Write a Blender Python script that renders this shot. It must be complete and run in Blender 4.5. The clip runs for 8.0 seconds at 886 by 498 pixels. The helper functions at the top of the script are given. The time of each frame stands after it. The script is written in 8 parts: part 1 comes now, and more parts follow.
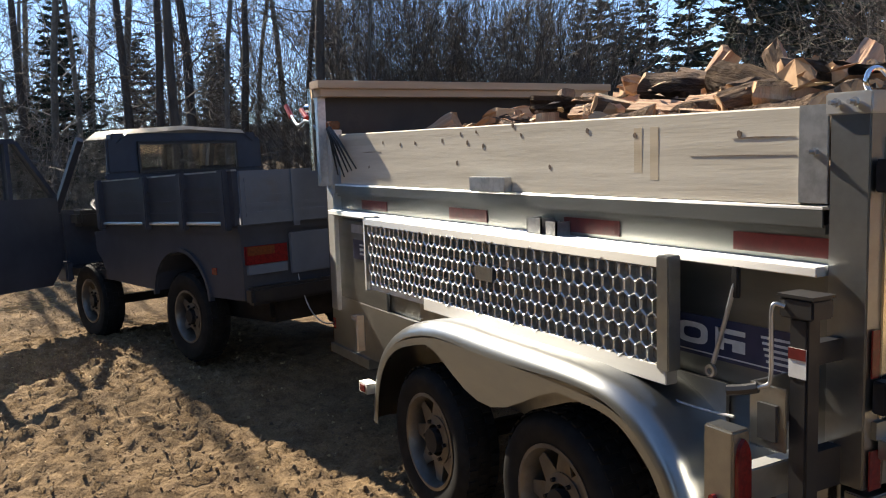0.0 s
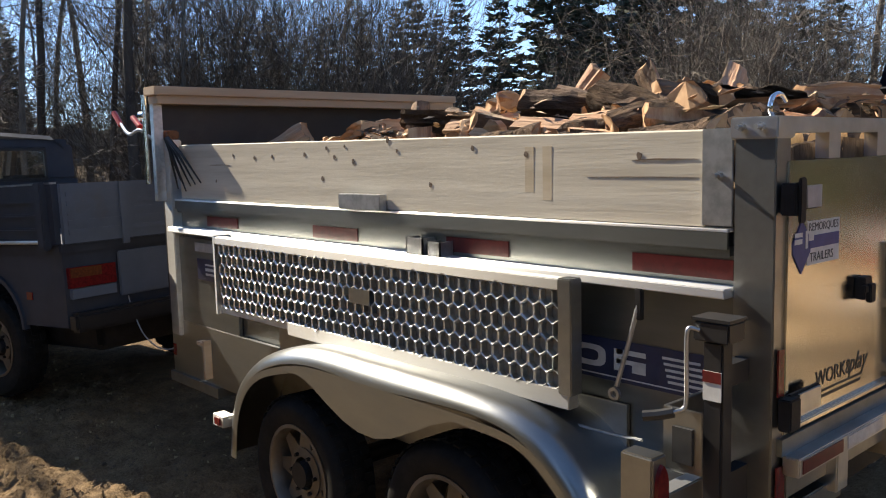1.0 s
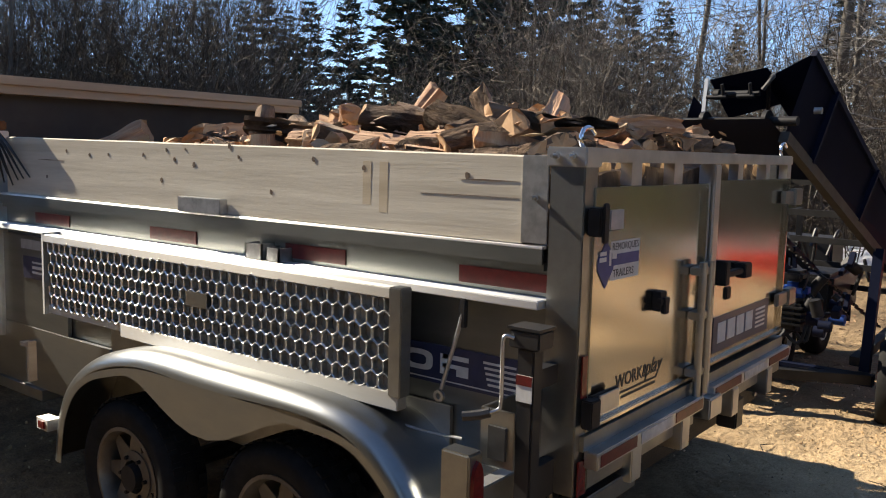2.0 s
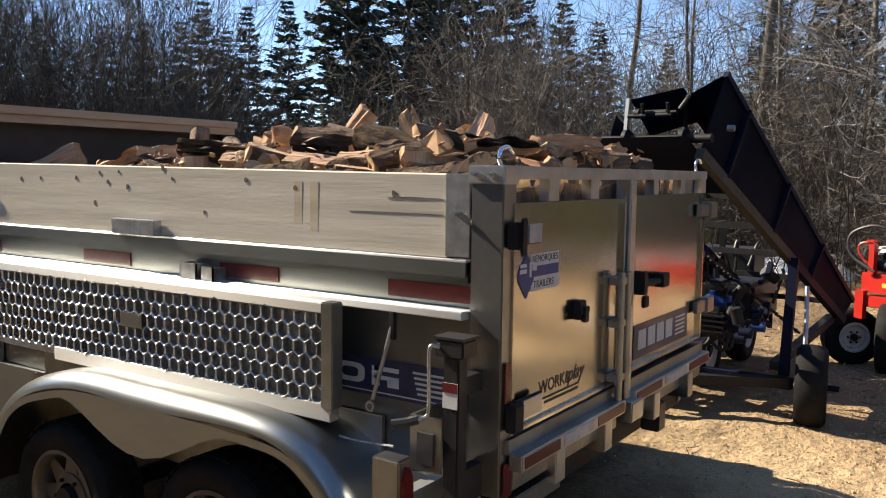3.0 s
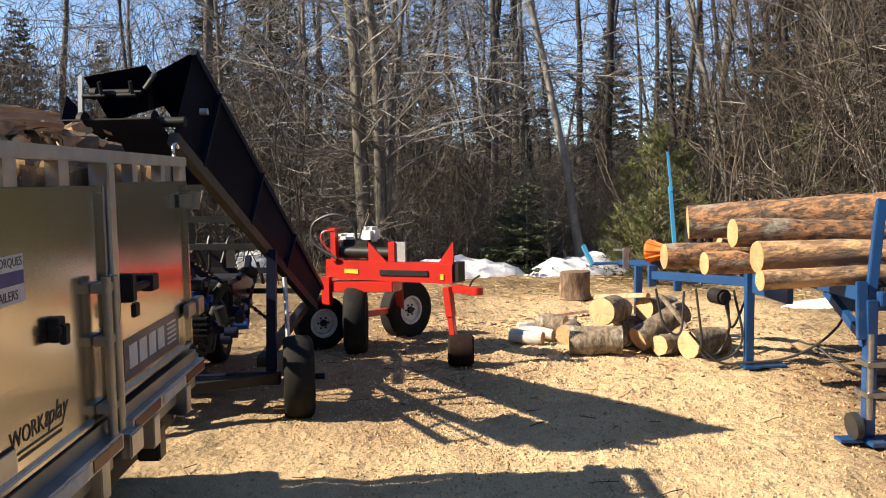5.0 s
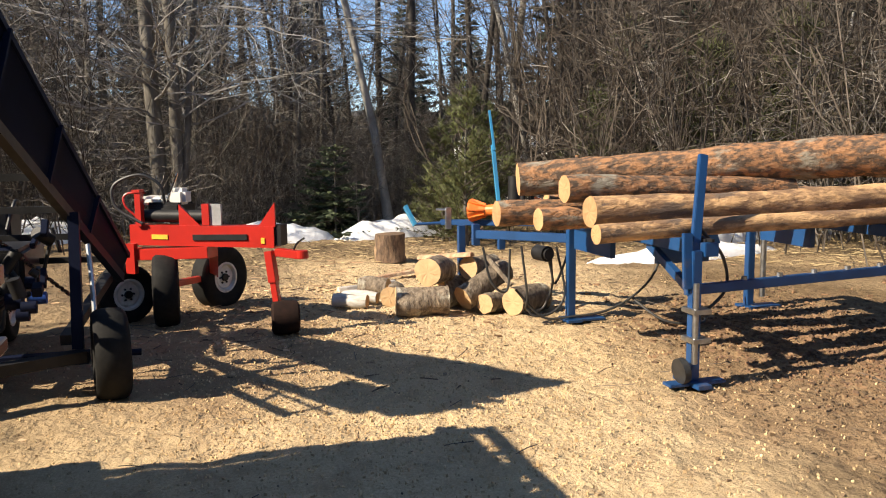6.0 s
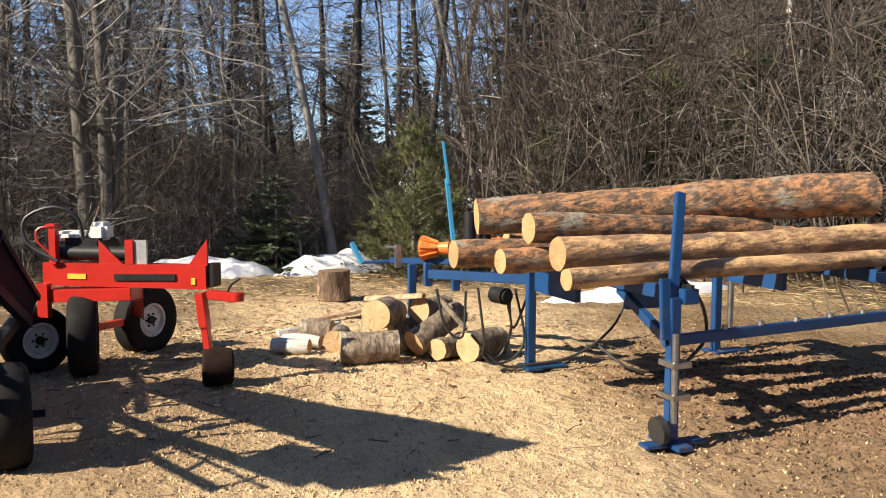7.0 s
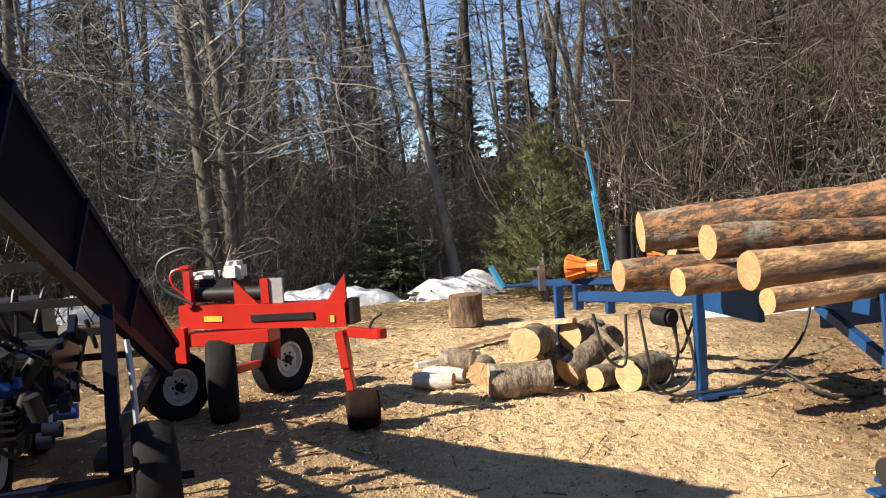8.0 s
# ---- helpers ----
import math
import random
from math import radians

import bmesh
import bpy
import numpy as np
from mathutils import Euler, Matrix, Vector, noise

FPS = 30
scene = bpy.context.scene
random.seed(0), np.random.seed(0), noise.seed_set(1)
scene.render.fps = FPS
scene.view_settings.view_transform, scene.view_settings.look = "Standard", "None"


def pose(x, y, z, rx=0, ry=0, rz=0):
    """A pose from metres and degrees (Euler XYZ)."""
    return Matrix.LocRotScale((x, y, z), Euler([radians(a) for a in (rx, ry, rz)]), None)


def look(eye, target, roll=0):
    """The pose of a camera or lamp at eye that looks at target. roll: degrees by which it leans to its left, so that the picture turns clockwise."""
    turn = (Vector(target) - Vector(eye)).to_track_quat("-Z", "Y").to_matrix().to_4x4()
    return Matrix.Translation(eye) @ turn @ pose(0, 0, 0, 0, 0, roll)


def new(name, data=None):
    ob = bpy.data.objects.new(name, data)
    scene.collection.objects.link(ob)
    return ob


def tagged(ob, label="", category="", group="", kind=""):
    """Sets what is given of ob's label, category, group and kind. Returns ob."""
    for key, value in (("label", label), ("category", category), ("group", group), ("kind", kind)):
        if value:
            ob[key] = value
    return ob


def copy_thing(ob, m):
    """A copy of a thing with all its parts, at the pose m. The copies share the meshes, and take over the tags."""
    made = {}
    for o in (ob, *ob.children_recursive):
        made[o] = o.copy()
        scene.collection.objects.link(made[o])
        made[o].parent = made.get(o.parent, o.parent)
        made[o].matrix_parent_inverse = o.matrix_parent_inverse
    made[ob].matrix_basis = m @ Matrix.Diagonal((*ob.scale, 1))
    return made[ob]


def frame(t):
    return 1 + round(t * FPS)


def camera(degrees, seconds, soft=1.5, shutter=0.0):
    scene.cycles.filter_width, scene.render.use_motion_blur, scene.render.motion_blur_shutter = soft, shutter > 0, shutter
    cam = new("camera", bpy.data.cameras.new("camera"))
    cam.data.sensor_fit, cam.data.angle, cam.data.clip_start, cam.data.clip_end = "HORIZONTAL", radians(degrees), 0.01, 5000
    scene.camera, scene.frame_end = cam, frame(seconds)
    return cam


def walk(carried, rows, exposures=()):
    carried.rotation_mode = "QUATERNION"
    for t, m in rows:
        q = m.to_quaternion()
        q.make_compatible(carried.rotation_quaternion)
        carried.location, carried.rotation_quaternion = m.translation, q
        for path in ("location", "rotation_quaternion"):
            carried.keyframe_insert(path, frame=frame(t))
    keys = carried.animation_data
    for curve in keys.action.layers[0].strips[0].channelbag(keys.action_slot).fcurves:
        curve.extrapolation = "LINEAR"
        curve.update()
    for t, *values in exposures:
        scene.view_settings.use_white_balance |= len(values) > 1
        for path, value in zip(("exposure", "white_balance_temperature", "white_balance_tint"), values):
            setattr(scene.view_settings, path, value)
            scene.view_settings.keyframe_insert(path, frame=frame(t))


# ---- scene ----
cam = camera(55.2, 8.0, soft=1.1)
METRES, EYE, TILT, LEAN, TURN = 2.683, 1.5, 0.0, 0.0, -31.5
PATH = [
    (0, (-0.139, 0.087, 1.493), (0.824, 1.825, 1.266), -1.8),
    (0.5, (-0.136, 0.285, 1.513), (0.882, 1.98, 1.208), -1.1),
    (1, (-0.251, 0.386, 1.541), (1.072, 1.869, 1.316), -1.4),
    (1.5, (-0.308, 0.367, 1.61), (1.234, 1.619, 1.374), 0.0),
    (1.7, (-0.314, 0.321, 1.599), (1.246, 1.55, 1.365), 1.0),
    (2.8, (-0.39, 0.184, 1.582), (1.208, 1.372, 1.402), 1.2),
    (3, (-0.397, 0.146, 1.59), (1.254, 1.261, 1.412), 0.7),
    (3.5, (-0.311, 0.025, 1.597), (1.512, 0.818, 1.382), -1.0),
    (4, (-0.219, 0.026, 1.582), (1.71, 0.477, 1.301), -0.6),
    (4.5, (-0.131, 0.223, 1.554), (1.848, 0.407, 1.336), -0.5),
    (4.7, (-0.068, 0.328, 1.539), (1.921, 0.393, 1.347), -0.6),
    (5.8, (0.269, 0.65, 1.438), (2.208, 0.215, 1.216), -1.1),
    (6, (0.315, 0.679, 1.441), (2.219, 0.123, 1.188), -0.6),
    (6.5, (0.516, 0.695, 1.428), (2.387, 0.024, 1.206), -0.2),
    (7, (0.838, 0.579, 1.453), (2.707, -0.107, 1.272), 0.1),
    (7.5, (1.138, 0.616, 1.47), (3.028, -0.012, 1.291), -1.4),
    (8, (1.395, 0.692, 1.483), (3.339, 0.245, 1.344), -3.8),
]
walk(cam, [(t, look(eye, target, roll)) for t, eye, target, roll in PATH], [(0.0, 1.38, 7200, 10), (1.0, 1.28, 7250, 10), (1.5, 1.08, 7250, 10), (3.0, 1.18, 7300, 10), (3.6, 1.08, 7400, 10), (4.5, 1.25, 7600, 10), (6.0, 0.98, 7500, 10), (7.0, 0.97, 7300, 10), (8.0, 1.0, 7250, 10)])

# ---- world and sun ----
SUN_DIR = Vector((-0.17, 1.36, 1.0)).normalized()
SUN_ELEV = math.asin(SUN_DIR.z)
SUN_AZ = math.atan2(SUN_DIR.x, SUN_DIR.y)

world = bpy.data.worlds.new("sky_world")
scene.world = world
world.use_nodes = True
wn = world.node_tree
sky = wn.nodes.new("ShaderNodeTexSky")
sky.sky_type = "NISHITA"
sky.sun_disc = False
sky.sun_elevation = SUN_ELEV
sky.sun_rotation = SUN_AZ
sky.air_density, sky.dust_density, sky.ozone_density = 1.0, 0.0, 4.0
sky.altitude = 4000
wn.nodes["Background"].inputs["Strength"].default_value = 0.120
wn.links.new(sky.outputs["Color"], wn.nodes["Background"].inputs["Color"])

sun_data = bpy.data.lights.new("sun", "SUN")
sun_data.energy = 5.0
sun_data.angle = radians(0.53)
sun_data.color = (1.0, 0.93, 0.82)
sun = new("sun", sun_data)
sun.matrix_world = Matrix.Translation((0, 0, 30)) @ SUN_DIR.to_track_quat("Z", "Y").to_matrix().to_4x4()


# ---- materials ----
def material(name, base=(0.5, 0.5, 0.5), rough=0.6, metal=0.0, second=None, scale=6.0, detail=6.0, spread=(0.35, 0.65),
             bump=0.0, bump_scale=40.0, bump_dist=0.01, stretch=(1, 1, 1), rough_var=0.0, grime=None, grime_scale=1.5,
             grime_at=(0.55, 0.75), island=0.0, random_hue=0.0, coat=0.0, spec=0.5, brushed=0.0):
    """Principled surface with colour mottling at two scales, wear and fine relief, in object space."""
    m = bpy.data.materials.new(name)
    m.use_nodes = True
    t = m.node_tree
    p = t.nodes["Principled BSDF"]
    p.inputs["Roughness"].default_value = rough
    p.inputs["Metallic"].default_value = metal
    p.inputs["Specular IOR Level"].default_value = spec
    p.inputs["Coat Weight"].default_value = coat
    if brushed:                                   # mill grain runs along y, so that it scatters across it
        grain = t.nodes.new("ShaderNodeCombineXYZ")
        grain.inputs["Y"].default_value = 1.0
        t.links.new(grain.outputs["Vector"], p.inputs["Tangent"])
        p.inputs["Anisotropic"].default_value = brushed
        p.inputs["Anisotropic Rotation"].default_value = 0.25
    co = t.nodes.new("ShaderNodeTexCoord")
    mp = t.nodes.new("ShaderNodeMapping")
    mp.inputs["Scale"].default_value = stretch
    t.links.new(co.outputs["Object"], mp.inputs["Vector"])

    def noisy(sc, det, lo, hi):
        n = t.nodes.new("ShaderNodeTexNoise")
        n.inputs["Scale"].default_value, n.inputs["Detail"].default_value = sc, det
        n.inputs["Roughness"].default_value = 0.62
        t.links.new(mp.outputs["Vector"], n.inputs["Vector"])
        r = t.nodes.new("ShaderNodeMapRange")
        r.inputs["From Min"].default_value, r.inputs["From Max"].default_value = lo, hi
        t.links.new(n.outputs["Fac"], r.inputs["Value"])
        return n, r

    def mix(fac, a, b):
        x = t.nodes.new("ShaderNodeMix")
        x.data_type = "RGBA"
        if fac is not None:
            t.links.new(fac, x.inputs["Factor"])
        for socket, v in ((x.inputs["A"], a), (x.inputs["B"], b)):
            if isinstance(v, tuple):
                socket.default_value = (*v, 1)
            else:
                t.links.new(v, socket)
        return x.outputs["Result"]

    n1, r1 = noisy(scale, detail, *spread)
    colour = mix(r1.outputs["Result"], base, second or tuple(c * 0.78 for c in base))
    if grime:
        _, r2 = noisy(grime_scale, 8, *grime_at)
        colour = mix(r2.outputs["Result"], colour, grime)
    if island or random_hue:
        hsv = t.nodes.new("ShaderNodeHueSaturation")
        if island:
            geo = t.nodes.new("ShaderNodeNewGeometry")
            src = geo.outputs["Random Per Island"]
        else:
            inf = t.nodes.new("ShaderNodeObjectInfo")
            src = inf.outputs["Random"]
        mr = t.nodes.new("ShaderNodeMapRange")
        amount = island or random_hue
        mr.inputs["To Min"].default_value, mr.inputs["To Max"].default_value = 1 - amount, 1 + amount
        t.links.new(src, mr.inputs["Value"])
        t.links.new(mr.outputs["Result"], hsv.inputs["Value"])
        t.links.new(colour, hsv.inputs["Color"])
        colour = hsv.outputs["Color"]
    t.links.new(colour, p.inputs["Base Color"])
    if rough_var:
        rr = t.nodes.new("ShaderNodeMapRange")
        rr.inputs["To Min"].default_value, rr.inputs["To Max"].default_value = max(0.02, rough - rough_var), min(1.0, rough + rough_var)
        t.links.new(n1.outputs["Fac"], rr.inputs["Value"])
        t.links.new(rr.outputs["Result"], p.inputs["Roughness"])
    if bump:
        n3, _ = noisy(bump_scale, 5, 0, 1)
        b = t.nodes.new("ShaderNodeBump")
        b.inputs["Strength"].default_value, b.inputs["Distance"].default_value = bump, bump_dist
        t.links.new(n3.outputs["Fac"], b.inputs["Height"])
        t.links.new(b.outputs["Normal"], p.inputs["Normal"])
    return m


ALU = material("brushed_aluminium", (0.74, 0.74, 0.72), 0.36, 1.0, (0.50, 0.50, 0.49), 5, 8, (0.3, 0.7), 0.05, 160, 0.002, (1, 0.12, 1), 0.08, brushed=0.85)
ALU_DOOR = material("mill_aluminium_door", (0.64, 0.62, 0.57), 0.17, 1.0, (0.56, 0.54, 0.50), 2.5, 6, (0.3, 0.7), 0.05, 5, 0.01, (1, 1, 1), 0.05)
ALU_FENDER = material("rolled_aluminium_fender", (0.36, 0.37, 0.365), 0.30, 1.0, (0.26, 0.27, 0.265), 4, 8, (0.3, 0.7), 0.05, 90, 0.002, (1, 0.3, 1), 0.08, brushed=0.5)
# brighter copy of the aluminium, with the sun's glare put into its colour
ALU_LEDGE = material("mill_aluminium_sun_toned", (0.86, 0.86, 0.84), 0.50, 1.0, (0.76, 0.76, 0.75), 4, 8, (0.3, 0.7), 0.05, 120, 0.002, (1, 0.2, 1), 0.06, brushed=0.92)
ALU_DULL = material("weathered_aluminium", (0.40, 0.41, 0.405), 0.36, 1.0, (0.28, 0.285, 0.28), 7, 8, (0.3, 0.7), 0.08, 120, 0.002, rough_var=0.1)
# darker copy of the aluminium, with dark reflections put into its colour
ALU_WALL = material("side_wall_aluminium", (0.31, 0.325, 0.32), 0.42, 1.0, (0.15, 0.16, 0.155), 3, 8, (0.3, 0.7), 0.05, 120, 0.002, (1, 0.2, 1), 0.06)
GALV = material("galvanised_steel", (0.55, 0.56, 0.57), 0.4, 1.0, (0.38, 0.39, 0.40), 14, 6, (0.4, 0.6), 0.05, 60, 0.003)
STEEL_DARK = material("dark_oily_steel", (0.022, 0.022, 0.024), 0.55, 0.2, (0.012, 0.0115, 0.0115), 9, 6, (0.35, 0.65), 0.2, 90, 0.003, grime=(0.038, 0.032, 0.025), grime_scale=5, grime_at=(0.6, 0.75), spec=0.3)
BLACK_PAINT = material("black_paint", (0.014, 0.014, 0.016), 0.42, 0.0, (0.024, 0.023, 0.022), 6, 6, (0.4, 0.7), 0.08, 70, 0.003, grime=(0.045, 0.04, 0.034), grime_scale=4, grime_at=(0.62, 0.8))
CONV_PAINT = material("dark_blue_black_paint", (0.0055, 0.0085, 0.024), 0.5, 0.0, (0.009, 0.012, 0.027), 4, 6, (0.35, 0.7), 0.08, 60, 0.003, spec=0.1, grime=(0.020, 0.020, 0.022), grime_scale=3, grime_at=(0.7, 0.88))
RUBBER = material("tyre_rubber", (0.0105, 0.0105, 0.0105), 0.75, 0.0, (0.019, 0.0185, 0.0175), 12, 6, (0.4, 0.7), 0.15, 60, 0.004, grime=(0.032, 0.028, 0.023), grime_scale=5, grime_at=(0.6, 0.8), spec=0.14)
CHROME = material("polished_steel", (0.8, 0.8, 0.8), 0.12, 1.0, (0.65, 0.65, 0.65), 20, 4)
RIM_SILVER = material("silver_wheel_rim", (0.20, 0.19, 0.172), 0.40, 0.7, (0.125, 0.115, 0.10), 8, 6, (0.35, 0.65), grime=(0.20, 0.15, 0.10), grime_scale=6, grime_at=(0.55, 0.75))
RIM_WHITE = material("white_painted_rim", (0.70, 0.68, 0.64), 0.5, 0.0, (0.5, 0.47, 0.42), 10, 6, (0.4, 0.7), grime=(0.25, 0.19, 0.13), grime_scale=6, grime_at=(0.6, 0.78))
RED_PAINT = material("red_machine_paint", (0.52, 0.024, 0.016), 0.36, 0.0, (0.40, 0.02, 0.014), 4, 6, (0.35, 0.7), 0.04, 60, 0.002, grime=(0.24, 0.10, 0.06), grime_scale=3.5, grime_at=(0.62, 0.82), coat=0.2)
BLUE_PAINT = material("blue_machine_paint", (0.006, 0.060, 0.19), 0.45, 0.0, (0.006, 0.045, 0.14), 5, 6, (0.35, 0.7), 0.05, 60, 0.002, grime=(0.13, 0.10, 0.075), grime_scale=4, grime_at=(0.63, 0.8), coat=0.15)
LIGHT_BLUE = material("light_blue_paint", (0.035, 0.19, 0.36), 0.45, 0.0, (0.03, 0.25, 0.45), 6, 6)
ORANGE = material("orange_plastic", (0.85, 0.20, 0.035), 0.5, 0.0, (0.7, 0.15, 0.03), 8, 5, (0.4, 0.7), 0.1, 40, 0.004)
YELLOW = material("yellow_sticker", (0.80, 0.55, 0.05), 0.5, 0.0, (0.65, 0.42, 0.05), 30, 4)
WHITE_PLASTIC = material("white_plastic", (0.78, 0.77, 0.74), 0.45, 0.0, (0.62, 0.60, 0.56), 9, 6, grime=(0.35, 0.28, 0.2), grime_scale=7, grime_at=(0.6, 0.8))
RED_LENS = material("red_lens", (0.18, 0.012, 0.011), 0.25, 0.0, (0.12, 0.009, 0.009), 60, 3, (0.4, 0.6), 0.2, 220, 0.002)
RED_TAPE = material("red_reflective_tape", (0.14, 0.014, 0.014), 0.35, 0.0, (0.10, 0.011, 0.011), 30, 4, (0.4, 0.6), 0.1, 260, 0.001)
WHITE_TAPE = material("white_reflective_tape", (0.62, 0.60, 0.56), 0.4, 0.0, (0.45, 0.42, 0.38), 24, 4)
AMBER_LENS = material("amber_lens", (0.11, 0.03, 0.012), 0.25, 0.0, (0.17, 0.05, 0.015), 60, 3)
NAVY = material("navy_sticker", (0.022, 0.03, 0.078), 0.4, 0.0, (0.016, 0.022, 0.058), 15, 4, coat=0.2)
STICKER_WHITE = material("white_sticker_print", (0.62, 0.62, 0.60), 0.45, 0.0, (0.52, 0.52, 0.50), 25, 4)
STICKER_BLUE = material("blue_sticker_print", (0.045, 0.065, 0.21), 0.45, 0.0, (0.035, 0.05, 0.16), 25, 4)
STICKER_GREY = material("grey_sticker", (0.45, 0.45, 0.45), 0.4, 0.3, (0.36, 0.36, 0.36), 25, 4)
INK = material("black_print", (0.02, 0.02, 0.02), 0.5, 0.0, (0.03, 0.03, 0.03), 25, 4)
PLANK = material("weathered_plank", (0.62, 0.57, 0.465), 0.75, 0.0, (0.42, 0.375, 0.295), 9, 9, (0.32, 0.68), 0.3, 55, 0.003, (1.5, 0.09, 1.5), grime=(0.36, 0.27, 0.17), grime_scale=1.3, grime_at=(0.53, 0.72))
PLANK_STAIN = material("tan_glue_stain", (0.56, 0.475, 0.345), 0.75, 0.0, (0.40, 0.325, 0.22), 9, 9, (0.3, 0.7), 0.25, 55, 0.003, (1.5, 0.12, 1.5))
KNOT = material("dark_knot", (0.17, 0.115, 0.075), 0.8, 0.0, (0.08, 0.055, 0.04), 40, 5)
TAN_BOARD = material("tan_wood_cap", (0.55, 0.41, 0.275), 0.7, 0.0, (0.43, 0.31, 0.20), 7, 8, (0.35, 0.65), 0.2, 50, 0.003, (0.1, 1.5, 1.5))
SPLIT_WOOD = material("split_firewood_face", (0.58, 0.365, 0.225), 0.8, 0.0, (0.37, 0.19, 0.105), 16, 10, (0.38, 0.62), 1.0, 55, 0.012, (1.4, 1.4, 0.10), random_hue=0.25, grime=(0.68, 0.52, 0.33), grime_scale=5, grime_at=(0.5, 0.62))
CUT_END = material("sawn_log_end", (0.52, 0.31, 0.15), 0.85, 0.0, (0.40, 0.225, 0.105), 9, 8, (0.35, 0.65), 0.3, 60, 0.004, random_hue=0.14, grime=(0.42, 0.24, 0.11), grime_scale=3, grime_at=(0.6, 0.78))
BARK = material("grey_brown_bark", (0.26, 0.205, 0.15), 0.9, 0.0, (0.10, 0.075, 0.055), 14, 10, (0.40, 0.60), 1.0, 32, 0.02, (1.3, 1.3, 0.7), random_hue=0.2, grime=(0.40, 0.37, 0.30), grime_scale=6.0, grime_at=(0.54, 0.66))
LOG_BARK = material("reddish_log_bark", (0.50, 0.25, 0.12), 0.85, 0.0, (0.13, 0.088, 0.062), 19, 14, (0.41, 0.56), 1.0, 34, 0.025, (1.3, 0.55, 1.3), random_hue=0.16, grime=(0.36, 0.32, 0.25), grime_scale=5.0, grime_at=(0.57, 0.65))
PALE_BARK = material("peeled_log_bark", (0.66, 0.40, 0.20), 0.85, 0.0, (0.24, 0.14, 0.08), 9, 12, (0.41, 0.56), 1.0, 34, 0.02, (1.3, 0.5, 1.3), grime=(0.16, 0.11, 0.08), grime_scale=5.0, grime_at=(0.57, 0.64))
TREE_BARK = material("grey_tree_bark", (0.19, 0.172, 0.145), 0.9, 0.0, (0.085, 0.075, 0.063), 7, 8, (0.35, 0.65), 0.7, 18, 0.02, (1, 1, 0.3), grime=(0.30, 0.29, 0.26), grime_scale=1.8, grime_at=(0.55, 0.7), random_hue=0.2)
TWIG = material("grey_brown_twigs", (0.26, 0.235, 0.205), 0.8, 0.0, (0.08, 0.07, 0.06), 3, 4, (0.35, 0.65), random_hue=0.3)
PALE_TWIG = material("pale_grey_branches", (0.33, 0.318, 0.30), 0.8, 0.0, (0.12, 0.11, 0.10), 3, 4, (0.35, 0.65))
PALE_TRUNK = material("pale_grey_trunk", (0.36, 0.34, 0.305), 0.85, 0.0, (0.20, 0.185, 0.165), 7, 8, (0.35, 0.65), 0.5, 18, 0.015, (1, 1, 0.4), grime=(0.10, 0.09, 0.08), grime_scale=2.5, grime_at=(0.58, 0.72))
DARK_BARK = material("dark_trunk_bark", (0.085, 0.072, 0.06), 0.9, 0.0, (0.04, 0.034, 0.03), 7, 8, (0.35, 0.65), 0.7, 18, 0.02, (1, 1, 0.3), grime=(0.17, 0.16, 0.14), grime_scale=1.8, grime_at=(0.58, 0.72))
TWIG_BROWN = material("red_brown_twigs", (0.125, 0.10, 0.077), 0.8, 0.0, (0.045, 0.035, 0.028), 3, 4, (0.35, 0.65), random_hue=0.25)
NEEDLES = material("spruce_needles", (0.036, 0.056, 0.034), 0.75, 0.0, (0.016, 0.027, 0.019), 2.0, 5, (0.35, 0.65), island=0.3)
SAPLING_GREEN = material("young_spruce_needles", (0.075, 0.10, 0.045), 0.75, 0.0, (0.035, 0.05, 0.025), 3.0, 5, (0.35, 0.65), island=0.35)
PINE_GREEN = material("young_pine_needles", (0.135, 0.148, 0.05), 0.7, 0.0, (0.065, 0.078, 0.03), 3.0, 5, (0.35, 0.65), island=0.35)
SNOW = material("old_snow", (0.90, 0.91, 0.92), 0.6, 0.0, (0.80, 0.80, 0.80), 5, 8, (0.45, 0.7), 0.5, 14, 0.03, grime=(0.42, 0.36, 0.29), grime_scale=3, grime_at=(0.68, 0.8))
TRUCK_PAINT = material("dark_blue_grey_truck_paint", (0.050, 0.057, 0.072), 0.48, 0.0, (0.036, 0.041, 0.053), 3, 6, (0.35, 0.65), grime=(0.068, 0.066, 0.066), grime_scale=2, grime_at=(0.6, 0.8), coat=0.0, spec=0.22)
TRUCK_GREY = material("grey_blue_tailgate_paint", (0.13, 0.155, 0.19), 0.42, 0.0, (0.10, 0.12, 0.15), 3, 6, (0.35, 0.65), grime=(0.13, 0.11, 0.09), grime_scale=2.4, grime_at=(0.55, 0.78))
CLOTH = material("dark_upholstery", (0.05, 0.048, 0.05), 0.9, 0.0, (0.035, 0.034, 0.036), 40, 4)
ENGINE_BLUE = material("bright_blue_engine_cover", (0.015, 0.07, 0.32), 0.4, 0.0, (0.012, 0.05, 0.22), 8, 4)
HOSE = material("black_hydraulic_hose", (0.018, 0.018, 0.018), 0.5, 0.0, (0.03, 0.03, 0.03), 20, 4)
RUST = material("dusty_bare_steel", (0.085, 0.076, 0.064), 0.6, 0.5, (0.06, 0.05, 0.04), 9, 8, (0.35, 0.65), 0.1, 60, 0.003)
DARK_RUST = material("dark_rusty_steel", (0.028, 0.015, 0.012), 0.8, 0.0, (0.012, 0.008, 0.007), 12, 8, (0.35, 0.65), 0.3, 60, 0.004, spec=0.1)
STRAW = material("dry_grass", (0.42, 0.32, 0.17), 0.85, 0.0, (0.28, 0.20, 0.10), 2, 4, island=0.35)
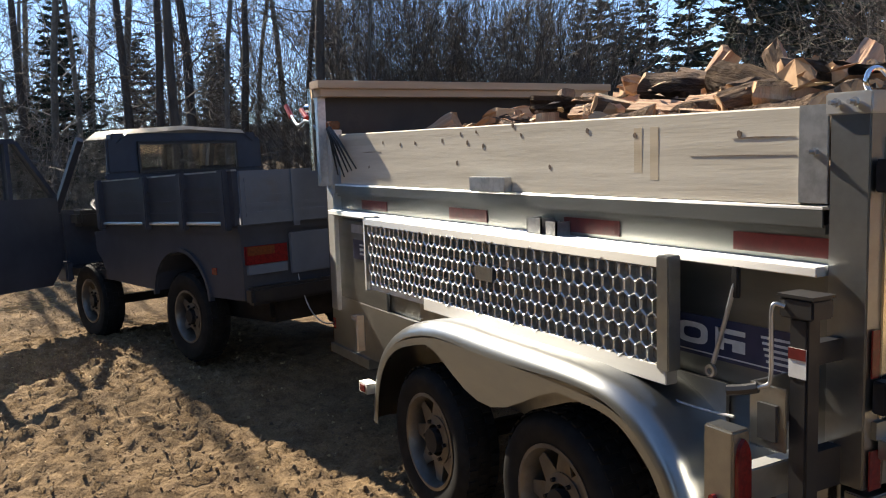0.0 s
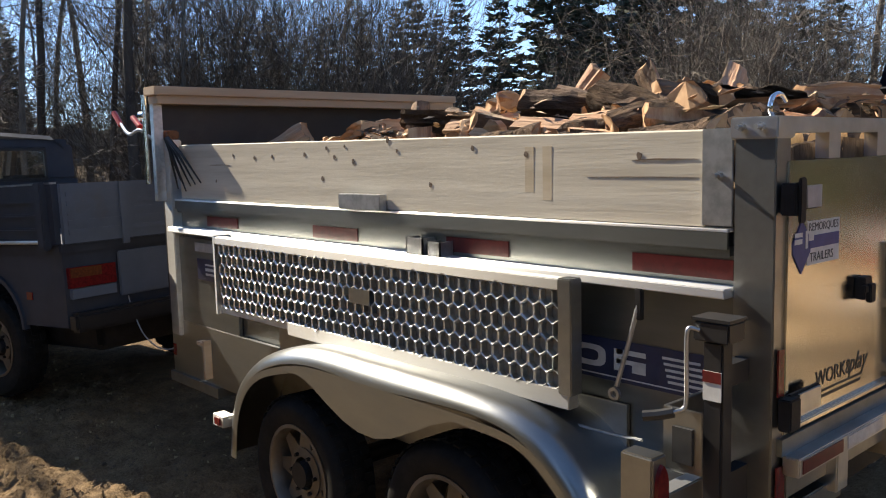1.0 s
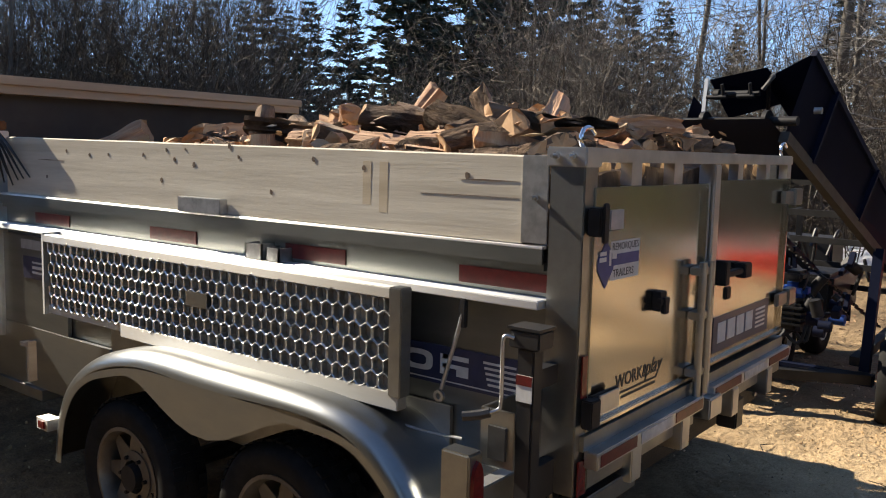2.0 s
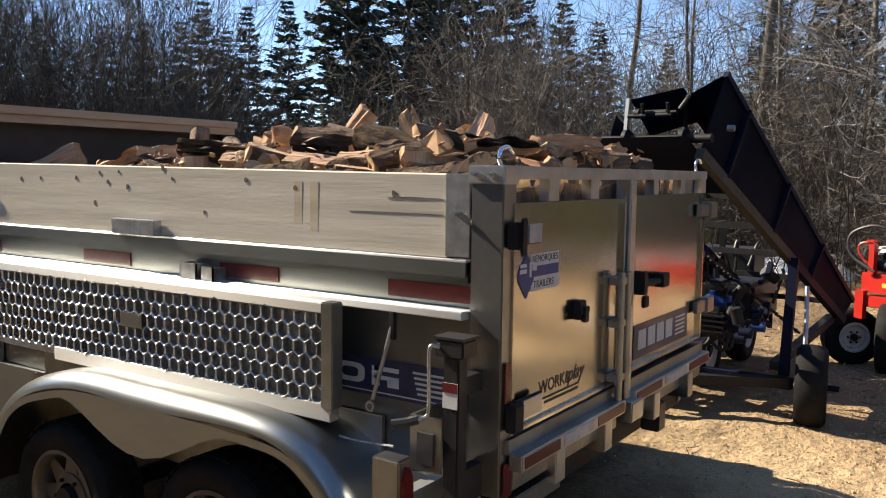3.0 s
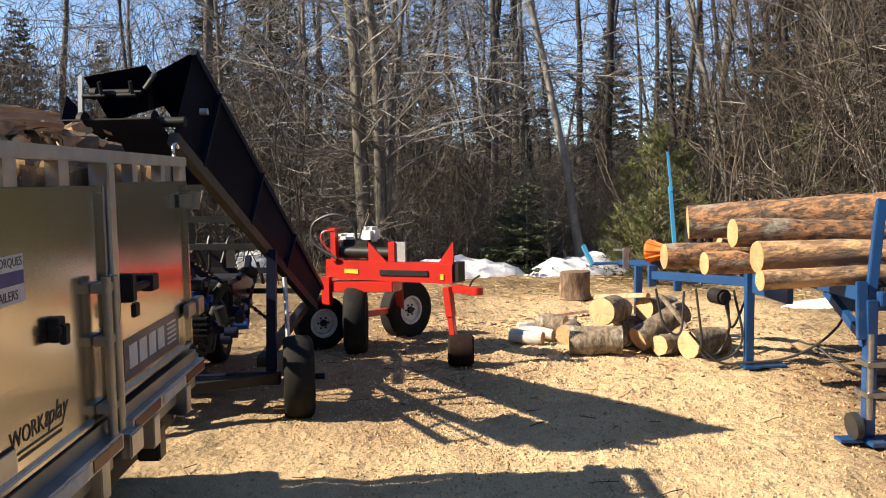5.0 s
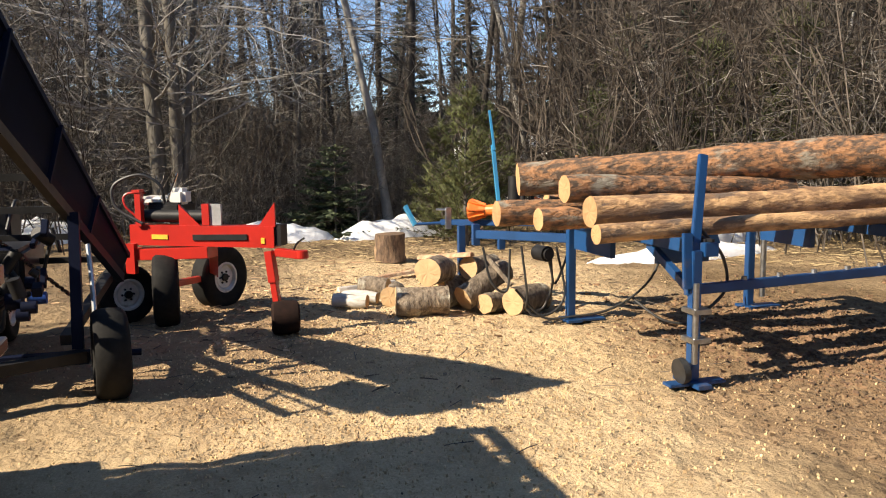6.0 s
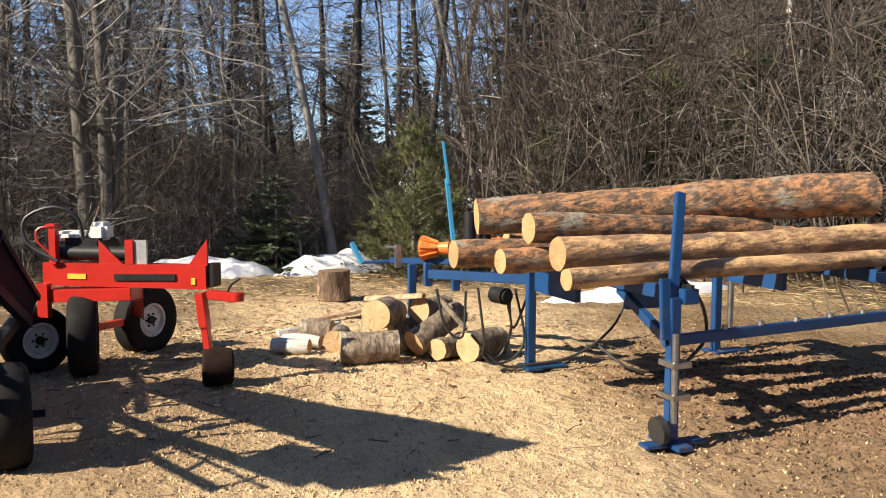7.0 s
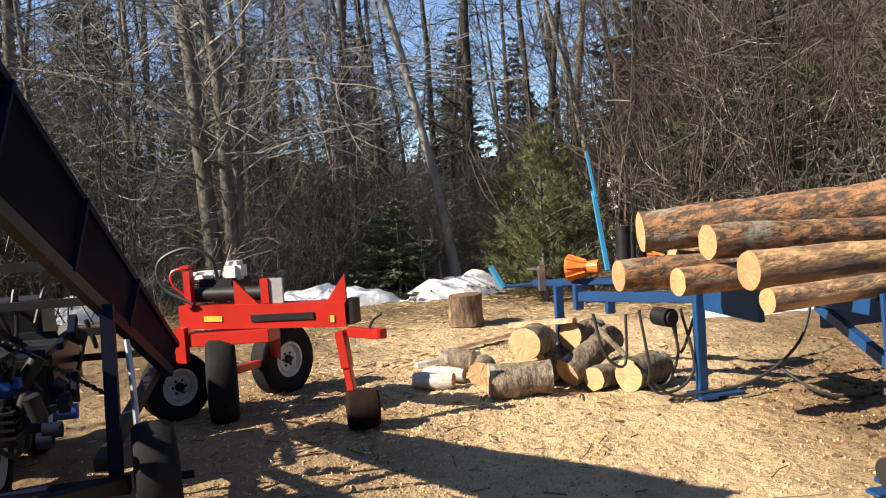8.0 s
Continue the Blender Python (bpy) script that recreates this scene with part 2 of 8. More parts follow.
CHIP = material("pale_wood_chips", (0.68, 0.50, 0.29), 0.85, 0.0, (0.50, 0.34, 0.18), 3, 4, island=0.3)
DIRT_CLOD = material("dirt_clods", (0.21, 0.142, 0.085), 0.95, 0.0, (0.13, 0.087, 0.052), 8, 6, (0.35, 0.65), 0.5, 40, 0.01, island=0.3)
CREAM = material("cream_painted_panel", (0.62, 0.58, 0.48), 0.5, 0.0, (0.5, 0.46, 0.38), 6, 5)


def glass_material():
    m = bpy.data.materials.new("window_glass")
    m.use_nodes = True
    p = m.node_tree.nodes["Principled BSDF"]
    p.inputs["Base Color"].default_value = (0.80, 0.84, 0.84, 1)
    p.inputs["Roughness"].default_value = 0.03
    p.inputs["Transmission Weight"].default_value = 1.0
    p.inputs["IOR"].default_value = 1.45
    return m


GLASS = glass_material()


def ground_material():
    """Pale sawdust near the log deck, brown dirt elsewhere, dry leaf litter towards the trees."""
    m = bpy.data.materials.new("sawdust_and_dirt")
    m.use_nodes = True
    t = m.node_tree
    p = t.nodes["Principled BSDF"]
    p.inputs["Roughness"].default_value = 0.95
    p.inputs["Specular IOR Level"].default_value = 0.15
    geo = t.nodes.new("ShaderNodeNewGeometry")

    def noise_at(sc, det, lo, hi, rough=0.62):
        n = t.nodes.new("ShaderNodeTexNoise")
        n.inputs["Scale"].default_value, n.inputs["Detail"].default_value, n.inputs["Roughness"].default_value = sc, det, rough
        t.links.new(geo.outputs["Position"], n.inputs["Vector"])
        r = t.nodes.new("ShaderNodeMapRange")
        r.inputs["From Min"].default_value, r.inputs["From Max"].default_value = lo, hi
        t.links.new(n.outputs["Fac"], r.inputs["Value"])
        return n.outputs["Fac"], r.outputs["Result"]

    def calc(op, a, b, clamp=False):
        x = t.nodes.new("ShaderNodeMath")
        x.operation, x.use_clamp = op, clamp
        for i, v in enumerate((a, b)):
            if isinstance(v, (int, float)):
                x.inputs[i].default_value = v
            else:
                t.links.new(v, x.inputs[i])
        return x.outputs[0]

    def blob(cx, cy, rx, ry, hard=1.0):
        """1 inside an ellipse on the plan, 0 well outside, with a frayed edge."""
        mp = t.nodes.new("ShaderNodeMapping")
        mp.vector_type = "POINT"
        mp.inputs["Location"].default_value = (-cx / rx, -cy / ry, 0)
        mp.inputs["Scale"].default_value = (1 / rx, 1 / ry, 0)
        t.links.new(geo.outputs["Position"], mp.inputs["Vector"])
        ln = t.nodes.new("ShaderNodeVectorMath")
        ln.operation = "LENGTH"
        t.links.new(mp.outputs["Vector"], ln.inputs[0])
        d = calc("SUBTRACT", 1.25, ln.outputs["Value"])
        d = calc("ADD", d, calc("MULTIPLY", calc("SUBTRACT", frayed, 0.5), 1.5))
        return calc("MULTIPLY", d, 2.2 * hard, True)

    def mix(fac, a, b):
        x = t.nodes.new("ShaderNodeMix")
        x.data_type = "RGBA"
        t.links.new(fac, x.inputs["Factor"])
        for socket, v in ((x.inputs["A"], a), (x.inputs["B"], b)):
            if isinstance(v, tuple):
                socket.default_value = (*v, 1)
            else:
                t.links.new(v, socket)
        return x.outputs["Result"]

    frayed, _ = noise_at(1.3, 8, 0, 1)
    _, fine = noise_at(70, 8, 0.34, 0.66, 0.85)
    _, mid = noise_at(7, 8, 0.38, 0.62, 0.7)
    _, big = noise_at(0.9, 6, 0.40, 0.62)
    dirt = mix(fine, (0.23, 0.152, 0.084), (0.090, 0.060, 0.035))
    litter = mix(fine, (0.38, 0.26, 0.142), (0.16, 0.108, 0.060))
    dirt = mix(mid, dirt, litter)
    saw = mix(fine, (0.88, 0.68, 0.425), (0.54, 0.375, 0.21))
    _, patch = noise_at(2.2, 9, 0.50, 0.66, 0.75)
    saw = mix(calc("MULTIPLY", mid, 0.22), saw, (0.46, 0.32, 0.19))
    saw = mix(calc("MULTIPLY", patch, 0.62), saw, (0.36, 0.25, 0.15))
    straw = mix(fine, (0.47, 0.335, 0.195), (0.20, 0.138, 0.08))
    straw = mix(calc("MULTIPLY", big, 0.7), straw, (0.115, 0.08, 0.05))
    far = mix(mid, (0.16, 0.115, 0.065), (0.075, 0.055, 0.036))
    col = mix(blob(7.5, -1.0, 8.5, 7.0), far, straw)
    col = mix(blob(-1.0, 6.0, 7.0, 11.0), col, dirt)
    col = mix(blob(5.9, -4.1, 2.6, 1.5), col, dirt)
    col = mix(calc("MULTIPLY", blob(5.2, -0.35, 3.2, 2.1, 0.8), 0.95), col, saw)
    col = mix(calc("MULTIPLY", blob(8.6, -1.8, 2.2, 1.9, 0.8), 0.85), col, saw)
    bark = mix(fine, (0.34, 0.205, 0.115), (0.11, 0.072, 0.045))
    bark = mix(calc("MULTIPLY", mid, 0.5), bark, (0.50, 0.35, 0.20))
    col = mix(calc("MULTIPLY", blob(5.3, -3.7, 1.7, 1.35, 0.8), 0.9), col, bark)
    col = mix(calc("MULTIPLY", blob(3.9, -2.75, 1.3, 0.95, 0.8), 0.8), col, bark)
    col = mix(calc("MULTIPLY", blob(6.7, 0.65, 2.0, 1.15, 0.8), 0.75), col, bark)
    t.links.new(col, p.inputs["Base Color"])
    b1 = t.nodes.new("ShaderNodeBump")
    b1.inputs["Strength"].default_value, b1.inputs["Distance"].default_value = 0.40, 0.03
    t.links.new(mid, b1.inputs["Height"])
    b2 = t.nodes.new("ShaderNodeBump")
    b2.inputs["Strength"].default_value, b2.inputs["Distance"].default_value = 0.55, 0.010
    t.links.new(fine, b2.inputs["Height"])
    _, clump = noise_at(15, 5, 0.36, 0.62, 0.55)
    b3 = t.nodes.new("ShaderNodeBump")
    b3.inputs["Strength"].default_value, b3.inputs["Distance"].default_value = 0.6, 0.035
    t.links.new(clump, b3.inputs["Height"])
    t.links.new(b1.outputs["Normal"], b3.inputs["Normal"])
    t.links.new(b3.outputs["Normal"], b2.inputs["Normal"])
    t.links.new(b2.outputs["Normal"], p.inputs["Normal"])
    return m


GROUND = ground_material()


# ---- mesh helpers ----
ROOT_POSE = {}


def thing(name, place, label, category, group="", rz=0.0):
    """An Empty at the base of a thing, that parents its parts."""
    ob = new(name)
    ob.empty_display_size = 0.1
    ob.matrix_basis = pose(*place, 0, 0, rz)
    ROOT_POSE[ob.name] = ob.matrix_basis.copy()
    return tagged(ob, label, category, group)


def part(name, bm, mat, parent=None, label="", smooth=False, bevel=0.0, local=False):
    """Links a bmesh, drawn in world coordinates, as one mesh object under a thing or a part."""
    if bevel:
        sharp = [e for e in bm.edges if len(e.link_faces) == 2 and e.calc_face_angle(0) > 0.6]
        bmesh.ops.bevel(bm, geom=sharp, offset=bevel, segments=2, affect="EDGES", clamp_overlap=True)
    me = bpy.data.meshes.new(name)
    bmesh.ops.recalc_face_normals(bm, faces=bm.faces[:])
    bm.to_mesh(me)
    bm.free()
    if smooth:
        me.shade_smooth()
        me.set_sharp_from_angle(angle=radians(38))
    me.materials.append(mat)
    ob = new(name, me)
    if parent is not None:
        top = parent
        while top.parent is not None:
            top = top.parent
        if not local and top.name in ROOT_POSE:
            me.transform(ROOT_POSE[top.name].inverted())
        ob.parent = parent
    if label:
        ob["label"] = label
    return ob


def box(bm, x0, x1, y0, y1, z0, z1, m=None):
    mat = Matrix.LocRotScale(((x0 + x1) / 2, (y0 + y1) / 2, (z0 + z1) / 2), None, (abs(x1 - x0), abs(y1 - y0), abs(z1 - z0)))
    bmesh.ops.create_cube(bm, size=1, matrix=(m @ mat) if m else mat)
    return bm


def boxes(*rows):
    bm = bmesh.new()
    for r in rows:
        box(bm, *r)
    return bm


def beam(bm, p, q, w, h, up=(0, 0, 1)):
    """A bar of w by h from p to q."""
    p, q = Vector(p), Vector(q)
    d = (q - p).normalized()
    side = d.cross(Vector(up))
    side = (side if side.length > 1e-4 else d.cross(Vector((1, 0, 0)))).normalized()
    top = side.cross(d)
    m = Matrix((side, d, top)).transposed().to_4x4()
    m.translation = (p + q) / 2
    bmesh.ops.create_cube(bm, size=1, matrix=m @ Matrix.Diagonal((w, (q - p).length, h, 1)))
    return bm


def rod(bm, p, q, r, r2=None, seg=12):
    p, q = Vector(p), Vector(q)
    m = (q - p).to_track_quat("Z", "Y").to_matrix().to_4x4()
    m.translation = (p + q) / 2
    bmesh.ops.create_cone(bm, cap_ends=True, segments=seg, radius1=r, radius2=r if r2 is None else r2, depth=(q - p).length, matrix=m)
    return bm


def smooth_path(points, steps=5):
    """Catmull-Rom through the given points."""
    pts = [Vector(p) for p in points]
    pts = [2 * pts[0] - pts[1]] + pts + [2 * pts[-1] - pts[-2]]
    out = []
    for i in range(1, len(pts) - 2):
        a, b, c, d = pts[i - 1 : i + 3]
        for k in range(steps):
            s = k / steps
            out.append(0.5 * (2 * b + (c - a) * s + (2 * a - 5 * b + 4 * c - d) * s * s + (3 * b - a - 3 * c + d) * s**3))
    return out + [pts[-2]]


def tube(bm, points, radius, seg=8, steps=5):
    pts = smooth_path(points, steps) if steps else [Vector(p) for p in points]
    rings, side = [], None
    for i, p in enumerate(pts):
        d = (pts[min(i + 1, len(pts) - 1)] - pts[max(i - 1, 0)]).normalized()
        if side is None:
            side = d.orthogonal().normalized()
        side = (side - d * side.dot(d)).normalized()
        up = d.cross(side)
        r = radius(i / (len(pts) - 1)) if callable(radius) else radius
        rings.append([bm.verts.new(p + r * (math.cos(a) * side + math.sin(a) * up)) for a in (2 * math.pi * k / seg for k in range(seg))])
    for a, b in zip(rings, rings[1:]):
        for k in range(seg):
            bm.faces.new((a[k], a[(k + 1) % seg], b[(k + 1) % seg], b[k]))
    bm.faces.new(rings[0][::-1])
    bm.faces.new(rings[-1])
    return bm


def lathe(bm, profile, m, seg=32):
    """Turns (radius, along) pairs round the z axis of m. A closed profile gives a ring."""
    rings = [[bm.verts.new(m @ Vector((r * math.cos(a), r * math.sin(a), h))) for a in (2 * math.pi * k / seg for k in range(seg))] for r, h in profile]
    for a, b in zip(rings, rings[1:]):
        for k in range(seg):
            bm.faces.new((a[k], a[(k + 1) % seg], b[(k + 1) % seg], b[k]))
    return bm


def prism(bm, outline, depth, m):
    """A flat outline in the xy plane of m, extruded along its z by depth."""
    low = [bm.verts.new(m @ Vector((x, y, 0))) for x, y in outline]
    top = [bm.verts.new(m @ Vector((x, y, depth))) for x, y in outline]
    n = len(outline)
    bm.faces.new(low[::-1])
    bm.faces.new(top)
    for i in range(n):
        bm.faces.new((low[i], low[(i + 1) % n], top[(i + 1) % n], top[i]))
    return bm


def plane_matrix(origin, u, v):
    """A pose whose x runs along u, y along v and z along u x v."""
    u, v = Vector(u).normalized(), Vector(v).normalized()
    m = Matrix((u, v, u.cross(v))).transposed().to_4x4()
    m.translation = origin
    return m


def from_arrays(name, verts, faces, mat, parent=None, label="", smooth=False):
    me = bpy.data.meshes.new(name)
    me.from_pydata(verts, [], faces)
    me.update()
    if smooth:
        me.shade_smooth()
    me.materials.append(mat)
    ob = new(name, me)
    if parent is not None:
        ob.parent = parent
    if label:
        ob["label"] = label
    return ob


def ground_z(x, y):
    """Height of the yard: level by the log deck, a little lower along the trailer and the truck."""
    s = min(1.0, max(0.0, (y - 0.6) / 2.2)) * min(1.0, max(0.48 if y < 11 else 0.0, (7.2 - y) / 2.0))
    w = min(1.0, max(0.0, (4.6 - x) / 1.2))
    low = -0.235 * s * s * (3 - 2 * s) * w * w * (3 - 2 * w)
    far = max(0.0, math.hypot(x - 4, y - 1) - 9.0)
    return low + 0.004 * far


def ground_relief(x, y):
    n = noise.noise(Vector((x * 0.7, y * 0.7, 0))) * 0.030
    n += noise.noise(Vector((x * 2.3, y * 2.3, 4))) * 0.018
    n += noise.noise(Vector((x * 5.0, y * 5.0, 9))) * 0.016
    rough = min(2.0, max(0.45, (2.6 - x) / 0.95)) if y > 0 else 0.8
    n += (noise.noise(Vector((x * 9.0, y * 13.0, 2))) * 0.018 + noise.noise(Vector((x * 19.0, y * 19.0, 7))) * 0.010 + noise.noise(Vector((x * 4.0 + y, y * 24.0, 5))) * 0.010) * rough
    # churned clods and tyre ridges along the drive
    churn = min(1.0, max(0.0, (2.3 - x) / 0.6)) * min(1.0, max(0.0, (y - 0.6) / 0.6))
    if churn > 0:
        n += churn * 0.034 * (0.5 - abs(noise.noise(Vector((x * 6.5 + 0.5 * y, y * 9.0, 11))))) ** 2 * 4
        n += churn * 0.020 * (0.5 - abs(noise.noise(Vector((x * 12.0, y * 15.0, 17))))) ** 2 * 4
        n -= churn * 0.03
    return n


# ---- ground ----
def build_ground():
    def axis(lo, hi, fine_lo, fine_hi, step):
        vals, v = [], fine_lo
        while v < fine_hi:
            vals.append(v)
            v += step
        s = step
        while v < hi:
            vals.append(v)
            s *= 1.22
            v += s
        vals.append(hi)
        v, s = fine_lo, step
        while v > lo:
            s *= 1.22
            v -= s
            vals.insert(0, max(v, lo))
        return vals

    xs = axis(-900, 900, -2.6, 8.6, 0.034)
    ys = axis(-900, 900, -4.3, 8.8, 0.036)
    verts = [(x, y, ground_z(x, y) + ground_relief(x, y)) for y in ys for x in xs]
    w = len(xs)
    faces = [(j * w + i, j * w + i + 1, (j + 1) * w + i + 1, (j + 1) * w + i) for j in range(len(ys) - 1) for i in range(w - 1)]
    g = from_arrays("ground", verts, faces, GROUND, smooth=True)
    tagged(g, "sawdust-strewn brown dirt yard with leaf litter", "ground", kind="structure")


build_ground()


# ---- dump trailer ----
SX, RY, FY, RX = 1.90, 1.46, 5.22, 3.95   # left side plane, rear face, front, right side plane


def wheel(parent, centre, axis, r, width, rim_r, rim_mat, spokes=8, name="wheel", out=1.0, lugs=26, hub_mat=None):
    """A tyre with tread blocks and a pressed rim with windows; out points to the outer side along the axis."""
    axis = Vector(axis).normalized() * out
    m = axis.to_track_quat("Z", "Y").to_matrix().to_4x4()
    m.translation = centre
    h = width / 2
    bm = bmesh.new()
    lathe(bm, [(rim_r, -h * 0.8), (rim_r + 0.35 * (r - rim_r), -h), (r - 0.030, -h * 0.98), (r - 0.008, -h * 0.72), (r - 0.002, 0), (r - 0.008, h * 0.72),
               (r - 0.030, h * 0.98), (rim_r + 0.62 * (r - rim_r), h * 1.04), (rim_r + 0.35 * (r - rim_r), h), (rim_r + 0.012, h * 0.86), (rim_r, h * 0.8)], m, 48)
    tread = bmesh.new()
    for k in range(lugs):
        for row, off in ((-0.55, 0.0), (0.0, 0.5), (0.55, 0.0)):
            a = 2 * math.pi * (k + off) / lugs
            mm = m @ Matrix.Rotation(a, 4, "Z") @ Matrix.Translation((r - 0.001, 0, row * h))
            bmesh.ops.create_cube(tread, size=1, matrix=mm @ Matrix.Diagonal((0.008, 0.62 * 2 * math.pi * r / lugs, 0.40 * h, 1)))
    w = part(name, bmesh.new(), RUBBER, parent)
    ty = part("tyre", bm, RUBBER, w, "dusty black treaded tyre", smooth=True)
    if lugs:
        tagged(part("tread", tread, RUBBER, w), kind="stuff")
    bm = bmesh.new()
    lathe(bm, [(rim_r + 0.006, h * 0.80), (rim_r + 0.010, h * 0.90), (rim_r - 0.006, h * 0.92), (rim_r - 0.016, h * 0.70), (rim_r - 0.022, h * 0.2),
               (rim_r - 0.022, -h * 0.8), (rim_r, -h * 0.8), (rim_r + 0.006, h * 0.80)], m, 40)
    part("rim", bm, rim_mat, w, "", smooth=True)
    bm = bmesh.new()
    disc = h * 0.34
    lathe(bm, [(0.34 * rim_r, disc + 0.02), (0.52 * rim_r, disc + 0.012), (0.52 * rim_r, disc - 0.006), (0.34 * rim_r, disc - 0.004), (0.34 * rim_r, disc + 0.02)], m, 32)
    if not spokes:
        lathe(bm, [(0.26 * rim_r, disc + 0.022), (0.50 * rim_r, disc + 0.022), (0.72 * rim_r, disc + 0.028), (rim_r - 0.012, disc + 0.010), (rim_r - 0.012, disc), (0.26 * rim_r, disc), (0.26 * rim_r, disc + 0.022)], m, 32)
    for k in range(spokes):
        a = 2 * math.pi * k / spokes
        mm = m @ Matrix.Rotation(a, 4, "Z")
        prism(bm, [(0.48 * rim_r, -0.22 * rim_r), (rim_r - 0.012, -0.10 * rim_r), (rim_r - 0.012, 0.10 * rim_r), (0.48 * rim_r, 0.22 * rim_r)], 0.006, mm @ Matrix.Translation((0, 0, disc)))
    part("rim_disc", bm, rim_mat, w, "", smooth=False)
    bm = bmesh.new()
    rod(bm, m @ Vector((0, 0, -h * 0.5)), m @ Vector((0, 0, disc + 0.045)), 0.30 * rim_r, 0.26 * rim_r, 20)
    for k in range(6):
        a = 2 * math.pi * k / 6
        c = m @ Vector((0.41 * rim_r * math.cos(a), 0.41 * rim_r * math.sin(a), disc + 0.008))
        rod(bm, c, c + axis * 0.024, 0.011, 0.009, 6)
    part("hub", bm, hub_mat or STEEL_DARK, w, "dark hub with lug nuts")
    return w


def text_bars(parent, name, origin, u, v, rows, mat, lift=0.002):
    """Printing that stays plain: bars of (along, up, width, height, slant)."""
    bm = bmesh.new()
    m = plane_matrix(origin, u, v)
    for a, b, w, h, s in rows:
        prism(bm, [(a, b), (a + w, b), (a + w + s, b + h), (a + s, b + h)], lift, m)
    return tagged(part(name, bm, mat, parent), kind="stuff")


def lettering(parent, name, words, size, shear, m, mat):
    """Printed words in the built-in font, as thin mesh letters on the plane of m."""
    cu = bpy.data.curves.new(name, "FONT")
    cu.body, cu.size, cu.shear, cu.extrude, cu.resolution_u = words, size, shear, 0.0004, 3
    tmp = bpy.data.objects.new(name, cu)
    scene.collection.objects.link(tmp)
    me = bpy.data.meshes.new_from_object(tmp.evaluated_get(bpy.context.evaluated_depsgraph_get()))
    bpy.data.objects.remove(tmp)
    top = parent
    while top.parent is not None:
        top = top.parent
    me.transform(ROOT_POSE[top.name].inverted() @ m)
    me.materials.clear()
    me.materials.append(mat)
    ob = new(name, me)
    ob.parent = parent
    return tagged(ob, kind="stuff")


